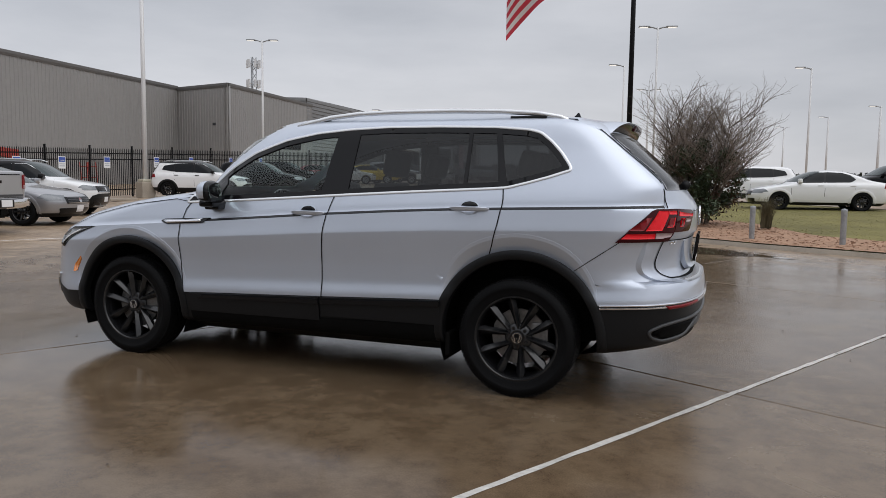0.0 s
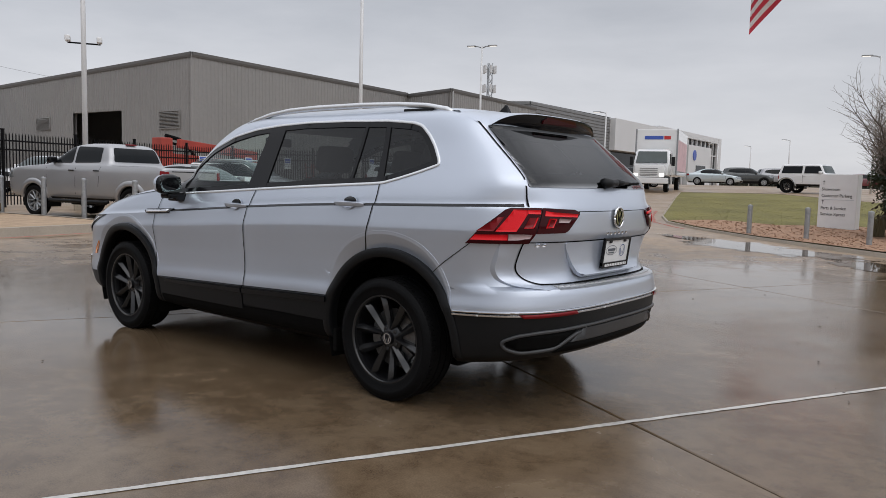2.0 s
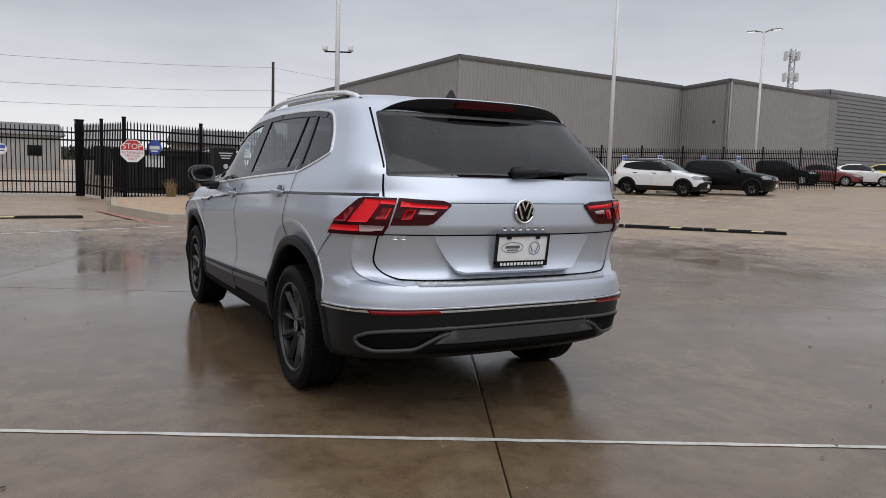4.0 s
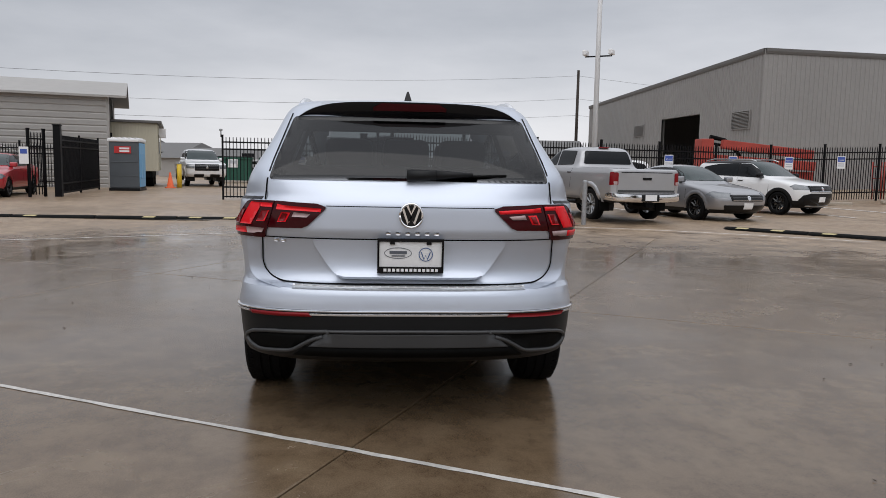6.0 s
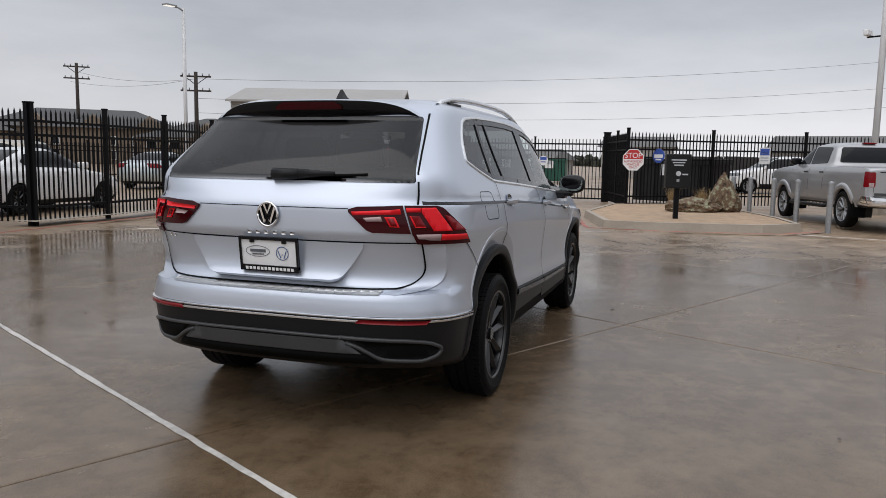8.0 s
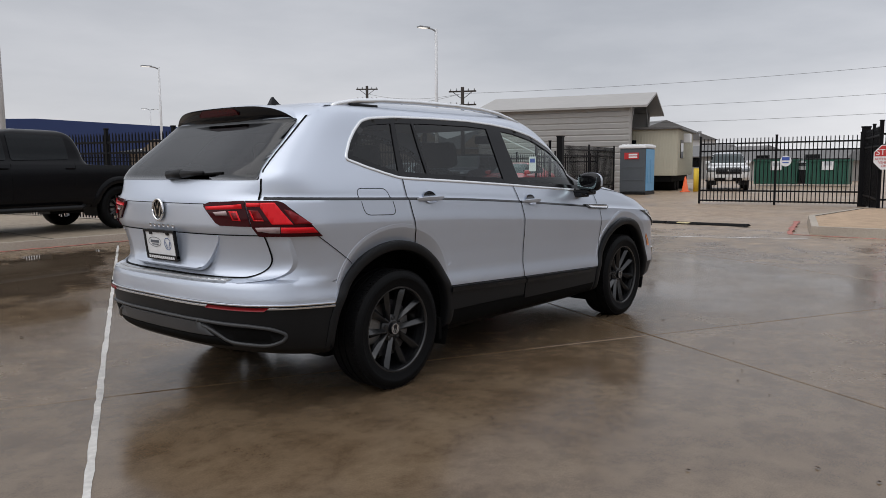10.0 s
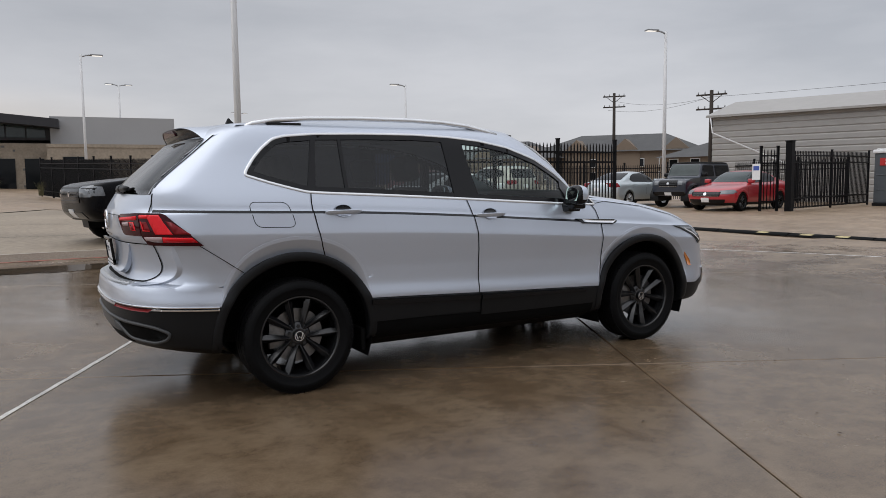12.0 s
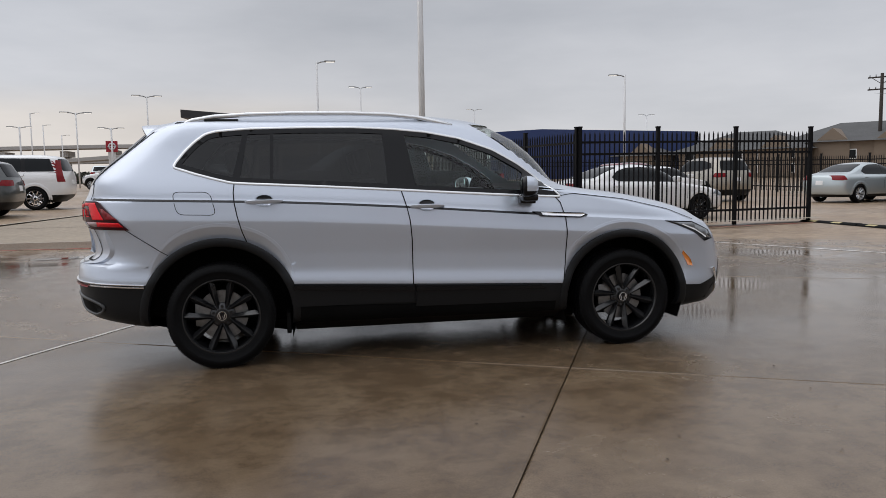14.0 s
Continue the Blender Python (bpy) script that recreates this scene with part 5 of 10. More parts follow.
    bm = bmesh.new()
    box(bm, 0.62, 0.66, -0.12, 0.12, 1.46, 1.53, 0.015)
    part("rear_view_mirror", bm, PLASTIC, car)
    return car


silver_suv()


# ---------------------------------------------------------------- ground
def ground_height(x, y):
    g = 0.005 * min(25, max(0, math.hypot(x + 1, y) - 6))
    g += 0.03 * min(8, max(0, y - 10)) * min(1, max(0, (3 - x) / 8))
    return g + 0.029 * min(45, max(0, -y - 15)) + 0.02 * min(40, max(0, y - 25))


def on_ground(x, y, yaw=0.0, up=0.0):
    return pose(x, y, ground_height(x, y) + up, 0, 0, yaw)


def ground_sheet():
    bm = bmesh.new()
    rings = [0, 2, 4, 6, 7, 8, 9.5, 11, 13, 15, 17, 20, 23, 26, 30, 35, 40, 46, 53, 62, 75, 95, 130, 200, 400, 900, 2200]
    n = 120
    prev = None
    for r in rings:
        if r == 0:
            cur = [bm.verts.new((-1, 0, -0.03))] * n
        else:
            cur = []
            for j in range(n):
                a = 2 * math.pi * j / n
                x, y = -1 + r * math.cos(a), r * math.sin(a)
                cur.append(bm.verts.new((x, y, ground_height(x, y) - (0.03 if r < 15 else 0.0))))
        if prev:
            for j in range(n):
                q = [prev[j], cur[j], cur[(j + 1) % n], prev[(j + 1) % n]]
                q = list(dict.fromkeys(q))
                bm.faces.new(q).smooth = True
        prev = cur
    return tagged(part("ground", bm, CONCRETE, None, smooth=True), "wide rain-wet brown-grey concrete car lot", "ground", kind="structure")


GROUND = ground_sheet()
# the joints of the near slabs run at 63 and -27 degrees to the car
JU, JV = Vector((math.cos(radians(63)), math.sin(radians(63)))), Vector((math.cos(radians(-27)), math.sin(radians(-27))))
JA = [-14.15, -10.24, -6.34, -2.43, 1.34, 5.30, 9.28, 13.2, 17.1]
JB = [-15.05, -10.35, -5.65, -0.92, 3.75, 8.45, 13.15]


def slab(a0, a1, b0, b1):
    """One concrete slab, its edges a little rounded, over the joint bed."""
    g = 0.004
    bm = bmesh.new()
    grid = []
    cut = lambda lo, hi, n: [lo, lo + 0.008] + [lo + (hi - lo) * k / n for k in range(1, n)] + [hi - 0.008, hi]
    As, Bs = cut(a0 + g, a1 - g, 5), cut(b0 + g, b1 - g, 6)
    na, nb = len(As) - 1, len(Bs) - 1
    for i, a in enumerate(As):
        col = []
        for j, b in enumerate(Bs):
            p = JV * a + JU * b
            edge = i in (0, na) or j in (0, nb)
            col.append(bm.verts.new((p.x, p.y, ground_height(p.x, p.y) + (-0.004 if edge else 0.0))))
        grid.append(col)
    for i in range(na):
        for j in range(nb):
            bm.faces.new((grid[i][j], grid[i + 1][j], grid[i + 1][j + 1], grid[i][j + 1]))
    rim = [grid[i][0] for i in range(na + 1)] + [grid[na][j] for j in range(1, nb + 1)] + [grid[i][nb] for i in range(na - 1, -1, -1)] + [grid[0][j] for j in range(nb - 1, 0, -1)]
    low = [bm.verts.new(v.co - Vector((0, 0, 0.04))) for v in rim]
    for i in range(len(rim)):
        k = (i + 1) % len(rim)
        bm.faces.new((rim[k], rim[i], low[i], low[k]))
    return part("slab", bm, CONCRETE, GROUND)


def slabs():
    for a0, a1 in zip(JA, JA[1:]):
        for b0, b1 in zip(JB, JB[1:]):
            c = JV * (a0 + a1) / 2 + JU * (b0 + b1) / 2
            if math.hypot(c.x + 1, c.y) < 12.0:
                slab(a0, a1, b0, b1)


def band(name, path, width, mat, up=0.004, label="", category="marking", wobble=0.0, seed=1, stretch=None):
    """A flat band along a path on the ground."""
    rng = random.Random(seed)
    bm = bmesh.new()
    P = []
    for p, q in zip(path, path[1:]):
        p, q = Vector(p), Vector(q)
        n = max(1, int((q - p).length / (0.12 if wobble else 0.8)))
        P += [p.lerp(q, k / n) for k in range(n)]
    P.append(Vector(path[-1]))
    prev = None
    for i, p in enumerate(P):
        d = (P[min(i + 1, len(P) - 1)] - P[max(i - 1, 0)]).normalized()
        s = Vector((-d.y, d.x))
        a, b = width / 2 + rng.uniform(-wobble, wobble), width / 2 + rng.uniform(-wobble, wobble)
        cur = [bm.verts.new((*(p + s * a), ground_height(*(p + s * a)) + up)), bm.verts.new((*(p - s * b), ground_height(*(p - s * b)) + up))]
        if prev:
            bm.faces.new((prev[0], prev[1], cur[1], cur[0]))
        prev = cur
    return tagged(part(name, bm, mat), label, category, kind="structure")


def kerbed(name, outline, mat, height, label, category, rim=0.0, rim_mat=None, up=0.0, kind="structure"):
    """A raised bed or pad with a kerb round it."""
    bm = bmesh.new()
    n = len(outline)
    if rim:
        top, inn, low = [], [], []
        for i, p in enumerate(outline):
            a, b = Vector(outline[i - 1]), Vector(outline[(i + 1) % n])
            d = (b - a).normalized()
            q = Vector(p) + Vector((-d.y, d.x)) * rim
            g = ground_height(*p)
            low.append(bm.verts.new((*p, g - 0.05)))
            top.append(bm.verts.new((*(Vector(p) + Vector((-d.y, d.x)) * 0.03), g + height)))
            inn.append(bm.verts.new((*q, g + height)))
        for i in range(n):
            k = (i + 1) % n
            bm.faces.new((low[i], low[k], top[k], top[i]))
            bm.faces.new((top[i], top[k], inn[k], inn[i]))
        bmesh.ops.recalc_face_normals(bm, faces=bm.faces)
        tagged(part(name + "_kerb", bm, rim_mat or KERB), "weathered concrete kerb round " + category, "kerb", kind="structure")
        bm = bmesh.new()
        outline = [(v[0], v[1]) for v in [(Vector(p) + Vector((-(Vector(outline[(i + 1) % n]) - Vector(outline[i - 1])).normalized().y, (Vector(outline[(i + 1) % n]) - Vector(outline[i - 1])).normalized().x)) * rim) for i, p in enumerate(outline)]]
        height -= 0.012
    vs = [bm.verts.new((x, y, 0)) for x, y in outline]
    bm.faces.new(vs)
    lo = [min(p[k] for p in outline) for k in (0, 1)]
    hi = [max(p[k] for p in outline) for k in (0, 1)]
    for k in (0, 1):
        c = lo[k] + 1.5
        while c < hi[k]:
            bmesh.ops.bisect_plane(bm, geom=bm.verts[:] + bm.edges[:] + bm.faces[:], plane_co=((c, 0, 0) if k == 0 else (0, c, 0)), plane_no=((1, 0, 0) if k == 0 else (0, 1, 0)))
            c += 1.5 if hi[k] - lo[k] < 40 else 4
    bmesh.ops.triangulate(bm, faces=bm.faces)
    for v in bm.verts:
        v.co.z = ground_height(v.co.x, v.co.y) + height + up
    bmesh.ops.recalc_face_normals(bm, faces=bm.faces)
    if sum(f.normal.z for f in bm.faces) < 0:
        bmesh.ops.reverse_faces(bm, faces=bm.faces)
    return tagged(part(name, bm, mat), label, category, kind=kind)


# ---------------------------------------------------------------- other vehicles
SEDAN = dict(wb=2.70, front=((0.2, 2.12), (0.35, 2.28), (0.55, 2.31), (0.68, 2.25), (0.78, 2.05), (0.88, 1.60), (0.95, 1.15), (0.99, 1.02), (1.2, 0.66), (1.36, 0.28), (1.43, -0.04), (1.455, -0.30)),
             rear=((0.2, -2.1), (0.35, -2.28), (0.6, -2.34), (0.9, -2.30), (1.0, -2.24), (1.045, -2.0), (1.08, -1.80), (1.2, -1.50), (1.35, -1.08), (1.42, -0.75), (1.455, -0.32)),
             wide=((0.2, 0.78), (0.33, 0.87), (0.6, 0.905), (0.82, 0.90), (0.93, 0.87), (1.02, 0.79), (1.2, 0.71), (1.35, 0.61), (1.42, 0.48), (1.45, 0.2), (1.455, 0.08)),
             panes=([(0.78, 0.98), (-0.10, 1.0), (-0.12, 1.36), (0.16, 1.345), (0.5, 1.20)], [(-0.18, 1.0), (-1.0, 1.02), (-1.16, 1.12), (-0.98, 1.27), (-0.7, 1.35), (-0.2, 1.37)]),
             screen=[(0.72, 1.02), (-0.72, 1.02), (-0.60, 1.25), (-0.54, 1.39), (0.54, 1.39), (0.60, 1.25)], back=[(0.66, 1.10), (-0.66, 1.10), (-0.54, 1.37), (0.54, 1.37)],
             tail=[(0.86, 0.80), (0.50, 0.82), (0.52, 0.97), (0.82, 0.97)], head=[(0.88, 0.60), (0.52, 0.60), (0.50, 0.70), (0.86, 0.75)], grille=[(0.52, 0.52), (-0.52, 0.52), (-0.56, 0.68), (0.56, 0.68)],
             intake=[(0.62, 0.26), (-0.62, 0.26), (-0.7, 0.42), (0.7, 0.42)], side_tail=[(-2.02, 0.82), (-2.3, 0.82), (-2.26, 0.98), (-2.08, 0.97)], side_head=[(1.72, 0.66), (2.2, 0.62), (2.16, 0.72), (1.86, 0.76)],
             handle=0.90, door=(-0.14, 0.98, -1.16), wheel=0.33, plate=(0.72, 0.40), low=0.30, top=1.455)
SUV = dict(wb=2.68, front=((0.22, 2.0), (0.40, 2.17), (0.7, 2.20), (0.88, 2.12), (0.97, 1.88), (1.04, 1.50), (1.10, 1.14), (1.14, 1.05), (1.32, 0.76), (1.52, 0.42), (1.61, 0.10), (1.65, -0.30)),
           rear=((0.22, -1.92), (0.38, -2.12), (0.65, -2.20), (0.98, -2.16), (1.08, -2.13), (1.35, -1.98), (1.53, -1.86), (1.60, -1.60), (1.64, -0.9), (1.65, -0.34)),
           wide=((0.22, 0.78), (0.34, 0.86), (0.6, 0.905), (0.90, 0.90), (1.02, 0.87), (1.12, 0.82), (1.35, 0.745), (1.53, 0.67), (1.60, 0.58), (1.64, 0.3), (1.65, 0.08)),
           panes=([(0.78, 1.09), (-0.12, 1.12), (-0.14, 1.52), (0.18, 1.51), (0.52, 1.32)], [(-0.2, 1.12), (-1.05, 1.15), (-1.02, 1.51), (-0.22, 1.53)], [(-1.11, 1.16), (-1.62, 1.24), (-1.52, 1.42), (-1.08, 1.50)]),
           screen=[(0.74, 1.15), (-0.74, 1.15), (-0.64, 1.40), (-0.58, 1.57), (0.58, 1.57), (0.64, 1.40)], back=[(0.66, 1.14), (-0.66, 1.14), (-0.56, 1.50), (0.56, 1.50)],
           tail=[(0.86, 0.88), (0.52, 0.90), (0.50, 1.04), (0.83, 1.05)], head=[(0.88, 0.76), (0.54, 0.76), (0.54, 0.86), (0.86, 0.89)], grille=[(0.54, 0.70), (-0.54, 0.70), (-0.58, 0.88), (0.58, 0.88)],
           intake=[(0.60, 0.28), (-0.60, 0.28), (-0.72, 0.52), (0.72, 0.52)], side_tail=[(-1.88, 0.90), (-2.14, 0.90), (-2.12, 1.05), (-1.92, 1.05)], side_head=[(1.68, 0.84), (2.08, 0.78), (2.05, 0.88), (1.80, 0.92)],
           handle=1.0, door=(-0.16, 1.0, -1.08), wheel=0.345, plate=(0.82, 0.48), low=0.44, top=1.65)
PICKUP = dict(wb=3.24, front=((0.42, 2.45), (0.6, 2.60), (0.95, 2.62), (1.06, 2.50), (1.13, 2.05), (1.19, 1.30), (1.23, 1.16), (1.45, 0.84), (1.66, 0.50), (1.75, 0.15), (1.785, -0.2)),
              rear=((0.42, -2.62), (0.55, -2.70), (1.10, -2.70), (1.135, -2.68), (1.15, -2.55), (1.16, -1.05), (1.19, -0.98), (1.45, -0.90), (1.66, -0.80), (1.75, -0.62), (1.785, -0.24)),
              wide=((0.42, 0.84), (0.55, 0.92), (0.8, 0.935), (1.05, 0.925), (1.15, 0.89), (1.25, 0.83), (1.5, 0.755), (1.68, 0.68), (1.75, 0.58), (1.785, 0.1)),
              panes=([(1.0, 1.22), (0.30, 1.23), (0.30, 1.66), (0.52, 1.64), (0.78, 1.44)], [(0.22, 1.23), (-0.62, 1.25), (-0.60, 1.64), (0.22, 1.67)]),
              screen=[(0.76, 1.26), (-0.76, 1.26), (-0.68, 1.5), (-0.62, 1.70), (0.62, 1.70), (0.68, 1.5)], back=[(0.70, 1.27), (-0.70, 1.27), (-0.62, 1.64), (0.62, 1.64)],
              tail=[(0.89, 0.80), (0.775, 0.80), (0.775, 1.07), (0.88, 1.07)], head=[(0.90, 0.84), (0.58, 0.84), (0.56, 1.02), (0.88, 1.04)], grille=[(0.56, 0.74), (-0.56, 0.74), (-0.56, 1.04), (0.56, 1.04)],
              intake=[(0.60, 0.46), (-0.60, 0.46), (-0.6, 0.58), (0.6, 0.58)], side_tail=[(-2.57, 0.80), (-2.66, 0.80), (-2.66, 1.08), (-2.57, 1.08)], side_head=[(2.30, 0.86), (2.56, 0.86), (2.50, 1.02), (2.34, 1.02)],
              handle=1.10, door=(0.26, 1.12, -0.70), wheel=0.385, plate=(0.62, 0.55), low=0.46, top=1.785, bed=True)
JEEP = dict(wb=2.42, front=((0.45, 1.72), (0.6, 1.78), (0.95, 1.78), (1.05, 1.72), (1.12, 1.5), (1.17, 0.86), (1.20, 0.80), (1.5, 0.66), (1.72, 0.52), (1.78, 0.40), (1.80, 0.0)),
            rear=((0.45, -1.66), (0.6, -1.72), (1.1, -1.72), (1.4, -1.64), (1.70, -1.55), (1.78, -1.40), (1.80, -0.2)),
            wide=((0.45, 0.70), (0.6, 0.76), (1.05, 0.77), (1.18, 0.76), (1.4, 0.72), (1.68, 0.67), (1.77, 0.6), (1.80, 0.2)),
            panes=([(0.66, 1.20), (-0.30, 1.20), (-0.28, 1.64), (0.46, 1.64)], [(-0.42, 1.20), (-1.50, 1.20), (-1.42, 1.64), (-0.40, 1.64)]),
            screen=[(0.68, 1.24), (-0.68, 1.24), (-0.62, 1.68), (0.62, 1.68)], back=[(0.6, 1.2), (-0.6, 1.2), (-0.56, 1.62), (0.56, 1.62)],
            tail=[(0.76, 0.85), (0.66, 0.85), (0.66, 1.05), (0.76, 1.05)], head=[(0.62, 0.88), (0.44, 0.88), (0.44, 1.04), (0.62, 1.04)], grille=[(0.40, 0.80), (-0.40, 0.80), (-0.40, 1.06), (0.40, 1.06)],
            intake=[(0.70, 0.50), (-0.70, 0.50), (-0.70, 0.62), (0.70, 0.62)], side_tail=[(-1.62, 0.85), (-1.71, 0.85), (-1.70, 1.05), (-1.62, 1.05)], side_head=[(1.50, 0.74), (1.62, 0.74), (1.62, 0.80), (1.50, 0.80)],
            handle=1.02, door=(-0.38, 0.72, -0.38), wheel=0.40, plate=(0.7, 0.52), low=0.55, top=1.80, square=True)



def remapped(P, f, **more):
    """A profile with its heights passed through f, and some entries replaced."""
    Q = dict(P)
    for k, v in P.items():
        if k in ("front", "rear", "wide"):
            Q[k] = tuple((f(z), x) for z, x in v)
        elif k == "panes":
            Q[k] = tuple([(x, f(z)) for x, z in pane] for pane in v)
        elif isinstance(v, list):
            Q[k] = [(x, f(z)) for x, z in v]
    Q["top"], Q["handle"], Q["low"] = f(P["top"]), f(P["handle"]), f(P["low"])
    Q.update(more)
    return Q


TALL_PICKUP = remapped(PICKUP, lambda z: z * 1.10 if z < 1.17 else 1.287 + (z - 1.17) * 0.90, handle=1.16, door=(0.11, 1.12, -0.70))
CREW_PICKUP = dict(PICKUP, front=tuple((z, x - 0.17 if x > 1.6 else x) for z, x in PICKUP["front"]), rear=tuple((z, x - 0.14 if -1.1 < x < -0.5 else x) for z, x in PICKUP["rear"]),
                   panes=(PICKUP["panes"][0], [(0.22, 1.23), (-0.76, 1.25), (-0.74, 1.64), (0.22, 1.67)]), side_head=[(x - 0.17, z) for x, z in PICKUP["side_head"]], door=(0.26, 1.12, -0.84))
BIG_SUV = dict(SUV, rear=((0.22, -1.92), (0.38, -2.14), (0.65, -2.22), (0.98, -2.20), (1.08, -2.18), (1.35, -2.08), (1.53, -1.98), (1.60, -1.78), (1.64, -1.0), (1.65, -0.34)),
               panes=([(0.78, 1.09), (-0.12, 1.12), (-0.14, 1.52), (0.18, 1.51), (0.52, 1.32)], [(-0.2, 1.12), (-0.98, 1.13), (-0.96, 1.52), (-0.22, 1.53)], [(-1.10, 1.13), (-1.90, 1.13), (-1.76, 1.50), (-1.08, 1.52)]),
               tail=[(0.88, 0.82), (0.78, 0.82), (0.70, 1.46), (0.76, 1.46)], side_tail=[(-1.98, 0.82), (-2.16, 0.82), (-2.00, 1.46), (-1.90, 1.46)])


def vehicle(P, m, paint, label, category="car", group="parked vehicles", name="car", rim=None, roof=None, glassy=None, s=(1, 1, 1), lower=None, extras=(), tyre=None, spokes=5, screen_mat=None, plate=True, trim=None):
    """A parked car, SUV or pickup from its side profile P."""
    car = thing(name, m, label, category, group)
    sx, sy, sz = s
    K = lambda kn: Curve(*[(z * sz, x * sx) for z, x in kn])
    front, rear = K(P["front"]), K(P["rear"])
    wide = Curve(*[(z * sz, y * sy) for z, y in P["wide"]])
    z0, z1 = P["front"][0][0] * sz, P["top"] * sz
    low = P["low"] * sz
    sq = P.get("square")
    caps = (lambda n: (0.18, 5.0, 0.18, 5.0)) if sq else (lambda n: (0.34, 4.2, 0.16, 5.0) if P.get("bed") else (0.66, 2.8, 0.40, 3.2))
    knots = spaced(z0, z1, 44, slope_weight(front, rear, 0.25), (low, low + 0.004))
    rows = shell(front, rear, wide, knots, caps, (14, 44, 14))
    full = bmesh.new()
    skin_mesh(full, rows)
    skin = Skin(full)
    full.free()
    r = P["wheel"] * (sx + sz) / 2
    hw = P["wb"] / 2 * sx
    xs = (hw, -hw) if not P.get("bed") else (P["wb"] * sx * 0.49, -P["wb"] * sx * 0.51)

    def keep(c):
        return not any(abs(c[1]) > 0.5 and math.hypot(c[0] - k, c[2] - r) < r * 1.19 for k in xs)

    cut = knots.index(low)
    bm = bmesh.new()
    if roof:
        rc = next(i for i, z in enumerate(knots) if z > z1 * (0.915 if P is SUV else 0.945))
        skin_mesh(bm, rows[cut:rc + 1], keep)
        part("body", bm, paint, car, "", True, 40)
        bm = bmesh.new()
        skin_mesh(bm, rows[rc:], keep)
        part("roof", bm, roof, car, "", True, 40)
    else:
        skin_mesh(bm, rows[cut:], keep)
        part("body", bm, paint, car, "", True, 40)
    bm = bmesh.new()
    skin_mesh(bm, rows[:cut + 1], keep)
    box(bm, -hw - 0.5, hw + 0.5, -0.6 * sy, 0.6 * sy, z0, z0 + 0.08, 0.02)
    for k in xs:
        n = 14
        for q in (1, -1):
            a = [[bm.verts.new((k + r * 1.2 * math.cos(math.pi * j / n * 1.2 - 0.31), q * y * sy, r + r * 1.2 * math.sin(math.pi * j / n * 1.2 - 0.31))) for j in range(n + 1)] for y in (0.88, 0.5)]
            for j in range(n):
                bm.faces.new((a[0][j], a[0][j + 1], a[1][j + 1], a[1][j]))
            bm.faces.new(a[1])
    part("underbody", bm, lower or PLASTIC, car, "", True, 40)
    S = lambda poly, q=1: [(u * sy * q, v * sz) for u, v in poly]
    SX = lambda poly: [(u * sx, v * sz) for u, v in poly]
    G = glassy or GLASS_CAR

    def piece(nm, mat, polys, how, out=0.010, thick=0.012, cell=0.06):
        b = bmesh.new()
        skin.lay(b, polys, how, out, thick, cell)
        return part(nm, b, mat, car, smooth=True, sharp=40)

    piece("windscreen", screen_mat or GLASS_GREEN, [rounded(S(P["screen"]), 0.06, 3)], "front")
    piece("rear_glass", G, [rounded(S(P["back"]), 0.06, 3)], "rear")
    piece("grille", GLOSS_BLACK, [rounded(S(P["grille"]), 0.03, 2)], "front")
    piece("lower_intake", GLOSS_BLACK, [rounded(S(P["intake"]), 0.04, 2)], "front")
    g0, g1 = P["grille"][0][1] * sz, P["grille"][2][1] * sz
    gw = P["grille"][0][0] * sy
    for k in range(4):  # grille slats
        z = g0 + (g1 - g0) * (k + 0.5) / 4
        piece("grille_slat", CHROME if k == 0 and not P.get("bed") else PLASTIC_GREY, [[(gw * 0.94, z - 0.006), (-gw * 0.94, z - 0.006), (-gw * 0.94, z + 0.006), (gw * 0.94, z + 0.006)]], "front", 0.014)
    piece("front_badge", CHROME, [[(0.055 * math.cos(a), (g0 + g1) / 2 + 0.055 * math.sin(a)) for a in [2 * math.pi * i / 14 for i in range(14)]]], "front", 0.016)
    if plate:
        piece("licence_plate", WHITE, [[(0.15, P["plate"][1] * sz - 0.075), (-0.15, P["plate"][1] * sz - 0.075), (-0.15, P["plate"][1] * sz + 0.075), (0.15, P["plate"][1] * sz + 0.075)]], "front", 0.014)
    if not P.get("bed"):
        piece("licence_plate", WHITE, [[(0.15, P["plate"][0] * sz - 0.075), (-0.15, P["plate"][0] * sz - 0.075), (-0.15, P["plate"][0] * sz + 0.075), (0.15, P["plate"][0] * sz + 0.075)]], "rear", 0.014)
    if P.get("bed"):
        piece("tailgate_gap", RUBBER, ribbon([(0.80 * sy, 1.12 * sz), (0.80 * sy, 0.70 * sz), (-0.80 * sy, 0.70 * sz), (-0.80 * sy, 1.12 * sz)], 0.012), "rear", 0.003)
        piece("tailgate_handle", GLOSS_BLACK, [[(0.12, 1.0 * sz), (-0.12, 1.0 * sz), (-0.12, 1.06 * sz), (0.12, 1.06 * sz)]], "rear", 0.012)
        bm = bmesh.new()
        x = rear(0.6 * sz)
        half = [(x + 0.34, 0.925), (x + 0.10, 0.930), (x - 0.04, 0.905), (x - 0.12, 0.82), (x - 0.16, 0.60), (x - 0.17, 0.30)]
        path = [(u, v * sy) for u, v in half] + [(u, -v * sy) for u, v in half[::-1]]
        ribs = []
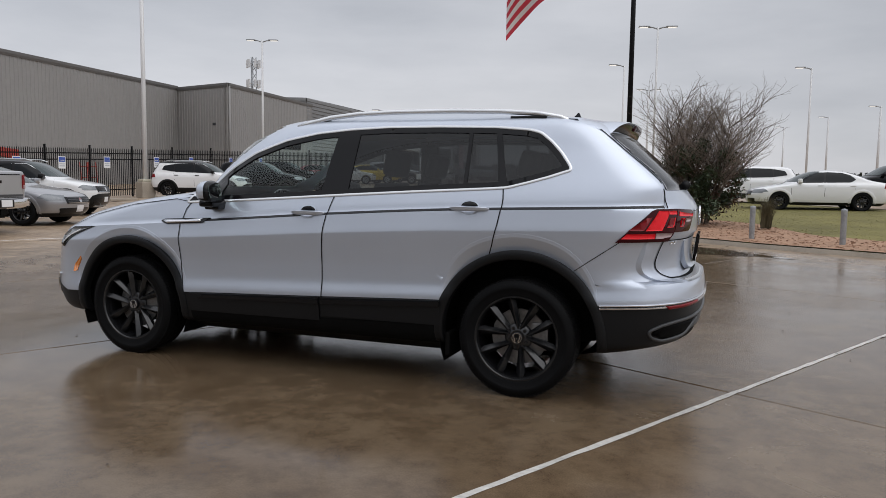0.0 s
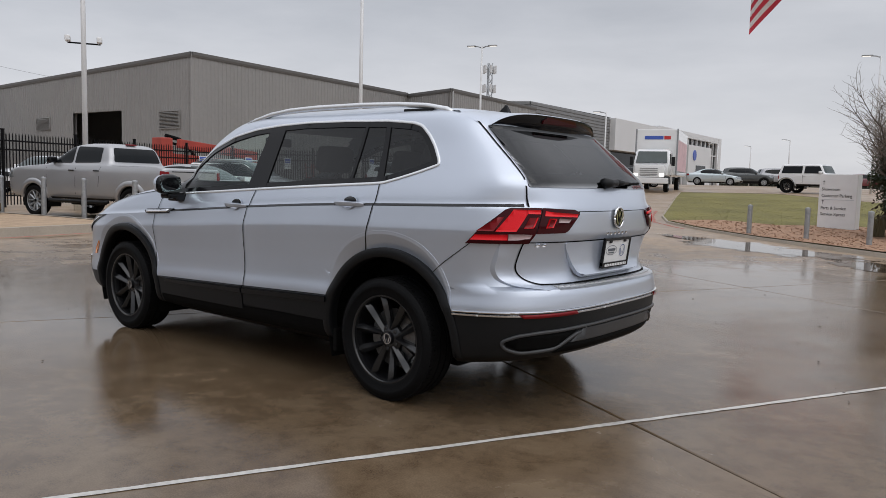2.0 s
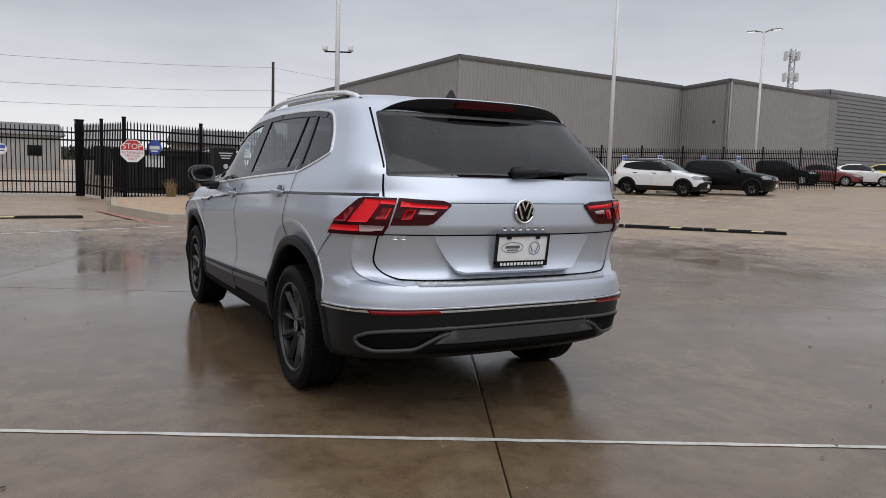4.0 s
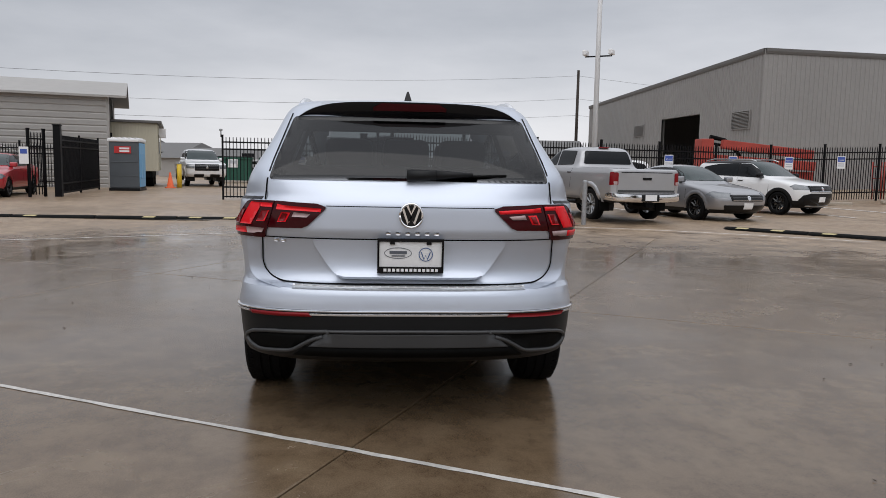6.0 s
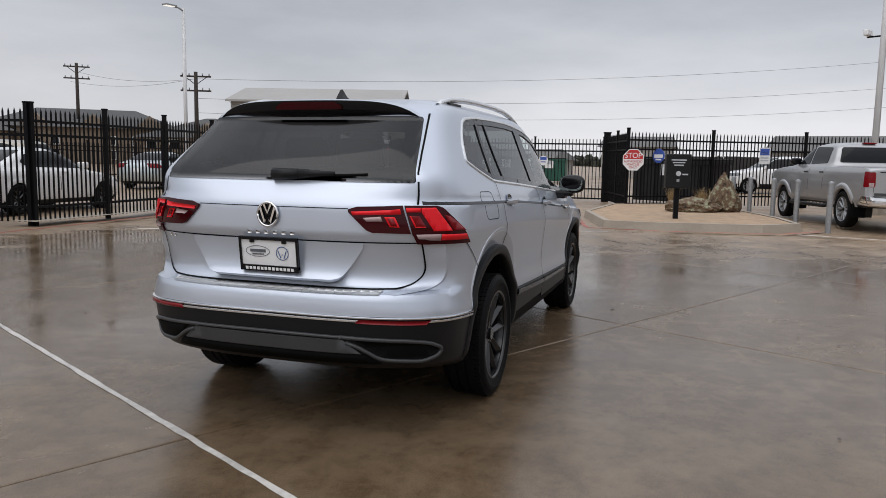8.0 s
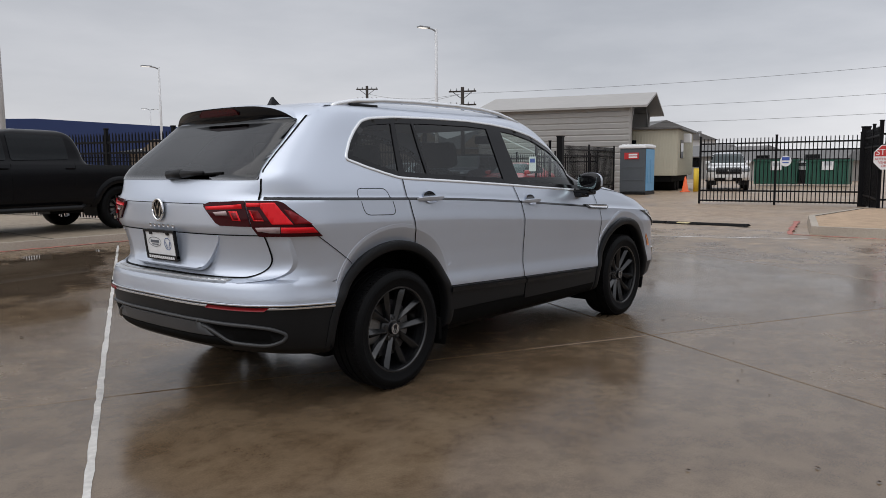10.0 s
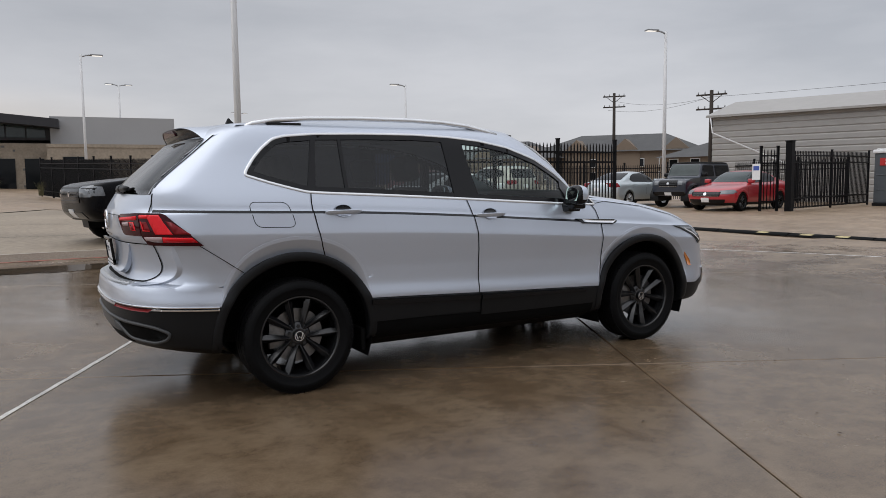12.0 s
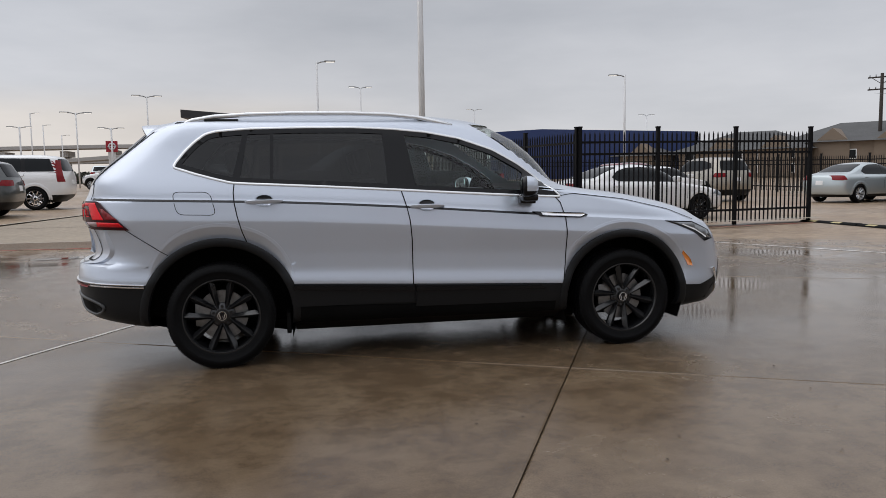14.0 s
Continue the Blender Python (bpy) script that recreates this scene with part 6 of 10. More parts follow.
        for k, (u, v) in enumerate(path):
            e = k / (len(path) - 1) * 2 - 1
            zb = (0.47 + 0.05 * abs(e)) * sz
            ribs.append([bm.verts.new((u + a, v * b, z)) for a, b, z in ((0.05, 0.97, zb), (0.0, 1.0, zb + 0.03), (-0.012, 1.0, zb + 0.10), (0.0, 1.0, zb + 0.185), (0.05, 0.96, zb + 0.20), (0.12, 0.93, zb + 0.19))])
        for A, B in zip(ribs, ribs[1:]):
            for k in range(5):
                bm.faces.new((A[k], B[k], B[k + 1], A[k + 1]))
        bmesh.ops.recalc_face_normals(bm, faces=bm.faces)
        part("rear_bumper", bm, CHROME if paint is not PAINT_BLACK else PLASTIC, car, "chrome rear step bumper" if paint is not PAINT_BLACK else "", True, 50)
        bm = bmesh.new()
        box(bm, x - 0.195, x - 0.10, -0.24, 0.24, 0.50 * sz, 0.66 * sz, 0.02)
        part("bumper_step", bm, PLASTIC, car)
        bm = bmesh.new()
        box(bm, x - 0.212, x - 0.197, -0.155, 0.155, 0.52 * sz, 0.66 * sz, 0.004)
        part("licence_plate", bm, WHITE, car)
        bm = bmesh.new()
        box(bm, x - 0.10, x + 0.5, -0.05, 0.05, 0.38 * sz, 0.46 * sz, 0.01)
        box(bm, x - 0.14, x - 0.06, -0.10, 0.10, 0.36 * sz, 0.47 * sz, 0.01)
        part("tow_hitch", bm, RUBBER, car)
        piece("tailgate_foot", PLASTIC_GREY, [[(0.78 * sy, 0.715 * sz), (-0.78 * sy, 0.715 * sz), (-0.78 * sy, 0.765 * sz), (0.78 * sy, 0.765 * sz)]], "rear", 0.006)
        piece("third_lens", GLASS_CAR, [[(0.70 * sy, 1.17 * sz), (-0.70 * sy, 1.17 * sz), (-0.70 * sy, 1.19 * sz), (0.70 * sy, 1.19 * sz)]], "rear", 0.004)
    for side, q in (("left", 1), ("right", -1)):
        for i, pane in enumerate(P["panes"]):
            piece("side_window", G, [rounded(SX(pane), 0.04, 3)], side)
        piece("headlight", HEADLIGHT, [rounded(S(P["head"], q), 0.03, 2)], "front", 0.008)
        piece("headlight_side", HEADLIGHT, [rounded(SX(P["side_head"]), 0.02, 2)], side, 0.008)
        piece("tail_light", LAMP_RED, [rounded(S(P["tail"], q), 0.03, 2)], "rear", 0.014, 0.03, 0.035)
        if P.get("bed"):
            piece("reverse_light", LAMP_CLEAR, [S([(0.880, 0.885), (0.800, 0.885), (0.800, 0.965), (0.880, 0.965)], q)], "rear", 0.018, 0.03, 0.035)
            b = bmesh.new()
            box(b, -0.51 * P["wb"] * sx - r * 1.32, -0.51 * P["wb"] * sx - r * 1.26, min(q * 0.66, q * 0.93) * sy, max(q * 0.66, q * 0.93) * sy, 0.24 * sz, 0.62 * sz, 0.01)
            part("mud_flap", b, RUBBER, car)
            b = bmesh.new()
            tube(b, [(1.05 * sx, q * 0.90 * sy, 0.44 * sz), (0.95 * sx, q * 0.96 * sy, 0.42 * sz), (-0.85 * sx, q * 0.96 * sy, 0.42 * sz), (-0.95 * sx, q * 0.90 * sy, 0.44 * sz)], 0.045, 8)
            part("side_step", b, PLASTIC, car, smooth=True)
        elif len(P["panes"]) > 1 and not sq:
            for A, B in zip(P["panes"], P["panes"][1:]):
                piece("door_pillar", GLOSS_BLACK, [SX([A[1], A[2], B[-1], B[0]])], side, 0.006)
        piece("tail_light_side", LAMP_RED, [rounded(SX(P["side_tail"]), 0.02, 2)], side, 0.014, 0.03, 0.05)
        dx, df, dr = (v * sx for v in P["door"])
        hz = P["handle"] * sz
        for line in ([(dx, hz + 0.08), (dx + 0.02, 0.5 * sz)], [(df, hz + 0.06), (df - 0.02, 0.5 * sz)], [(dr, hz + 0.10), (dr + 0.06, 0.78 * sz)]):
            b = bmesh.new()
            skin.lay(b, ribbon(line, 0.012), side, 0.002, 0.0, 0.2, skirt=False)
            part("door_gap", b, RUBBER, car)
        for hx in (dx + 0.14, dr + 0.12):
            c = skin.place(side, hx, hz)[0]
            b = bmesh.new()
            box(b, hx - 0.09, hx + 0.09, c.y + q * 0.012 - 0.014, c.y + q * 0.012 + 0.014, hz - 0.014, hz + 0.014, 0.008)
            part("door_handle", b, trim or (GLOSS_BLACK if roof else paint), car)
        mx, mz = (P["panes"][0][0][0] - 0.12) * sx, P["panes"][0][0][1] * sz + 0.07
        c = skin.place(side, mx, mz - 0.05)[0]
        b = bmesh.new()
        box(b, mx - 0.05, mx + 0.09, min(c.y - q * 0.02, c.y + q * 0.20), max(c.y - q * 0.02, c.y + q * 0.20), mz - 0.07, mz + 0.08, 0.035)
        part("side_mirror", b, trim or (paint if not roof else GLOSS_BLACK), car, smooth=True, sharp=60)
        for k in xs:  # rolled arch edge
            b = bmesh.new()
            prof = ((1.07, -0.05), (1.07, 0.006), (1.10, 0.012), (1.30, 0.010), (1.36, 0.002), (1.37, -0.04))
            if P.get("bed"):
                prof = ((1.12, -0.05), (1.12, 0.018), (1.16, 0.032), (1.36, 0.026), (1.44, 0.004), (1.45, -0.04))
            grid = []
            for j in range(29):
                a = -0.12 + (math.pi + 0.24) * j / 28
                line = []
                for f, o in prof:
                    u, v = k + r * f * math.cos(a), r + r * f * math.sin(a)
                    p = skin.place(side, u, max(v, z0 + 0.02))[0]
                    line.append(b.verts.new((u, p.y + q * o, max(v, z0))))
                grid.append(line)
            for A, B in zip(grid, grid[1:]):
                for j in range(len(prof) - 1):
                    f = (A[j], A[j + 1], B[j + 1], B[j])
                    b.faces.new(f if q < 0 else f[::-1])
            part("arch_edge", b, PLASTIC if P is SUV else paint, car, smooth=True, sharp=50)
        for k in xs:
            wheel(car, (k, q * (wide(r * 1.6) - 0.115), r), q, r, 0.225, r * 0.66, rim, spokes, False, tyre, twin=spokes == 5)
    for f in extras:
        f(car, skin)
    return car


def paint(name, color, metal=0.0, rough=0.32):
    return material(name + "_car_paint", color, rough, metal, 0.03, 2, 500, coat=1.0)


PAINT_WHITE, PAINT_GREY, PAINT_RED_CAR = paint("white", (0.76, 0.76, 0.76)), paint("grey", (0.31, 0.31, 0.325), 0.55), paint("red", (0.42, 0.012, 0.022))
PAINT_BLACK, PAINT_SILVER2, PAINT_NAVY = material("black_car_paint", (0.004, 0.004, 0.005), 0.2, vary=0.05, spec=0.16), paint("pale_silver", (0.50, 0.56, 0.58), 0.5), paint("navy", (0.012, 0.018, 0.032))
PAINT_TAN, PAINT_YELLOW, PAINT_MAROON = paint("tan", (0.34, 0.31, 0.26), 0.4), paint("yellow", (0.72, 0.50, 0.02)), paint("maroon", (0.16, 0.02, 0.03))
PAINT_PALE_GREY = paint("pale_grey", (0.40, 0.40, 0.41), 0.5)
PAINT_DKGREY = paint("dark_grey", (0.045, 0.05, 0.05), 0.3)


def place_by(x, y, yaw, P, s=1.0, axle=0.0):
    """A pose whose axle (1 front, -1 rear, 0 middle) stands at that place."""
    k = axle * P["wb"] / 2 * s
    a = radians(yaw)
    x, y = x - k * math.cos(a), y - k * math.sin(a)
    return on_ground(x, y, yaw)


def taco_extra(car, skin):
    bm = bmesh.new()
    box(bm, -0.76, -0.68, -0.14, 0.14, 1.795, 1.825, 0.008)
    part("third_brake_light", bm, LAMP_RED, car)


def rails_extra(car, skin):
    for q in (1, -1):
        bm = bmesh.new()
        tube(bm, [(0.3, q * 0.56, 1.60), (0.1, q * 0.56, 1.66), (-1.3, q * 0.56, 1.67), (-1.6, q * 0.56, 1.61)], 0.018, 6)
        part("roof_rail", bm, ALU, car)


def fascia_extra(car, skin):
    """The black lower front of the white SUVs, with its bright blade."""
    bm = bmesh.new()
    skin.lay(bm, [[(0.60, 0.29), (-0.60, 0.29), (-0.80, 0.46), (-0.72, 0.60), (-0.50, 0.66), (0.50, 0.66), (0.72, 0.60), (0.80, 0.46)]], "front", 0.007, 0.02, 0.06)
    part("front_fascia", bm, PLASTIC, car, "black plastic lower fascia", True, 40)
    bm = bmesh.new()
    skin.lay(bm, ribbon([(0.55, 0.30), (0.30, 0.285), (-0.30, 0.285), (-0.55, 0.30)], 0.03), "front", 0.02, 0.02, 0.06)
    part("bumper_blade", bm, ALU, car)


def build_vehicles():
    vehicle(TALL_PICKUP, place_by(12.46, -5.84, 14, PICKUP, 1.02, -1.02) @ pose(0, 0, 0.03), PAINT_PALE_GREY, "grey metallic double-cab pickup truck parked in a bay", "pickup truck", extras=[taco_extra], rim=GALV, name="pickup_truck", lower=PLASTIC, s=(1.02, 1, 1), trim=GLOSS_BLACK)
    vehicle(SEDAN, place_by(13.35, -8.85, 199, SEDAN, 1, 1), PAINT_GREY, "grey metallic sedan with black wheels backed into a bay", rim=RIM_DARK, name="sedan")
    vehicle(SUV, place_by(16.1, -12.5, 207, SUV, 1, 1), PAINT_WHITE, "white SUV with black roof and black wheels in a bay", rim=RIM_DARK, roof=GLOSS_BLACK, name="suv", extras=[rails_extra, fascia_extra])
    vehicle(SUV, place_by(20.2, -23.6, 203, SUV, 1, 0), PAINT_WHITE, "white SUV with black roof and wheels beside the fence", rim=RIM_DARK, roof=GLOSS_BLACK, name="suv", extras=[rails_extra, fascia_extra])
    vehicle(SUV, place_by(19.2, -26.9, 203, SUV, 1, 0), PAINT_BLACK, "black SUV parked beside a white one", rim=RIM_DARK, name="suv")
    vehicle(SEDAN, place_by(18.9, 13.0, 189, SEDAN, 1, 1), PAINT_RED_CAR, "bright red compact coupe with black wheels", rim=RIM_DARK, name="coupe", s=(0.97, 1, 0.98))
    vehicle(JEEP, place_by(19.9, 15.9, 190, JEEP, 1, 1), PAINT_NAVY, "dark navy off-road jeep with a black soft top", rim=ALU, roof=RUBBER, name="off_road_car", category="off-roader")
    vehicle(SEDAN, place_by(18.7, 18.3, 12, SEDAN, 1, -1), PAINT_SILVER2, "pale silver-blue sedan seen from behind", rim=ALU, name="sedan")
    vehicle(SEDAN, place_by(7.95, 12.6, 6, SEDAN, 1, 0), PAINT_WHITE, "white sedan with black wheels behind the black fence", rim=RIM_DARK, name="sedan")
    vehicle(SUV, place_by(16.0, 23.0, 95, SUV, 1, 0), PAINT_TAN, "tan boxy SUV behind the fence", rim=ALU, name="suv", s=(1, 1, 1.08))
    vehicle(SUV, place_by(15.2, 27.5, 10, SUV, 1, 0), PAINT_MAROON, "maroon SUV behind the fence", rim=ALU, name="suv")
    vehicle(SEDAN, place_by(13.6, 22.0, 15, SEDAN, 1, 0), PAINT_WHITE, "white car behind the fence", rim=RIM_DARK, name="sedan")
    vehicle(CREW_PICKUP, place_by(0.72, 11.18, 191, PICKUP, 1, 0) @ pose(0, 0, 0.105), PAINT_BLACK, "glossy black crew-cab pickup truck on a kerbed pad", "pickup truck", name="pickup_truck", rim=GLOSS_BLACK, s=(1.11, 1.08, 1.07), tyre=TYRE)
    vehicle(BIG_SUV, place_by(-11.3, 22.85, 182, SUV, 1, 0), PAINT_WHITE, "large white SUV with chrome wheels and tall red lamps", rim=CHROME, name="suv", s=(1.15, 1.1, 1.17))
    vehicle(SUV, place_by(-10.9, 17.5, 184, SUV, 1, 0), PAINT_DKGREY, "dark grey SUV with bright alloy wheels on the lot", rim=ALU, name="suv")
    vehicle(PICKUP, place_by(33.5, 9.4, 201, PICKUP, 1, 1), PAINT_WHITE, "white pickup truck facing the gate", "pickup truck", name="pickup_truck", rim=ALU, s=(1.05, 1.05, 1.08))
    # lot beyond the grass
    vehicle(SEDAN, place_by(-5.6, -25.2, 8, SEDAN, 1, 0), PAINT_WHITE, "white sedan half wrapped in plastic film", rim=RIM_DARK, name="sedan")
    vehicle(SUV, place_by(-3.2, -29.0, 12, SUV, 1, 0), PAINT_WHITE, "white crossover in the far row", rim=ALU, name="suv", s=(1, 1, 0.95))
    vehicle(SUV, place_by(-9.5, -33.0, 10, SUV, 1, 0), PAINT_BLACK, "black SUV in the far row", rim=ALU, name="suv")
    vehicle(SUV, place_by(-11.2, -27.0, 8, SUV, 1, 0), PAINT_SILVER2, "silver crossover in the far row", rim=ALU, name="suv")
    vehicle(JEEP, place_by(6.9, -46.0, 170, JEEP, 1, 0), PAINT_WHITE, "white off-road car with a black spare on its back", rim=RIM_DARK, name="off_road_car", category="off-roader", s=(1.15, 1.1, 1.0))
    row = [(27.6, -42.5, PAINT_BLACK, SUV), (25.6, -43.8, PAINT_MAROON, SEDAN), (23.9, -44.9, PAINT_WHITE, SEDAN), (22.4, -45.9, PAINT_YELLOW, SEDAN), (21.1, -47.2, PAINT_GREY, SUV), (20.4, -49.8, PAINT_BLACK, SEDAN),
           (18.6, -62.0, PAINT_SILVER2, SEDAN), (16.6, -64.5, PAINT_DKGREY, SUV), (14.2, -66.5, PAINT_GREY, SUV), (12.0, -72.0, PAINT_WHITE, SUV), (9.4, -76.0, PAINT_MAROON, SEDAN), (7.0, -80.0, PAINT_WHITE, SEDAN), (4.5, -82.0, PAINT_BLACK, SUV)]
    names = {PAINT_BLACK: "black", PAINT_MAROON: "maroon", PAINT_WHITE: "white", PAINT_YELLOW: "bright yellow", PAINT_GREY: "grey", PAINT_SILVER2: "silver", PAINT_DKGREY: "dark grey"}
    for i, (x, y, p, P) in enumerate(row):
        vehicle(P, place_by(x, y, 195 + 6 * (i % 3), P, 1, 0), p, names[p] + (" SUV" if P is SUV else " sedan") + " in the row by the grey building", rim=ALU, name="suv" if P is SUV else "sedan", group="far parked row")
    far = [(-12.6, 47, PAINT_WHITE, SUV, 160), (-9.5, 49, PAINT_DKGREY, SUV, 170), (-16.5, 44, PAINT_BLACK, SEDAN, 150), (-20, 50, PAINT_MAROON, SUV, 160), (-24, 53, PAINT_WHITE, SEDAN, 150), (-14, 58, PAINT_GREY, SUV, 100), (-18, 66, PAINT_SILVER2, SUV, 100), (-6.5, 52, PAINT_WHITE, SUV, 262)]
    for x, y, p, P, yaw in far:
        vehicle(P, place_by(x, y, yaw, P, 1, 0), p, names[p] + (" SUV" if P is SUV else " sedan") + " far across the lot", rim=ALU, name="suv" if P is SUV else "sedan", group="far lot cars")


build_vehicles()


# ---------------------------------------------------------------- lot: bumps, kerbs, markings, puddles
MULCH = material("bark_mulch", (0.36, 0.215, 0.135), 0.9, vary=0.4, scale=6, fine=45, bump=1.0)
GRASS = material("winter_grass", (0.165, 0.145, 0.042), 0.9, vary=0.5, scale=0.5, fine=25, bump=0.8)
GRASS_BLADE = material("grass_blades", (0.215, 0.195, 0.055), 0.8, vary=0.5, scale=0.6, fine=8)
SAND = material("sandy_gravel", (0.42, 0.30, 0.20), 0.9, vary=0.3, scale=4, fine=60, bump=0.8)


def standing_water():
    """Still rain water that thins out to nothing at its ragged rim."""
    m = material("puddle_water", (0.085, 0.062, 0.042), 0.03, vary=0.2, scale=3, fine=9, spec=0.5)
    n, l = m.node_tree.nodes, m.node_tree.links
    at, no, co = n.new("ShaderNodeAttribute"), n.new("ShaderNodeTexNoise"), n.new("ShaderNodeTexCoord")
    at.attribute_name = "depth"
    no.inputs["Scale"].default_value, no.inputs["Detail"].default_value = 2.2, 7
    l.new(co.outputs["Object"], no.inputs["Vector"])
    add, rg = n.new("ShaderNodeMath"), n.new("ShaderNodeMapRange")
    l.new(at.outputs["Fac"], add.inputs[0])
    l.new(no.outputs["Fac"], add.inputs[1])
    rg.inputs["From Min"].default_value, rg.inputs["From Max"].default_value = 0.78, 1.02
    l.new(add.outputs[0], rg.inputs["Value"])
    tr, mx = n.new("ShaderNodeBsdfTransparent"), n.new("ShaderNodeMixShader")
    l.new(rg.outputs[0], mx.inputs[0])
    l.new(tr.outputs[0], mx.inputs[1])
    l.new(n["Principled BSDF"].outputs[0], mx.inputs[2])
    l.new(mx.outputs[0], n["Material Output"].inputs["Surface"])
    return m


WATER = standing_water()


def puddle(cx, cy, rx, ry, yaw, seed, label="shallow rain puddle on the concrete"):
    rng = random.Random(seed)
    bm = bmesh.new()
    n = 64
    ph = [rng.uniform(0, 6.28) for _ in range(6)]
    depth = bm.verts.layers.float.new("depth")
    rings = []
    for f, d in ((1.0, 0.0), (0.75, 0.35), (0.45, 0.7), (0.15, 0.8)):
        ring = []
        for i in range(n):
            a = 2 * math.pi * i / n
            k = 1 + 0.18 * math.sin(2 * a + ph[0]) + 0.14 * math.sin(3 * a + ph[1]) + 0.10 * math.sin(5 * a + ph[2]) + 0.06 * math.sin(9 * a + ph[3]) + 0.04 * math.sin(14 * a + ph[4])
            p = Matrix.Rotation(radians(yaw), 2) @ Vector((rx * k * f * math.cos(a), ry * k * f * math.sin(a)))
            x, y = cx + p.x, cy + p.y
            v = bm.verts.new((x, y, ground_height(x, y) + 0.005))
            v[depth] = d
            ring.append(v)
        rings.append(ring)
    for A, B in zip(rings, rings[1:]):
        for i in range(n):
            bm.faces.new((A[i], A[(i + 1) % n], B[(i + 1) % n], B[i]))
    bm.faces.new(rings[-1])
    tagged(part("puddle", bm, WATER), label, "puddle", kind="structure")


def speed_bump(p, q, label):
    """A rubber speed bump: black moulded lengths, some with yellow bars."""
    p, q = Vector(p), Vector(q)
    n = max(1, round((q - p).length / 1.8))
    d = (q - p) / n
    yaw = math.degrees(math.atan2(d.y, d.x))
    root = thing("speed_bump", None, label, "speed bump", "speed bumps")
    for i in range(n):
        c = p + d * (i + 0.5)
        L = d.length / 2 - 0.012
        bm = bmesh.new()
        prof = [(-0.15, 0), (-0.13, 0.022), (-0.06, 0.050), (0.06, 0.050), (0.13, 0.022), (0.15, 0)]
        A = [[bm.verts.new((s * L * (1 if abs(y) > 0.1 else 0.985), y, z)) for y, z in prof] for s in (-1, 1)]
        for j in range(5):
            bm.faces.new((A[0][j], A[1][j], A[1][j + 1], A[0][j + 1]))
        bm.faces.new(A[0])
        bm.faces.new(A[1][::-1])
        bmesh.ops.recalc_face_normals(bm, faces=bm.faces)
        ob = part("bump_length", bm, RUBBER, root)
        ob.matrix_local = pose(c.x, c.y, ground_height(c.x, c.y) - 0.004, 0, 0, yaw)
        for k in (-0.55, 0.2):
            if (i + (k > 0)) % 3 == 2:
                continue
            bm = bmesh.new()
            vs = [bm.verts.new((k + x + y * 0.6, y, z + 0.003)) for x, y, z in ((0, -0.125, 0.024), (0.26, -0.125, 0.024), (0.26, -0.062, 0.050), (0, -0.062, 0.050))]
            bm.faces.new(vs)
            part("yellow_bar", bm, LINE_YELLOW, ob)


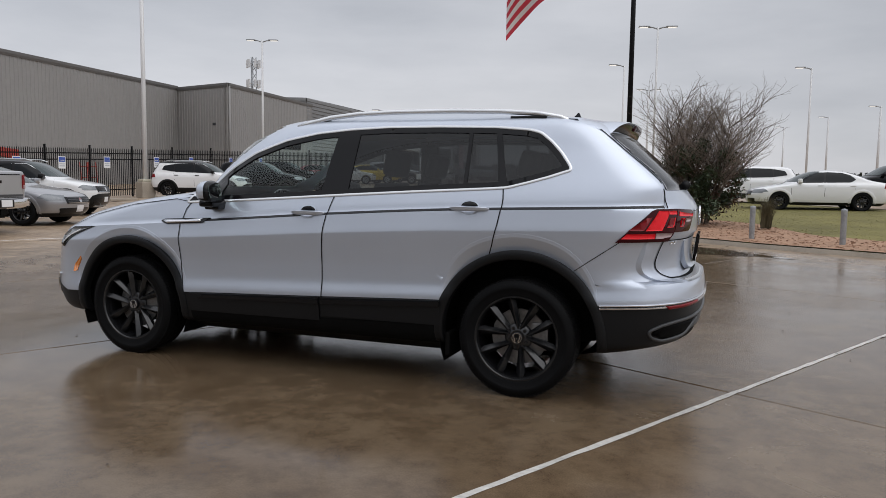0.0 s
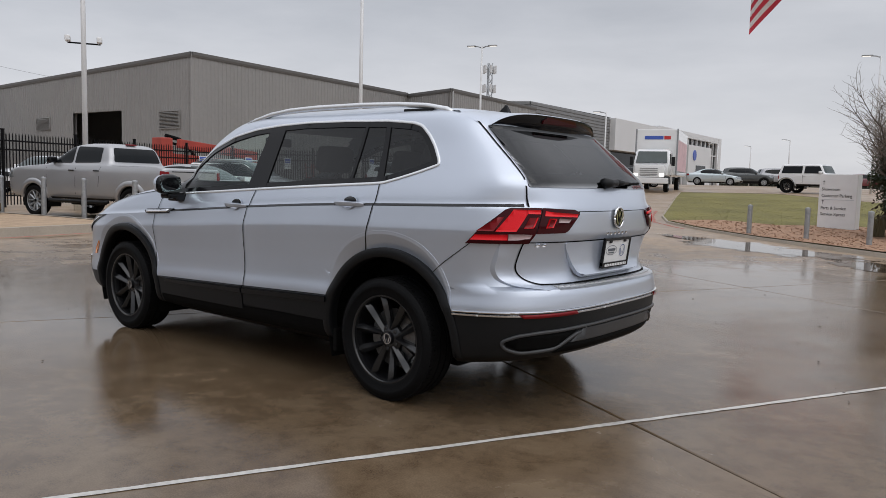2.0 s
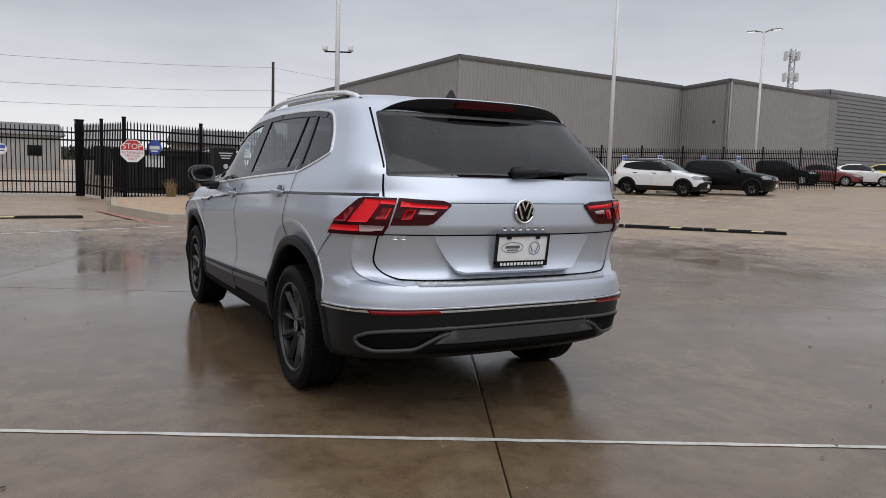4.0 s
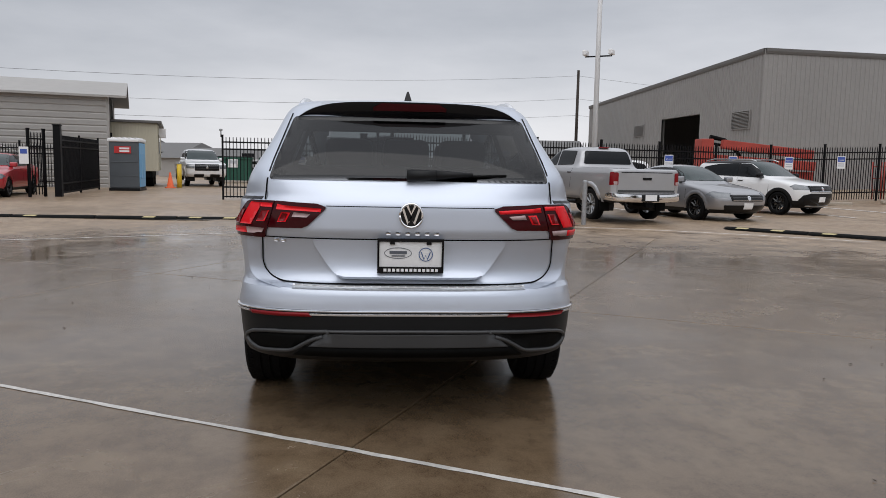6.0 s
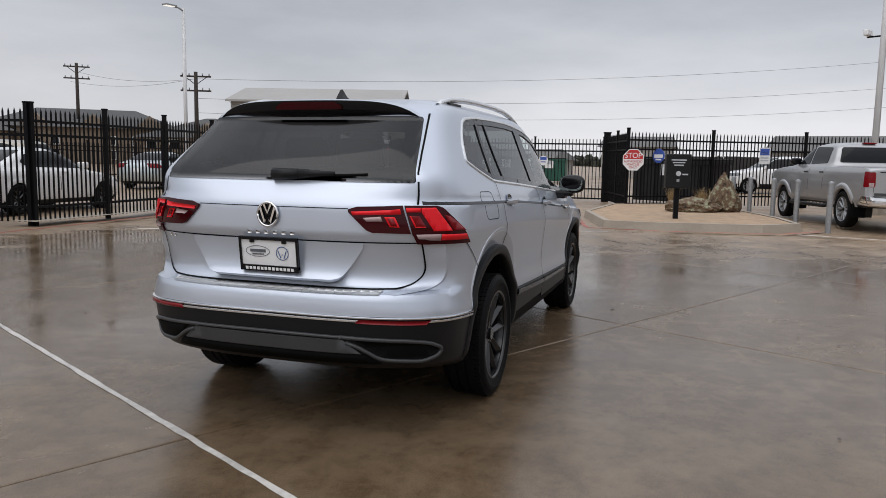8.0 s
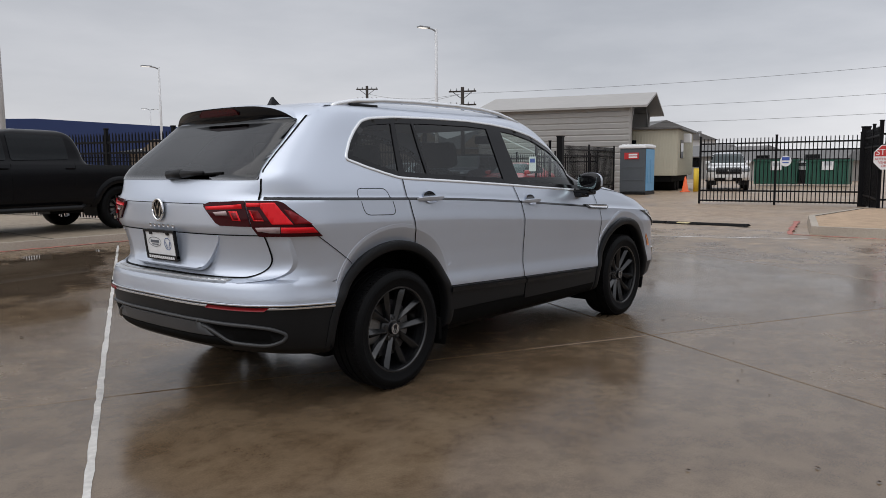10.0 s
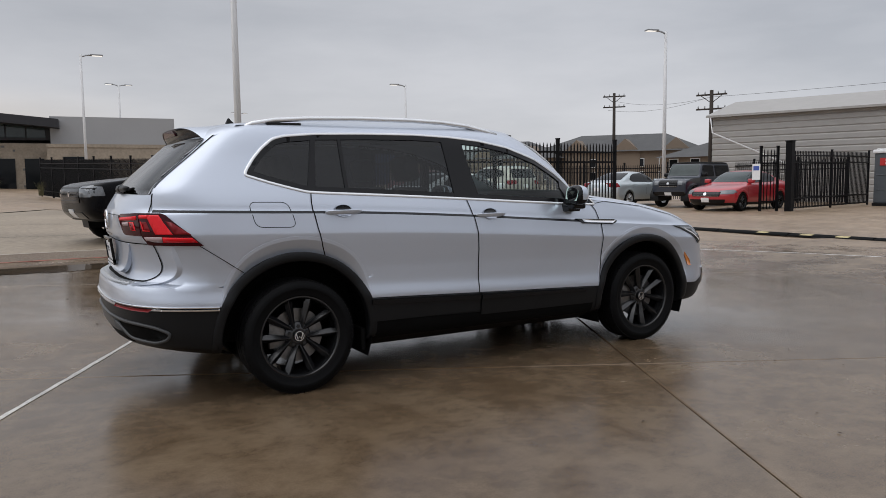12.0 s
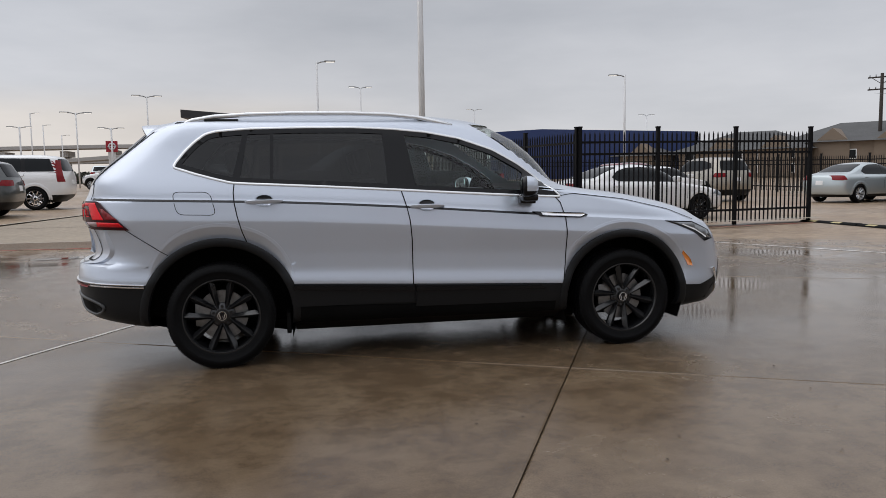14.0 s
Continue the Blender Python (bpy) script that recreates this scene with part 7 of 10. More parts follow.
def lot_marks():
    u = lambda a, b: tuple(JV * a + JU * b)
    band("joint_sealant", [u(-2.43, -12), u(-2.43, 8.2)], 0.034, SEALANT, 0.003, "pale sealant bead in a slab joint", "sealant", 0.0045, 3)
    band("lane_line", [(9.3, -0.4), (8.1, 2.6), (6.4, 5.8), (5.6, 7.6)], 0.05, LINE_WHITE, 0.004, "worn pale line across the entry", "line", 0.012, 4)
    band("lane_line", [(10.35, -3.9), (9.78, -5.58), (8.78, -7.38), (7.5, -9.1)], 0.06, LINE_WHITE, 0.006, "worn pale line beside the bays", "line", 0.012, 14)
    speed_bump((11.05, 10.0), (11.4, 1.25), "black rubber speed bump with yellow bars at the gate")
    speed_bump((10.4, -7.6), (5.4, -12.6), "black rubber speed bump on the wet concrete")
    # entry island with its kerb and red paint
    isl = [(10.2, -0.2), (10.15, -1.4), (10.5, -3.3), (11.3, -4.1), (13.0, -3.9), (15.2, -3.3), (17.6, -2.6), (18.1, -1.5), (16.9, 0.3), (13.2, 0.6)]
    kerbed("entry_island", isl, SAND, 0.15, "sandy gravel bed on the entry island", "island", 0.16, KERB)
    band("red_kerb_paint", [(13.4, 0.85), (10.0, 0.1), (9.9, -1.5), (10.3, -3.6), (11.3, -4.45)], 0.10, PAINT_RED, 0.005, "faded red fire-lane paint along the kerb", "line", 0.03, 5)
    # pad with the black pickup
    pad = [(-9.5, 9.0), (-1.6, 9.0), (2.6, 9.2), (4.2, 10.0), (3.4, 16.5), (2.0, 24.0), (-2.0, 26.0), (-6.0, 18.0)]
    kerbed("display_pad", pad, PAD, 0.12, "pale concrete display pad", "pad", 0.15, KERB)
    band("red_kerb_paint", [(-9.5, 8.92), (-1.6, 8.90), (2.6, 9.10)], 0.10, PAINT_RED, 0.005, "faded red paint along the pad kerb", "line", 0.03, 6)
    band("red_kerb_paint", [(3.2, 8.9), (5.3, 9.05), (8.9, 9.25), (11.0, 9.5)], 0.09, PAINT_RED, 0.005, "faded red paint under the fence", "line", 0.03, 7)
    fence_kerb = [(4.9, 9.25), (11.35, 9.65), (11.35, 10.15), (4.9, 9.8)]
    kerbed("fence_kerb", fence_kerb, KERB, 0.10, "concrete kerb under the black fence", "kerb")
    for p, q in (((-9.0, 12.4), (3.9, 12.9)), ((-7.6, 15.9), (3.3, 16.4)), ((-3.4, 9.2), (-4.1, 21.0)), ((0.9, 9.3), (0.3, 24.0))):
        band("pad_joint", [p, q], 0.03, JOINT_DARK, 0.116, "dark sawn joint in the display pad", "joint", 0.004, 31)
    # bay lines and wheel stops by the parked row
    for i in range(8):
        c = Vector((15.4, -7.6)) + Vector((0.10, -2.82)) * i
        f = Vector((math.cos(radians(6)), math.sin(radians(6))))
        band("bay_line", [tuple(c - f * 1.2), tuple(c + f * 4.4)], 0.11, LINE_WHITE, 0.014, "worn white parking bay line", "line", 0.006, 20 + i)
        if i > 1:
            bm = bmesh.new()
            box(bm, -0.08, 0.08, -0.85, 0.85, 0, 0.12, 0.03)
            ob = tagged(part("wheel_stop", bm, KERB), "concrete wheel stop at a bay end", "wheel stop", "wheel stops")
            w = c + f * 5.1 + Vector((0.27, -1.27))
            ob.matrix_world = on_ground(w.x, w.y, 6)
    puddle(0.4, -11.9, 2.6, 1.4, -35, 3)
    puddle(-2.3, -9.6, 1.8, 0.6, -30, 5)
    puddle(1.9, -12.9, 1.7, 0.5, -42, 8)
    puddle(-0.55, 6.2, 2.9, 1.1, 66, 11)
    puddle(-2.6, 7.6, 2.6, 0.9, 12, 12)
    # stones and leaves scattered on the concrete
    rng = random.Random(5)
    dirt = material("leaf_litter", (0.055, 0.035, 0.022), 0.8, vary=0.4)
    bm = bmesh.new()
    for _ in range(220):
        a, r = rng.uniform(0, 6.28), rng.uniform(2.5, 9)
        x, y = -1 + r * math.cos(a), r * math.sin(a)
        w, l, t = rng.uniform(0.004, 0.010), rng.uniform(0.007, 0.022), rng.uniform(0, 3.1)
        M = Matrix.Translation((x, y, ground_height(x, y) + 0.004)) @ Matrix.Rotation(t, 4, "Z")
        vs = [bm.verts.new(M @ Vector(p)) for p in ((-l, 0, 0), (0, -w, 0.004), (l, 0, 0.001), (0, w, 0.006))]
        bm.faces.new(vs)
    tagged(part("leaf_litter", bm, dirt), "tiny dark leaves and grit on the concrete", "litter", kind="stuff")


lot_marks()


# ---------------------------------------------------------------- fences and gates
@functools.lru_cache(None)
def picket_mesh(h, spikes, finish):
    """One square picket, with a pointed tip or a cut end."""
    bm = bmesh.new()
    r = 0.0125
    vs = [bm.verts.new((sx * r, sy * r, zz)) for zz in (0.07, h - 0.05) for sx, sy in ((-1, -1), (1, -1), (1, 1), (-1, 1))]
    for j in range(4):
        bm.faces.new((vs[j], vs[(j + 1) % 4], vs[4 + (j + 1) % 4], vs[4 + j]))
    if spikes:
        t = bm.verts.new((0, 0, h + 0.03))
        for j in range(4):
            bm.faces.new((vs[4 + j], vs[4 + (j + 1) % 4], t))
    else:
        bm.faces.new(vs[4:])
    me = bpy.data.meshes.new("picket")
    bm.normal_update()
    bm.to_mesh(me)
    bm.free()
    me.materials.append(finish)
    return me


def fence(points, h, label, name="fence", lean_gap=0.115, rails=(0.16, 0.78, 0.90), post=0.075, spikes=True, post_extra=0.10, tops=None, finish=None):
    """Ornamental steel fence: posts, rails, pointed pickets."""
    finish = finish or BLACK_FENCE
    root = thing(name, None, label, name.replace("_", " "), "steel fencing")
    P = [Vector((*p, ground_height(*p))) for p in points]
    for p in P:
        bm = bmesh.new()
        box(bm, -post / 2, post / 2, -post / 2, post / 2, 0, h + post_extra)
        box(bm, -post * 0.62, post * 0.62, -post * 0.62, post * 0.62, h + post_extra, h + post_extra + 0.03, 0.006)
        ob = part("post", bm, finish, root)
        d = (P[1] - P[0])
        ob.matrix_local = Matrix.Translation(p) @ Matrix.Rotation(math.atan2(d.y, d.x), 4, "Z")
    for a, b in zip(P, P[1:]):
        d = b - a
        L = d.length
        M = Matrix.Translation(a) @ Matrix.Rotation(math.atan2(d.y, d.x), 4, "Z")
        slope = d.z / L
        for k in rails:
            bm = bmesh.new()
            box(bm, 0, L, -0.025, 0.025, h * k - 0.024, h * k + 0.024)
            for v in bm.verts:
                v.co.z += slope * v.co.x
            bmesh.ops.transform(bm, matrix=M, verts=bm.verts)
            part("rail", bm, finish, root)
        n = max(2, round(L / lean_gap))
        me = picket_mesh(h, spikes, finish)
        for i in range(1, n):
            x = L * i / n
            ob = new("picket", me)
            ob.parent = root
            ob.matrix_local = M @ Matrix.Translation((x, 0, slope * x))
    return root


def spread(p, q, n):
    p, q = Vector(p), Vector(q)
    return [tuple(p.lerp(q, i / n)) for i in range(n + 1)]


fence([(5.15, 9.5), (7.0, 9.55), (9.0, 9.7), (11.08, 9.9)], 2.12, "black spiked steel fence on a kerb beside the entry")
fence(spread((5.1, 9.55), (2.9, 21.0), 5) + spread((2.9, 21.0), (-1.5, 44), 9)[1:], 2.12, "black spiked steel fence running away past the pad")
fence(spread((17.0, -0.1), (18.67, -2.47), 1) + [(20.1, -5.2), (21.1, -7.8), (21.9, -10.3), (22.5, -12.8), (23.0, -15.3), (23.4, -17.8), (23.6, -20.3), (23.6, -22.8), (23.4, -25.3), (23.0, -27.8), (22.5, -30.3), (22.0, -32.8), (21.5, -35.3), (21.0, -37.8)], 2.22, "long black spiked steel fence behind the parked cars")
fence([(17.0, -0.1), (18.6, 0.35), (20.2, 0.85)], 2.2, "black steel fence return beside the gate")
fence(spread((23.5, 32.0), (27.0, 20.0), 5) + spread((27.0, 20.0), (26.6, 13.0), 3)[1:], 1.85, "black steel fence behind the red coupe")
fence([(23.5, 32.0), (14.0, 40.0), (6.0, 46.0)], 1.85, "black steel fence at the far side of the yard")


def sliding_gate(p, q, h, label, solid=False):
    """A gate leaf: frame, mid-post, rails and pickets."""
    root = fence([p, tuple((Vector(p) + Vector(q)) / 2), q], h, label, "gate", 0.115, (0.05, 0.20, 0.79, 0.90), 0.06, False, 0.0)
    return root


sliding_gate((19.8, 5.55), (20.2, 0.95), 2.15, "closed black steel gate leaf across the drive")
sliding_gate((19.95, 11.0), (26.3, 12.0), 2.1, "open black steel gate leaf swung inwards")
fence([(19.3, 11.6), (19.85, 11.35)], 2.1, "short black steel fence by the gate post")
for x, y, h in ((19.95, 10.95, 2.35), (20.25, 0.85, 2.3)):
    bm = bmesh.new()
    box(bm, -0.11, 0.11, -0.11, 0.11, 0, h, 0.01)
    box(bm, -0.13, 0.13, -0.13, 0.13, h, h + 0.04, 0.01)
    ob = tagged(part("gate_post", bm, BLACK_FENCE), "stout black square gate post", "gate post", "gate posts")
    ob.matrix_world = on_ground(x, y, 8)
bm = bmesh.new()
tube(bm, [(0, 0, 2.1), (0, 0, 2.32)], 0.02, 6)
box(bm, -0.05, 0.05, -0.05, 0.05, 2.30, 2.37, 0.02)
ob = tagged(part("gate_camera", bm, GALV), "small sensor on the gate end", "sensor")
ob.matrix_world = on_ground(19.8, 5.6, 0)


# ---------------------------------------------------------------- signs
def sign_board(name, m, w, h, mats, rows, label, shape="rect", category="sign", group=""):
    """A flat sign with coloured fields: rows of (y0, y1, x0, x1, material)."""
    root = thing(name, m, label, category, group)
    bm = bmesh.new()
    if shape == "octagon":
        pts = [(w / 2 * math.cos(math.pi / 8 + i * math.pi / 4), w / 2 * math.sin(math.pi / 8 + i * math.pi / 4)) for i in range(8)]
    elif shape == "round":
        pts = [(w / 2 * math.cos(i * math.pi / 8), h / 2 * math.sin(i * math.pi / 8)) for i in range(16)]
    else:
        pts = rounded([(-w / 2, -h / 2), (w / 2, -h / 2), (w / 2, h / 2), (-w / 2, h / 2)], 0.02, 3)
    A = [bm.verts.new((0.006, x, z)) for x, z in pts]
    B = [bm.verts.new((-0.006, x, z)) for x, z in pts]
    bm.faces.new(A)
    bm.faces.new(B[::-1])
    for i in range(len(pts)):
        k = (i + 1) % len(pts)
        bm.faces.new((A[i], B[i], B[k], A[k]))
    bmesh.ops.recalc_face_normals(bm, faces=bm.faces)
    part("plate", bm, mats, root)
    for z0, z1, x0, x1, mt in rows:
        bm = bmesh.new()
        box(bm, -0.010, -0.004, x0, x1, z0, z1)
        part("printed_bar", bm, mt, root)
    return root


SIGN_BLUE = material("sign_blue", (0.05, 0.10, 0.40), 0.4, vary=0.1)
SIGN_RED = material("sign_red", (0.50, 0.03, 0.03), 0.4, vary=0.1)
SIGN_INK = material("sign_ink", (0.03, 0.03, 0.035), 0.5, vary=0.1)
SIGN_GREY = material("sign_grey", (0.45, 0.47, 0.50), 0.4, vary=0.1)
WORD = lambda text, size, mat, root, y, z, name="lettering": lettering(text, size, mat, root, Matrix.Translation((-0.012, y, z)) @ Matrix.Rotation(radians(-90), 4, "Z") @ Matrix.Rotation(radians(90), 4, "X"), name, 0.001, "CENTER")


def stop_sign():
    yaw = -14
    r = sign_board("stop_sign", on_ground(16.75, -0.28, yaw, 1.42), 0.66, 0.66, WHITE, [], "red and white stop sign hung on the black fence", "octagon")
    bm = bmesh.new()
    pts = [(0.305 * math.cos(math.pi / 8 + i * math.pi / 4), 0.305 * math.sin(math.pi / 8 + i * math.pi / 4)) for i in range(8)]
    top = [(x, z) for x, z in pts if z > 0] + [(-0.305, 0.03), (0.305, 0.03)]
    bm.faces.new([bm.verts.new((-0.008, x, z)) for x, z in [(0.283, 0.02), (0.283, 0.118), (0.118, 0.283), (-0.118, 0.283), (-0.283, 0.118), (-0.283, 0.02)]])
    part("red_field", bm, SIGN_RED, r)
    WORD("STOP", 0.21, WHITE, r, 0, 0.055)
    for i, t in enumerate(("AUTHORIZED", "VEHICLES", "ONLY")):
        WORD(t, 0.088, SIGN_RED, r, 0, -0.075 - i * 0.085)


stop_sign()
sign_board("round_sign", on_ground(17.45, -0.95, -35, 1.55), 0.42, 0.42, SIGN_BLUE, [(-0.06, 0.04, -0.15, 0.15, WHITE), (-0.13, -0.09, -0.10, 0.10, WHITE)], "small blue and white round sign on the fence", "round")
sign_board("round_sign", on_ground(19.88, 2.93, 4, 1.36), 0.33, 0.33, WHITE, [(0.02, 0.12, -0.11, 0.11, SIGN_BLUE), (-0.06, -0.03, -0.09, 0.09, SIGN_BLUE)], "small blue and white round sign on the gate", "round")
PARK = [((19.4, -3.98), -28), ((21.8, -10.6), -15), ((22.4, -13.4), -12), ((22.8, -15.9), -10), ((23.15, -18.3), -8), ((23.35, -20.9), -5), ((23.35, -24.0), -2), ((23.1, -26.2), 2), ((22.6, -28.8), 5), ((22.2, -31.0), 5)]
for (x, y), yaw in PARK:
    sign_board("parking_sign", on_ground(x - 0.12, y, yaw, 1.60), 0.32, 0.50, WHITE, [(0.02, 0.22, -0.14, 0.14, SIGN_BLUE), (0.07, 0.11, -0.10, 0.10, WHITE), (-0.08, -0.04, -0.12, 0.12, SIGN_GREY), (-0.16, -0.12, -0.12, 0.12, SIGN_GREY)], "white and blue reserved parking sign on the fence", group="parking signs")
sign_board("round_sign", on_ground(22.55, -14.6, -10, 1.55), 0.34, 0.34, WHITE, [(-0.02, 0.08, -0.11, 0.11, SIGN_BLUE)], "small blue and white round sign on the fence", "round")
sign_board("gate_notice", on_ground(19.2, 11.7, 10, 1.35), 0.28, 0.55, WHITE, [(0.05, 0.2, -0.1, 0.1, SIGN_BLUE)], "white and blue notice on the gate fence")


def direction_sign():
    """The white guide board in the mulch; its faces turn to the drive."""
    yaw = 248
    r = thing("direction_sign", on_ground(0.1, -18.2, yaw) @ Matrix.Diagonal((0.81, 0.81, 0.81, 1)), "white upright guide sign with dark lettering in the mulch", "sign")
    bm = bmesh.new()
    box(bm, -0.12, 0.12, -0.66, 0.66, 0.0, 1.86, 0.012)
    part("board", bm, WHITE, r)
    bm = bmesh.new()
    box(bm, -0.126, -0.119, -0.58, 0.58, 1.02, 1.03)
    part("rule", bm, SIGN_GREY, r)
    for t, z in (("Showroom", 1.32), ("Customer Parking", 1.11), ("Parts & Service", 0.70), ("Service Xpress", 0.50)):
        lettering(t, 0.145, SIGN_INK, r, Matrix.Translation((-0.128, 0.56, z)) @ Matrix.Rotation(radians(-90), 4, "Z") @ Matrix.Rotation(radians(90), 4, "X"), "lettering", 0.001)
    for z in (1.52, 0.88):
        bm = bmesh.new()
        for q in ribbon([(0.50, z), (0.50, z + 0.13)], 0.016) + ribbon([(0.54, z + 0.085), (0.50, z + 0.13), (0.46, z + 0.085)], 0.016):
            bm.faces.new([bm.verts.new((-0.126, a, b)) for a, b in q])
        part("arrow", bm, SIGN_INK, r)


direction_sign()


# ---------------------------------------------------------------- bollards and poles
def bollard(x, y, h=0.98, up=0.0):
    bm = bmesh.new()
    tube(bm, [(0, 0, -0.05), (0, 0, h - 0.02)], 0.057, 14)
    lathe(bm, [(0.060, h - 0.05), (0.064, h - 0.02), (0.055, h + 0.01), (0.0, h + 0.03)], 14, "z")
    ob = tagged(part("bollard", bm, GALV, None, "", True, 50), "grey galvanised steel bollard", "bollard", "bollards")
    ob.matrix_world = on_ground(x, y, 0, up)


for x, y in ((1.45, -15.1), (0.05, -14.7), (-1.35, -13.95), (-3.1, -12.3), (-4.75, -11.6), (-6.5, -11.2)):
    bollard(x, y, 0.76)
for x, y in ((11.35, -4.58), (12.8, -4.15), (14.0, -3.78), (15.3, -3.35), (16.5, -3.0)):
    bollard(x, y, 1.0)

LED = material("lamp_glow", (1.0, 0.98, 0.94), 0.3, vary=0, glow=0.7)


def light_pole(x, y, h, heads=1, yaw=0.0, base=False, r=0.09, square=True, arm=0.55, group="light poles"):
    """A white lot light: tapered pole, arm and flat lamp heads."""
    root = thing("light_pole", on_ground(x, y, yaw), "tall white lot light pole with flat lamp head", "light pole", group)
    bm = bmesh.new()
    tube(bm, [(0, 0, 0.0), (0, 0, h)], r, 10 if not square else 4, r * 0.7)
    part("pole", bm, POLE_WHITE, root)
    for k in range(heads):
        s = 1 if k == 0 else -1
        bm = bmesh.new()
        tube(bm, [(0, 0, h - 0.12), (s * arm * 0.5, 0, h - 0.02), (s * arm, 0, h)], 0.04, 6)
        box(bm, min(s * arm * 0.8, s * (arm + 0.5)), max(s * arm * 0.8, s * (arm + 0.5)), -0.16, 0.16, h - 0.02, h + 0.05, 0.02)
        hd = part("lamp_head", bm, GALV, root)
        bm = bmesh.new()
        box(bm, min(s * arm, s * (arm + 0.46)), max(s * arm, s * (arm + 0.46)), -0.13, 0.13, h - 0.035, h - 0.022)
        part("led_panel", bm, LED, root)
    if base:
        bm = bmesh.new()
        box(bm, -0.32, 0.32, -0.32, 0.32, -0.1, 0.72, 0.04)
        part("footing", bm, KERB, root)
        bm = bmesh.new()
        box(bm, -0.24, 0.24, -0.24, 0.24, 0.72, 0.84, 0.03)
        part("base_cover", bm, CREAM, root)
    return root


def camera_pole():
    root = light_pole(17.97, -6.65, 10.5, 2, 60, True, 0.105)
    bm = bmesh.new()
    tube(bm, [(-0.45, 0, 4.86), (0.42, 0, 4.86)], 0.025, 6)
    part("camera_arm", bm, BLACK_FENCE, root)
    for sx in (-1, 1):
        bm = bmesh.new()
        box(bm, sx * 0.42 - 0.07, sx * 0.42 + 0.07, -0.22, 0.14, 4.90, 5.06, 0.03)
        tube(bm, [(sx * 0.40, 0, 4.86), (sx * 0.42, 0, 4.95)], 0.03, 6)
        part("security_camera", bm, WHITE, root)


camera_pole()
light_pole(22.2, -22.1, 11.0, 1, -20, True, 0.115)
light_pole(26.8, -38.2, 9.7, 2, 20, False, 0.10)
light_pole(24.45, 20.9, 8.1, 1, 165, False, 0.10)
light_pole(0.45, 37.9, 7.5, 1, 0, False, 0.10)
light_pole(20.35, 40.2, 7.3, 1, 165, False, 0.10)
light_pole(3.0, 17.2, 10.5, 1, 20, False, 0.11)
light_pole(22.6, 91.4, 9.3, 2, 10, False, 0.12)
light_pole(43.5, 83.8, 8.0, 2, 0, False, 0.12)
light_pole(5.0, 62.0, 8.6, 2, 5, False, 0.11)
for x, y, h, n in ((1.3, -38.9, 9.2, 2), (4.3, -48.6, 8.4, 1), (-7.7, -50.8, 8.0, 1), (-13.2, -88.4, 7.6, 1), (-9.7, -102.8, 7.6, 1), (4.1, -64.7, 8.3, 2), (-15.8, -73.9, 7.3, 1), (24.0, -51.6, 5.9, 1), (33.4, -120.9, 6.6, 1), (28.4, -91.0, 5.3, 1), (23.0, -103.0, 6.4, 1),
                   (-16.3, 52.2, 5.4, 2), (-26.0, 70.1, 5.4, 2), (-34.2, 99.0, 9.2, 1), (-16.3, 62.5, 4.8, 2), (-11.6, 53.2, 6.7, 2), (-35.8, 109.0, 8.4, 1), (-33.6, 109.6, 7.0, 1)):
    light_pole(x, y, h, n, 15, False, 0.085 if abs(y) < 60 else 0.13, group="far light poles")


# ---------------------------------------------------------------- entry island things
def keypad_post():
    root = thing("keypad_post", on_ground(11.6, -1.6, 12, 0.14), "black call box on a post in the gravel", "call box")
    bm = bmesh.new()
    box(bm, -0.05, 0.05, -0.05, 0.05, 0, 0.72)
    part("post", bm, BLACK_FENCE, root)
    bm = bmesh.new()
    box(bm, -0.12, 0.14, -0.26, 0.26, 0.66, 1.40, 0.02)
    part("housing", bm, PLASTIC, root)
    bm = bmesh.new()
    for i in range(3):
        box(bm, -0.124, -0.118, -0.16 + 0.03 * i, 0.16 - 0.03 * i, 1.26 - i * 0.055, 1.285 - i * 0.055)
    part("printed_block", bm, SIGN_GREY, root)
    bm = bmesh.new()
    tube(bm, [(-0.125, 0.0, 0.98), (-0.118, 0.0, 0.98)], 0.055, 14)
    box(bm, -0.124, -0.118, -0.20, -0.08, 0.95, 0.98)
    part("speaker", bm, ALU, root)
    bm = bmesh.new()
    box(bm, -0.15, -0.118, -0.02, 0.04, 0.80, 0.86, 0.006)
    part("latch", bm, GALV, root)


keypad_post()


def lichened_rock():
    """Rusty brown stone, crusted with pale grey-green and black lichen."""
    m = material("lichened_rock", (0.13, 0.085, 0.05), 0.9, vary=0.5, scale=5, fine=22, bump=1.0)
    n, l = m.node_tree.nodes, m.node_tree.links
    co, crust, ramp = n.new("ShaderNodeTexCoord"), n.new("ShaderNodeTexNoise"), n.new("ShaderNodeValToRGB")
    crust.inputs["Scale"].default_value, crust.inputs["Detail"].default_value, crust.inputs["Roughness"].default_value = 5.5, 8, 0.75
    l.new(co.outputs["Object"], crust.inputs["Vector"])
    l.new(crust.outputs["Fac"], ramp.inputs["Fac"])
    el = ramp.color_ramp.elements
    el[0].position, el[0].color = 0.38, (0.020, 0.018, 0.015, 1)
    el[1].position, el[1].color = 0.47, (0.135, 0.082, 0.046, 1)
    for at, c in ((0.53, (0.125, 0.085, 0.05, 1)), (0.57, (0.30, 0.29, 0.20, 1)), (0.68, (0.20, 0.20, 0.13, 1))):
        e = el.new(at)
        e.color = c
    l.new(ramp.outputs[0], n["Principled BSDF"].inputs["Base Color"])
    return m


ROCK = lichened_rock()


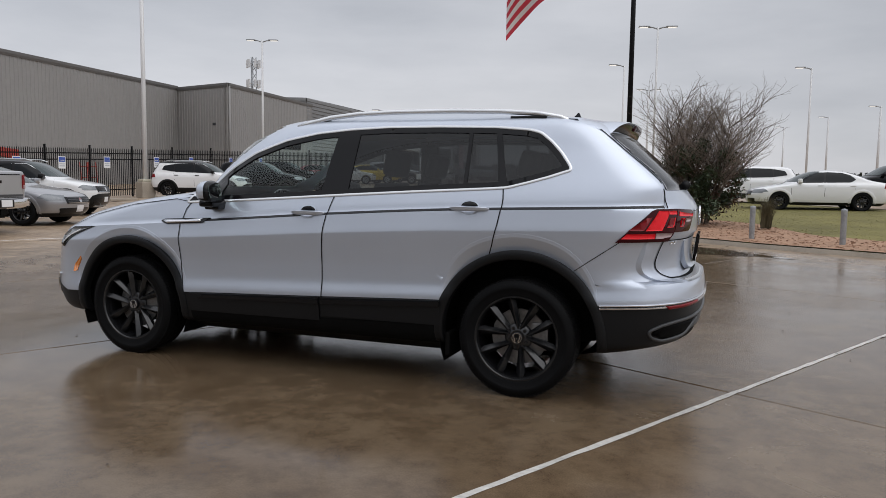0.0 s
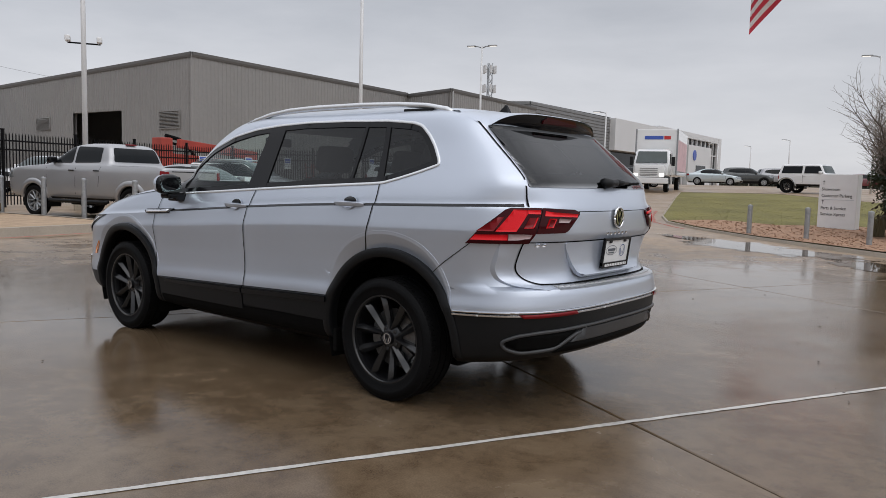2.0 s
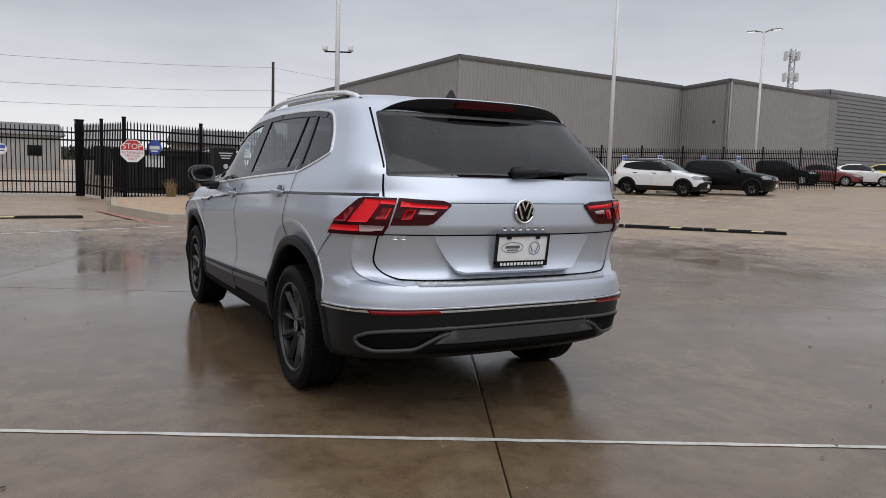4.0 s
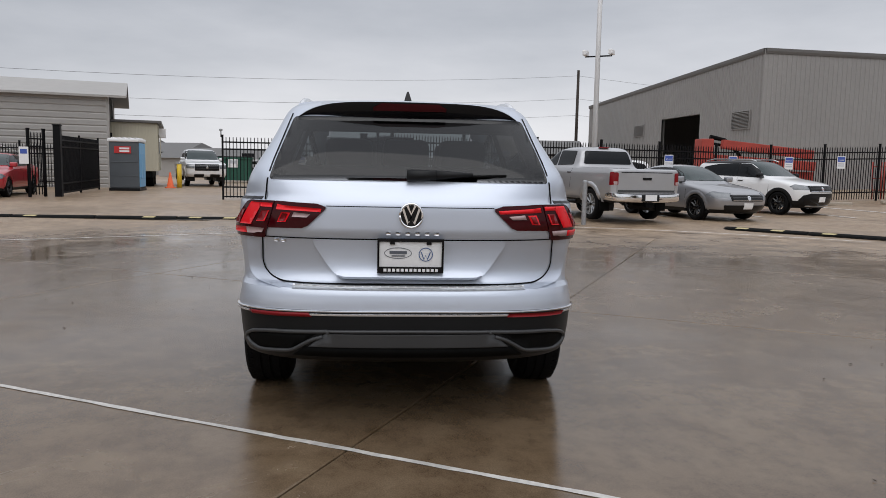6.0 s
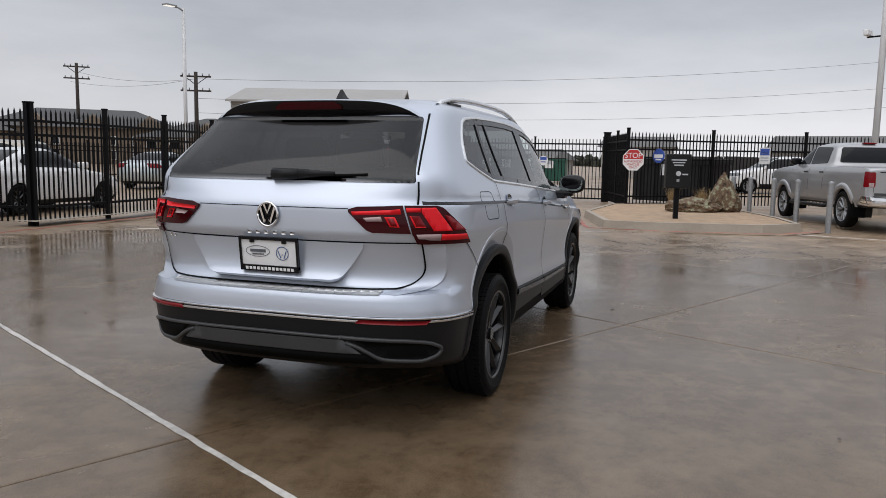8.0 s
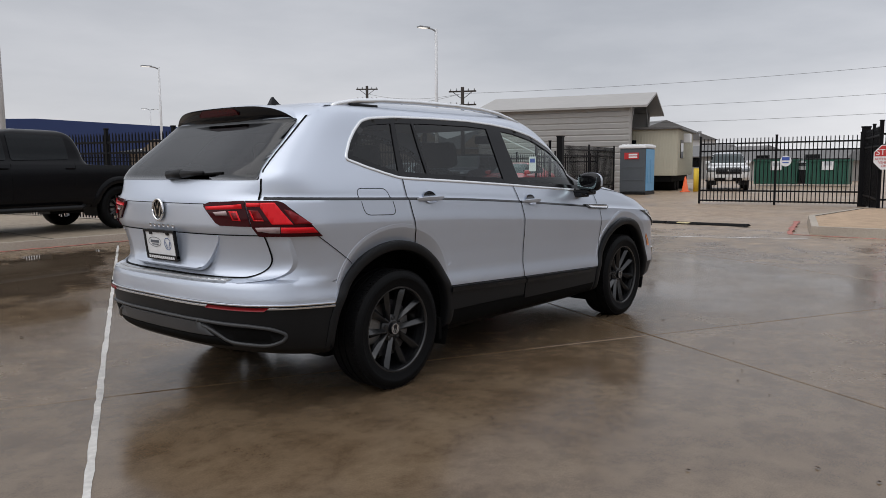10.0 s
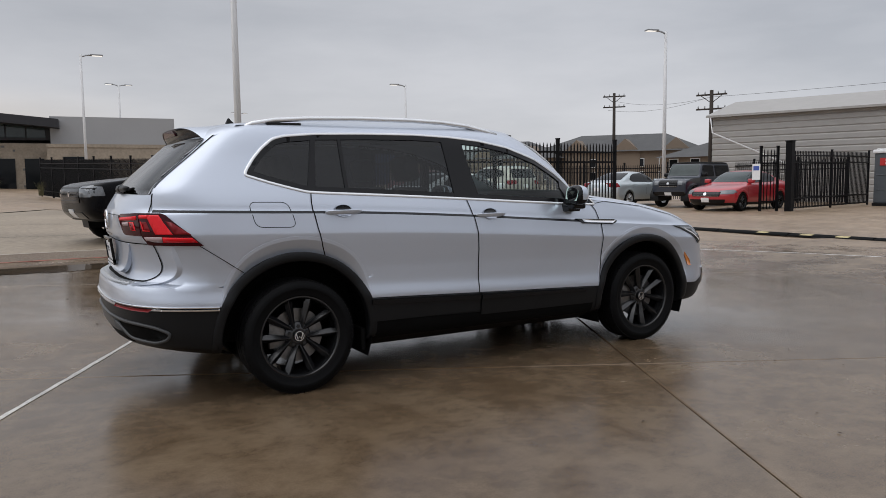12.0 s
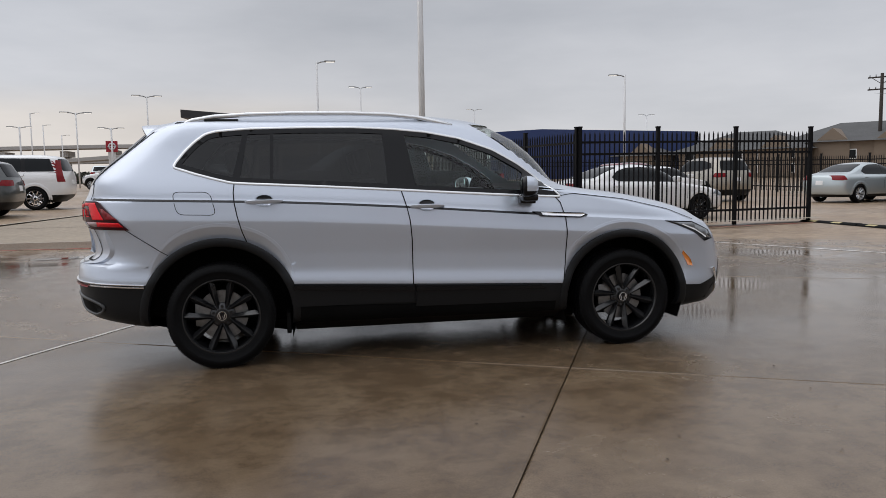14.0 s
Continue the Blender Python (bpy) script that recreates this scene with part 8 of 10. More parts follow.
def boulder(x, y, sx, sy, sz, yaw, seed, tall=False):
    bm = bmesh.new()
    bmesh.ops.create_icosphere(bm, subdivisions=4, radius=1)
    for v in bm.verts:
        d = 1 + 0.35 * noise.noise(v.co * 1.3 + Vector((seed, 0, 0))) + 0.14 * noise.noise(v.co * 4 + Vector((0, seed, 0))) + 0.05 * noise.noise(v.co * 11)
        p = v.co * d
        if tall:
            k = (p.z + 1) / 2
            p.x *= 1 - 0.55 * k
            p.y *= 1 - 0.6 * k
        v.co = (p.x * sx, p.y * sy, max(-0.05, (p.z + 0.7) * sz * 0.6))
    ob = tagged(part("boulder", bm, ROCK, None, "", True, 35), "rough brown landscaping boulder with pale lichen", "boulder", "boulders")
    ob.matrix_world = on_ground(x, y, yaw, 0.13)


boulder(14.3, -1.95, 0.40, 0.62, 0.34, 10, 1)
boulder(14.7, -2.70, 0.38, 0.52, 0.90, 20, 4, True)


# ---------------------------------------------------------------- buildings
def wall_face(root, name, p, q, z0, z1p, z1q, mat, pitch=0.3, proud=0.03, horizontal=False, thick=0.25):
    """A wall of ribbed sheet from p to q, its top going from z1p to z1q."""
    p, q = Vector(p), Vector(q)
    d = q - p
    L = d.length
    e, nrm = d / L, Vector((d.y, -d.x)) / L
    bm = bmesh.new()

    def P(u, h, o):
        c = p + e * u + nrm * o
        return bm.verts.new((c.x, c.y, h))

    top = lambda u: z1p + (z1q - z1p) * u / L
    prof = []
    if not horizontal:
        n = max(2, int(L / pitch))
        for i in range(n):
            u = L * i / n
            w = L / n
            prof += [(u, 0), (u + w * 0.62, 0), (u + w * 0.70, proud), (u + w * 0.92, proud)]
        prof.append((L, 0))
        prev = None
        for u, o in prof:
            cur = (P(u, z0, o), P(u, top(u), o))
            if prev:
                bm.faces.new((prev[0], cur[0], cur[1], prev[1]))
            prev = cur
    else:
        n = max(2, int((min(z1p, z1q) - z0) / pitch))
        prev = None
        for i in range(n + 1):
            for k, o in ((0.0, 0.0), (0.15, proud), (0.80, proud), (0.95, 0.0)):
                if i == n and k > 0:
                    break
                f = min(1, (i + k) / n)
                cur = (P(0, z0 + (z1p - z0) * f, o), P(L, z0 + (z1q - z0) * f, o))
                if prev:
                    bm.faces.new((prev[0], prev[1], cur[1], cur[0]))
                prev = cur
    # back and top of the wall
    a = [P(0, z0, -thick), P(L, z0, -thick), P(L, z1q, -thick), P(0, z1p, -thick), P(0, z1p, 0), P(L, z1q, 0)]
    bm.faces.new(a[:4][::-1])
    bm.faces.new((a[3], a[2], a[5], a[4]))
    return part(name, bm, mat, root)


def eave_trim(root, p, q, zp, zq, mat, drop=0.28, out=0.10):
    p, q = Vector(p), Vector(q)
    e = (q - p).normalized()
    nrm = Vector((e.y, -e.x))
    bm = bmesh.new()
    A = []
    for c, z in ((p, zp), (q, zq)):
        A.append([bm.verts.new((*(c + nrm * o), h)) for o, h in ((-0.3, z + 0.02), (out, z + 0.02), (out, z - drop * 0.5), (out * 0.6, z - drop), (0.02, z - drop))])
    for i in range(4):
        bm.faces.new((A[0][i], A[1][i], A[1][i + 1], A[0][i + 1]))
    part("eave_trim", bm, mat, root)


def prism(root, name, pts, z0, z1, mat):
    """An upright block over a plan outline."""
    bm = bmesh.new()
    a = [bm.verts.new((*p, z0)) for p in pts]
    b = [bm.verts.new((*p, z1)) for p in pts]
    n = len(pts)
    for i in range(n):
        bm.faces.new((a[i], a[(i + 1) % n], b[(i + 1) % n], b[i]))
    bm.faces.new(b)
    bmesh.ops.recalc_face_normals(bm, faces=bm.faces)
    return part(name, bm, mat, root)


def louver(root, c, along, w, z0, z1, mat):
    """A wall vent of slanted blades in a frame; along is the wall's direction."""
    c, e = Vector(c), Vector(along).normalized()
    nrm = Vector((e.y, -e.x))
    v = thing("wall_vent")
    v.parent = root
    M = Matrix(((e.x, nrm.x, 0, c.x), (e.y, nrm.y, 0, c.y), (0, 0, 1, 0), (0, 0, 0, 1)))
    bm = bmesh.new()
    for a in ((-w / 2, w / 2, z0 - 0.06, z0), (-w / 2, w / 2, z1, z1 + 0.06), (-w / 2 - 0.06, -w / 2, z0 - 0.06, z1 + 0.06), (w / 2, w / 2 + 0.06, z0 - 0.06, z1 + 0.06)):
        box(bm, a[0], a[1], 0.0, 0.10, a[2], a[3], rot=M)
    part("frame", bm, mat, v)
    n = 12
    for i in range(n):
        z = z0 + (z1 - z0) * (i + 0.5) / n
        bm = bmesh.new()
        box(bm, -w / 2, w / 2, -0.004, 0.10, -0.01, 0.01, rot=M @ Matrix.Translation((0, 0.03, z)) @ Matrix.Rotation(radians(-35), 4, "X"))
        part("blade", bm, mat, v)


def grey_warehouse():
    root = thing("warehouse", None, "large grey ribbed-metal warehouse with a dark open doorway", "building")
    A, Lf, R = (35.7, -21.4), (66.7, -19.9), (38.2, -43.3)
    e = Vector(Lf) - Vector(A)
    on = lambda u: tuple(Vector(A) + e * (u / e.length))
    H = lambda u: 8.4 - 0.8 * u / e.length
    # gable side in pieces round the doorway
    d0, d1, dz = 7.6, 13.8, 5.25
    wall_face(root, "wall", on(d0), A, -0.5, H(d0), 8.4, GREY_METAL)
    wall_face(root, "wall", Lf, on(d1), -0.5, 7.6, H(d1), GREY_METAL)
    wall_face(root, "wall", on(d1), on(d0), dz, H(d1), H(d0), GREY_METAL)
    wall_face(root, "wall", A, R, -0.5, 8.4, 8.45, GREY_METAL)
    # near-black floor slab: the unlit inside of the doorway put into colour
    prism(root, "doorway_dark_slab", [tuple(Vector(on(d0)) + Vector((0.1, -0.3))), tuple(Vector(on(d1)) + Vector((0, -0.3))), tuple(Vector(on(d1)) + Vector((0, -12))), tuple(Vector(on(d0)) + Vector((0, -12)))], 0.1, 0.3, PAINTED_DARK)
    bm = bmesh.new()
    vs = [bm.verts.new(v) for v in ((*A, 8.38), (*Lf, 7.58), (66, -46, 9.0), (*R, 8.43))]
    bm.faces.new(vs)
    part("roof", bm, GREY_TRIM, root)
    prism(root, "back_wall", [(66.6, -20.2), (66.9, -20.2), (66.0, -46), (65.7, -46)], -0.5, 7.6, GREY_METAL)
    eave_trim(root, Lf, A, 7.6, 8.4, GREY_TRIM)
    eave_trim(root, A, R, 8.4, 8.45, GREY_TRIM)
    louver(root, on(2.2), tuple(-e), 2.0, 4.0, 5.0, GREY_METAL)
    louver(root, on(18.0), tuple(-e), 2.0, 4.2, 5.0, GREY_METAL)
    # lower range with its own corner
    C, D = (32.6, -42.2), (34.4, -57.5)
    wall_face(root, "wall", R, C, -0.5, 8.35, 8.4, GREY_METAL)
    wall_face(root, "wall", C, D, -0.5, 8.4, 8.4, GREY_METAL)
    eave_trim(root, R, C, 8.35, 8.4, GREY_TRIM)
    eave_trim(root, C, D, 8.4, 8.4, GREY_TRIM)
    bm = bmesh.new()
    bm.faces.new([bm.verts.new(v) for v in ((*C, 8.38), (*R, 8.33), (60, -46, 8.6), (60, -58, 8.6), (*D, 8.38))])
    part("roof", bm, GREY_TRIM, root)
    # wall lamp
    bm = bmesh.new()
    box(bm, 33.9, 34.2, -42.75, -42.45, 5.3, 5.5, 0.02)
    part("wall_lamp", bm, SIGN_INK, root)
    # drain pipe
    bm = bmesh.new()
    tube(bm, [(32.5, -42.3, 0.3), (32.5, -42.3, 8.2)], 0.07, 6)
    part("downpipe", bm, GREY_METAL, root)


grey_warehouse()
RIB_GREY = material("grey_rib_panel", (0.20, 0.20, 0.20), 0.45, metal=0.2, vary=0.06, scale=0.3)
PANEL_WHITE = material("white_composite_panel", (0.62, 0.62, 0.62), 0.4, vary=0.04, scale=0.4)


def showroom():
    root = thing("showroom", None, "long grey-ribbed and white-panelled dealership showroom", "building")
    D, E = (34.3, -56.3), (37.3, -79.2)
    wall_face(root, "wall", (37.2, -54.6), D, 0, 8.9, 8.9, RIB_GREY, 0.34, 0.07, True)
    wall_face(root, "wall", D, E, 0, 8.9, 9.2, RIB_GREY, 0.34, 0.07, True)
    bm = bmesh.new()
    bm.faces.new([bm.verts.new(v) for v in ((*D, 8.9), (37.2, -54.6, 8.9), (62, -56, 9), (62, -82, 9.3), (*E, 9.3))])
    part("roof", bm, GREY_TRIM, root)
    a = math.atan2(-46.4, 3.05)
    M = Matrix.Translation((*E, 0)) @ Matrix.Rotation(a, 4, "Z")
    for x0, x1, y0, z0, z1, mat, nm in ((-0.6, 15.5, -0.8, 5.4, 9.2, PANEL_WHITE, "canopy_panel"), (0, 15.5, 0.6, 1.3, 5.4, GLASS_CAR, "glazing"), (15.5, 45, 0.0, 1.3, 9.0, GLASS_CAR, "facade"), (15.5, 45, -0.5, 8.6, 9.5, PANEL_WHITE, "fascia"),
                                        (45, 46.5, -0.6, 1.3, 9.5, PANEL_WHITE, "portal"), (28, 40, -0.8, 1.3, 7.6, PANEL_WHITE, "entrance_block")):
        bm = bmesh.new()
        box(bm, x0, x1, y0, 8, z0, z1, 0.03, rot=M)
        part(nm, bm, mat, root)
    for i in range(13):
        bm = bmesh.new()
        box(bm, 15.8 + i * 2.25, 16.05 + i * 2.25, -0.25, 0.2, 1.3, 8.6, rot=M)
        part("mullion", bm, PANEL_WHITE, root)
    for z in (3.9, 6.4):
        bm = bmesh.new()
        box(bm, 15.5, 45, -0.2, 0.2, z, z + 0.2, rot=M)
        part("transom", bm, PANEL_WHITE, root)
    bm = bmesh.new()
    box(bm, 32, 37, -0.86, 0, 1.4, 4.6, 0.02, rot=M)
    part("entrance_glass", bm, GLASS_CAR, root)
    bm = bmesh.new()
    tube(bm, [M @ Vector((31.0, -0.8, 6.1)), M @ Vector((31.0, -0.9, 6.1))], 0.8, 20)
    part("round_sign", bm, SIGN_BLUE, root)


showroom()


def metal_shed():
    """Tall open-ended carport shed clad in wide horizontal sheets."""
    root = thing("metal_shed", None, "tall pale grey metal shed, its gable end open", "shed")
    P2, P1 = Vector((28.9, 12.5)), Vector((26.6, 19.85))
    e = (P2 - P1).normalized()
    back = Vector((-e.y, e.x))
    W = 6.5
    zb, ze, zr = 0.0, 4.30, 5.12
    wall_face(root, "long_wall", tuple(P1), tuple(P2), zb, ze, ze, SHED_METAL, 0.27, 0.03, True)
    wall_face(root, "far_wall", tuple(P2 + back * W), tuple(P1 + back * W), zb, ze, ze, SHED_METAL, 0.27, 0.03, True)
    wall_face(root, "end_wall", tuple(P1 + back * W), tuple(P1), zb, ze, ze, SHED_METAL, 0.27, 0.03, True)
    for sgn in (0, 1):
        bm = bmesh.new()
        o = 0.35
        a, b = (P1 - e * 0.2, P2 + e * 0.8)
        y0, y1 = (-o, W / 2) if sgn == 0 else (W + o, W / 2)
        v = [(*(a + back * y0), ze - 0.08), (*(b + back * y0), ze - 0.08), (*(b + back * y1), zr), (*(a + back * y1), zr)]
        top = [bm.verts.new(p) for p in v]
        low = [bm.verts.new((p[0], p[1], p[2] - 0.10)) for p in v]
        bm.faces.new(top)
        bm.faces.new(low[::-1])
        for i in range(4):
            bm.faces.new((top[i], low[i], low[(i + 1) % 4], top[(i + 1) % 4]))
        bmesh.ops.recalc_face_normals(bm, faces=bm.faces)
        part("roof_sheet", bm, SHED_METAL, root)
    for k in (0.02, W - 0.02):
        bm = bmesh.new()
        c = P2 + back * k
        box(bm, c.x - 0.06, c.x + 0.06, c.y - 0.06, c.y + 0.06, zb, ze)
        part("post", bm, SHED_METAL, root)
    for k, m in ((0.0, 1.1), (W, W - 1.1)):
        bm = bmesh.new()
        tube(bm, [(*(P2 + back * k), 3.2), (*(P2 + back * m), ze + 0.2)], 0.05, 6)
        part("brace", bm, SHED_METAL, root)
    # downpipe reaching out from the corner
    bm = bmesh.new()
    tube(bm, [(*(P1 - back * 0.3), ze - 0.1), (*(P1 - back * 0.4 + e * 0.15), ze - 0.9), (*(P1 - back * 0.7 + e * 4.2), 1.6)], 0.035, 6)
    part("downpipe", bm, WHITE, root)


metal_shed()


def portable_toilet():
    root = thing("portable_toilet", on_ground(25.98, 10.72, 5), "grey portable toilet with a light blue side and white roof", "portable toilet")
    grey = material("grey_moulded_plastic", (0.075, 0.085, 0.095), 0.5, vary=0.1, scale=3)
    blue = material("light_blue_plastic", (0.16, 0.38, 0.60), 0.5, vary=0.08, scale=3)
    bm = bmesh.new()
    box(bm, -0.56, 0.56, -0.57, 0.57, 0.12, 1.98, 0.03)
    for z in (0.6, 1.15):
        box(bm, -0.575, -0.55, -0.5, 0.5, z, z + 0.04, 0.01)
    part("cabin", bm, grey, root)
    bm = bmesh.new()
    box(bm, -0.50, 0.50, -0.60, -0.56, 0.16, 1.94, 0.02)
    part("door", bm, blue, root, "light blue door")
    bm = bmesh.new()
    for x in (-0.35, 0.0):
        box(bm, x, x + 0.3, -0.62, -0.59, 0.5, 1.5, 0.02)
    part("door_panel", bm, blue, root)
    bm = bmesh.new()
    box(bm, -0.62, 0.62, -0.62, 0.62, 1.98, 2.12, 0.05)
    for i in range(5):
        box(bm, -0.60, 0.60, -0.5 + i * 0.22, -0.40 + i * 0.22, 2.11, 2.16, 0.02)
    part("roof", bm, WHITE, root)
    bm = bmesh.new()
    box(bm, -0.6, 0.6, -0.6, 0.6, 0.0, 0.12, 0.02)
    part("skid", bm, PLASTIC, root)
    bm = bmesh.new()
    box(bm, -0.585, -0.565, -0.28, 0.36, 1.52, 1.80)
    part("sign_plate", bm, SIGN_RED, root, "red sign plate with pale bars")
    bm = bmesh.new()
    for z in (1.57, 1.68):
        box(bm, -0.592, -0.583, -0.22, 0.16, z, z + 0.07)
    part("printed_block", bm, WHITE, root)


portable_toilet()


def site_office():
    root = thing("site_office", on_ground(31.5, 12.6, 15), "cream ribbed site-office trailer with dark windows", "trailer")
    bm = bmesh.new()
    box(bm, -1.3, 4.8, -1.45, 1.45, 0.75, 3.0, 0.02)
    part("cabin", bm, CREAM, root)
    bm = bmesh.new()
    box(bm, -0.03, 0.03, -0.015, 0.015, 0.78, 2.95)
    first = part("rib", bm, CREAM, root)
    first.matrix_local = Matrix.Translation((-1.22, -1.465, 0))
    for i in range(1, 40):
        rib = new("rib", first.data)
        rib.parent = root
        rib.matrix_local = Matrix.Translation((-1.22 + i * 0.15, -1.465, 0))
    for i in range(20):
        rib = new("rib", first.data)
        rib.parent = root
        rib.matrix_local = Matrix.Translation((-1.315, -1.37 + i * 0.145, 0)) @ Matrix.Rotation(math.pi / 2, 4, "Z")
    bm = bmesh.new()
    box(bm, -1.5, 5.0, -1.65, 1.65, 3.0, 3.12, 0.02)
    part("roof", bm, GREY_TRIM, root)
    for a in ((-1.36, -1.29, 0.5, 1.3, 1.3, 2.5), (-0.4, 0.5, -1.51, -1.44, 1.6, 2.5)):
        bm = bmesh.new()
        box(bm, *a)
        part("window", bm, GLASS_CAR, root)
    bm = bmesh.new()
    box(bm, 0.7, 1.3, -1.8, -1.45, 2.4, 2.85, 0.02)
    part("air_conditioner", bm, WHITE, root)
    bm = bmesh.new()
    box(bm, -1.2, 4.7, -1.2, 1.2, 0.45, 0.75)
    for x in (0.2, 1.2, 3.8):
        tube(bm, [(x, -1.2, 0.35), (x, 1.2, 0.35)], 0.35, 12)
    part("chassis", bm, RUBBER, root)
    y = material("safety_yellow", (0.70, 0.48, 0.03), 0.5, vary=0.1)
    for k in (-0.2, 0.35):
        bm = bmesh.new()
        tube(bm, [(k - 1.6, -2.4, 0), (k - 1.6, -2.4, 1.1)], 0.11, 10)
        ob = tagged(part("yellow_bollard", bm, y), "yellow painted steel bollard by the trailer", "bollard", "yellow bollards")
        ob.matrix_world = root.matrix_world.copy()
    bm = bmesh.new()
    lathe(bm, [(0.0, 0.72), (0.03, 0.72), (0.16, 0.05), (0.24, 0.04), (0.24, 0.0)], 12, "z")
    ob = tagged(part("traffic_cone", bm, material("cone_orange", (0.75, 0.12, 0.03), 0.5, vary=0.1)), "orange traffic cone beside the trailer", "traffic cone")
    ob.matrix_world = root.matrix_world @ pose(-2.4, -2.0, 0.0)


site_office()
GREEN_BIN = material("green_dumpster_paint", (0.012, 0.085, 0.055), 0.5, vary=0.2, scale=2)
BLACK_BIN = material("black_dumpster_paint", (0.012, 0.012, 0.013), 0.55, vary=0.2, scale=2)


def dumpster(x, y, yaw, mat, w=2.4, d=1.6, h=1.8, label="green steel dumpster with a white notice"):
    root = thing("dumpster", on_ground(x, y, yaw), label, "dumpster", "dumpsters")
    bm = bmesh.new()
    vs = box(bm, -d / 2, d / 2, -w / 2, w / 2, 0.12, h)
    for i in range(5):
        yy = -w / 2 + w * (i + 0.5) / 5
        box(bm, -d / 2 - 0.06, -d / 2, yy - 0.05, yy + 0.05, 0.15, h - 0.15)
    box(bm, -d / 2 - 0.08, d / 2 + 0.08, -w / 2 - 0.06, w / 2 + 0.06, h - 0.12, h, 0.01)
    part("bin", bm, mat, root)
    bm = bmesh.new()
    vs = box(bm, -d / 2 - 0.1, d / 2 + 0.1, -w / 2 - 0.05, w / 2 + 0.05, h, h + 0.06, 0.02)
    part("lid", bm, PLASTIC, root)
    bm = bmesh.new()
    box(bm, -d / 2 - 0.075, -d / 2 - 0.062, -0.35, 0.25, 0.95, 1.5)
    part("notice", bm, WHITE, root)
    bm = bmesh.new()
    box(bm, -d / 2 - 0.08, -d / 2 - 0.074, -0.25, 0.15, 1.2, 1.4)
    part("printed_bar", bm, SIGN_GREY, root)


dumpster(43.6, 9.9, 6, GREEN_BIN, 2.4, 1.6, 1.6)
dumpster(43.4, 7.0, 4, GREEN_BIN, 2.2, 1.6, 1.55)
dumpster(44.4, 8.5, 4, BLACK_BIN, 1.0, 1.4, 1.3, "black steel dumpster beside green ones")
dumpster(19.95, -1.55, -32, BLACK_BIN, 2.7, 1.3, 1.42, "black steel dumpster with pale notices behind the fence")
bm = bmesh.new()
for i in range(9):
    box(bm, 40.5, 40.54, -9 + i * 0.9, -8.12 + i * 0.9, 0.3, 1.9 + 0.02 * (i % 3))
tagged(part("screen_fence", bm, material("dark_screen_mesh", (0.03, 0.028, 0.026), 0.8, vary=0.3)), "dark screened fence behind the dumpsters", "fence", kind="structure")
RED_STEEL = material("red_oxide_steel", (0.37, 0.050, 0.034), 0.6, vary=0.3, scale=2)


def red_machine():
    """Red steel frames and folded booms stored behind the fence."""
    root = thing("boom_lift", on_ground(26.3, -16.4, -90), "red folded boom lift parked behind the fence", "machinery")
    bm = bmesh.new()
    box(bm, -2.70, -2.15, -0.4, 0.4, 0.75, 2.62, 0.05)
    part("mast", bm, RED_STEEL, root)
    for x0, x1, za, zb, y, h in ((-1.5, 2.75, 2.42, 2.02, 0.25, 0.20), (-2.2, 2.6, 1.75, 1.50, -0.2, 0.20), (-2.4, 2.7, 1.15, 1.05, 0.1, 0.20)):
        bm = bmesh.new()
        a = math.atan2(zb - za, x1 - x0)
        L = math.hypot(x1 - x0, zb - za)
        box(bm, 0, L, y - 0.14, y + 0.14, -h, h, 0.03, rot=Matrix.Translation((x0, 0, za)) @ Matrix.Rotation(-a, 4, "Y"))
        part("boom", bm, RED_STEEL, root)
    bm = bmesh.new()
    tube(bm, [(-1.9, 0.62, 2.75), (-1.2, 0.62, 2.62), (-0.55, 0.62, 2.05), (-0.2, 0.62, 1.5)], 0.10, 8, 0.06)
    tube(bm, [(-1.75, 0.62, 2.45), (-0.7, 0.62, 2.30), (-0.4, 0.62, 1.7)], 0.06, 8)
    part("hydraulic_arm", bm, RUBBER, root)
    bm = bmesh.new()
    box(bm, -2.3, 2.3, -0.8, 0.8, 0.35, 0.85, 0.06)
    part("chassis", bm, RED_STEEL, root)
    for x in (-1.6, 1.6):
        for y in (-0.85, 0.85):
            bm = bmesh.new()
            tube(bm, [(x, y - 0.14, 0.42), (x, y + 0.14, 0.42)], 0.42, 20)
            part("tyre", bm, TYRE, root)
    for q in (0, 1):
        r2 = thing("hand_truck", on_ground(24.6 + 0.1 * q, -21.0 - 0.6 * q, 0), "red tubular hand truck against the fence", "hand truck", "hand trucks")
        bm = bmesh.new()
        for y in (-0.2, 0.2):
            tube(bm, [(0, y, 0), (0.1, y, 1.6)], 0.03, 6)
        for z in (0.4, 0.9, 1.4):
            tube(bm, [(0.05, -0.2, z), (0.05, 0.2, z)], 0.025, 6)
        part("frame", bm, RED_STEEL, r2)


red_machine()


def white_van(x, y, yaw, s=1.0, label="white cargo van behind the fence"):
    P = dict(SUV)
    vehicle(P, place_by(x, y, yaw, P, 1, 0), PAINT_WHITE, label, "van", name="van", s=(1.2 * s, 1.1, 1.22 * s), rim=GALV)


white_van(32.5, -5.6, 100, 0.86)
white_van(33.5, -12.0, 110, 0.9, "white work truck by the warehouse doorway")


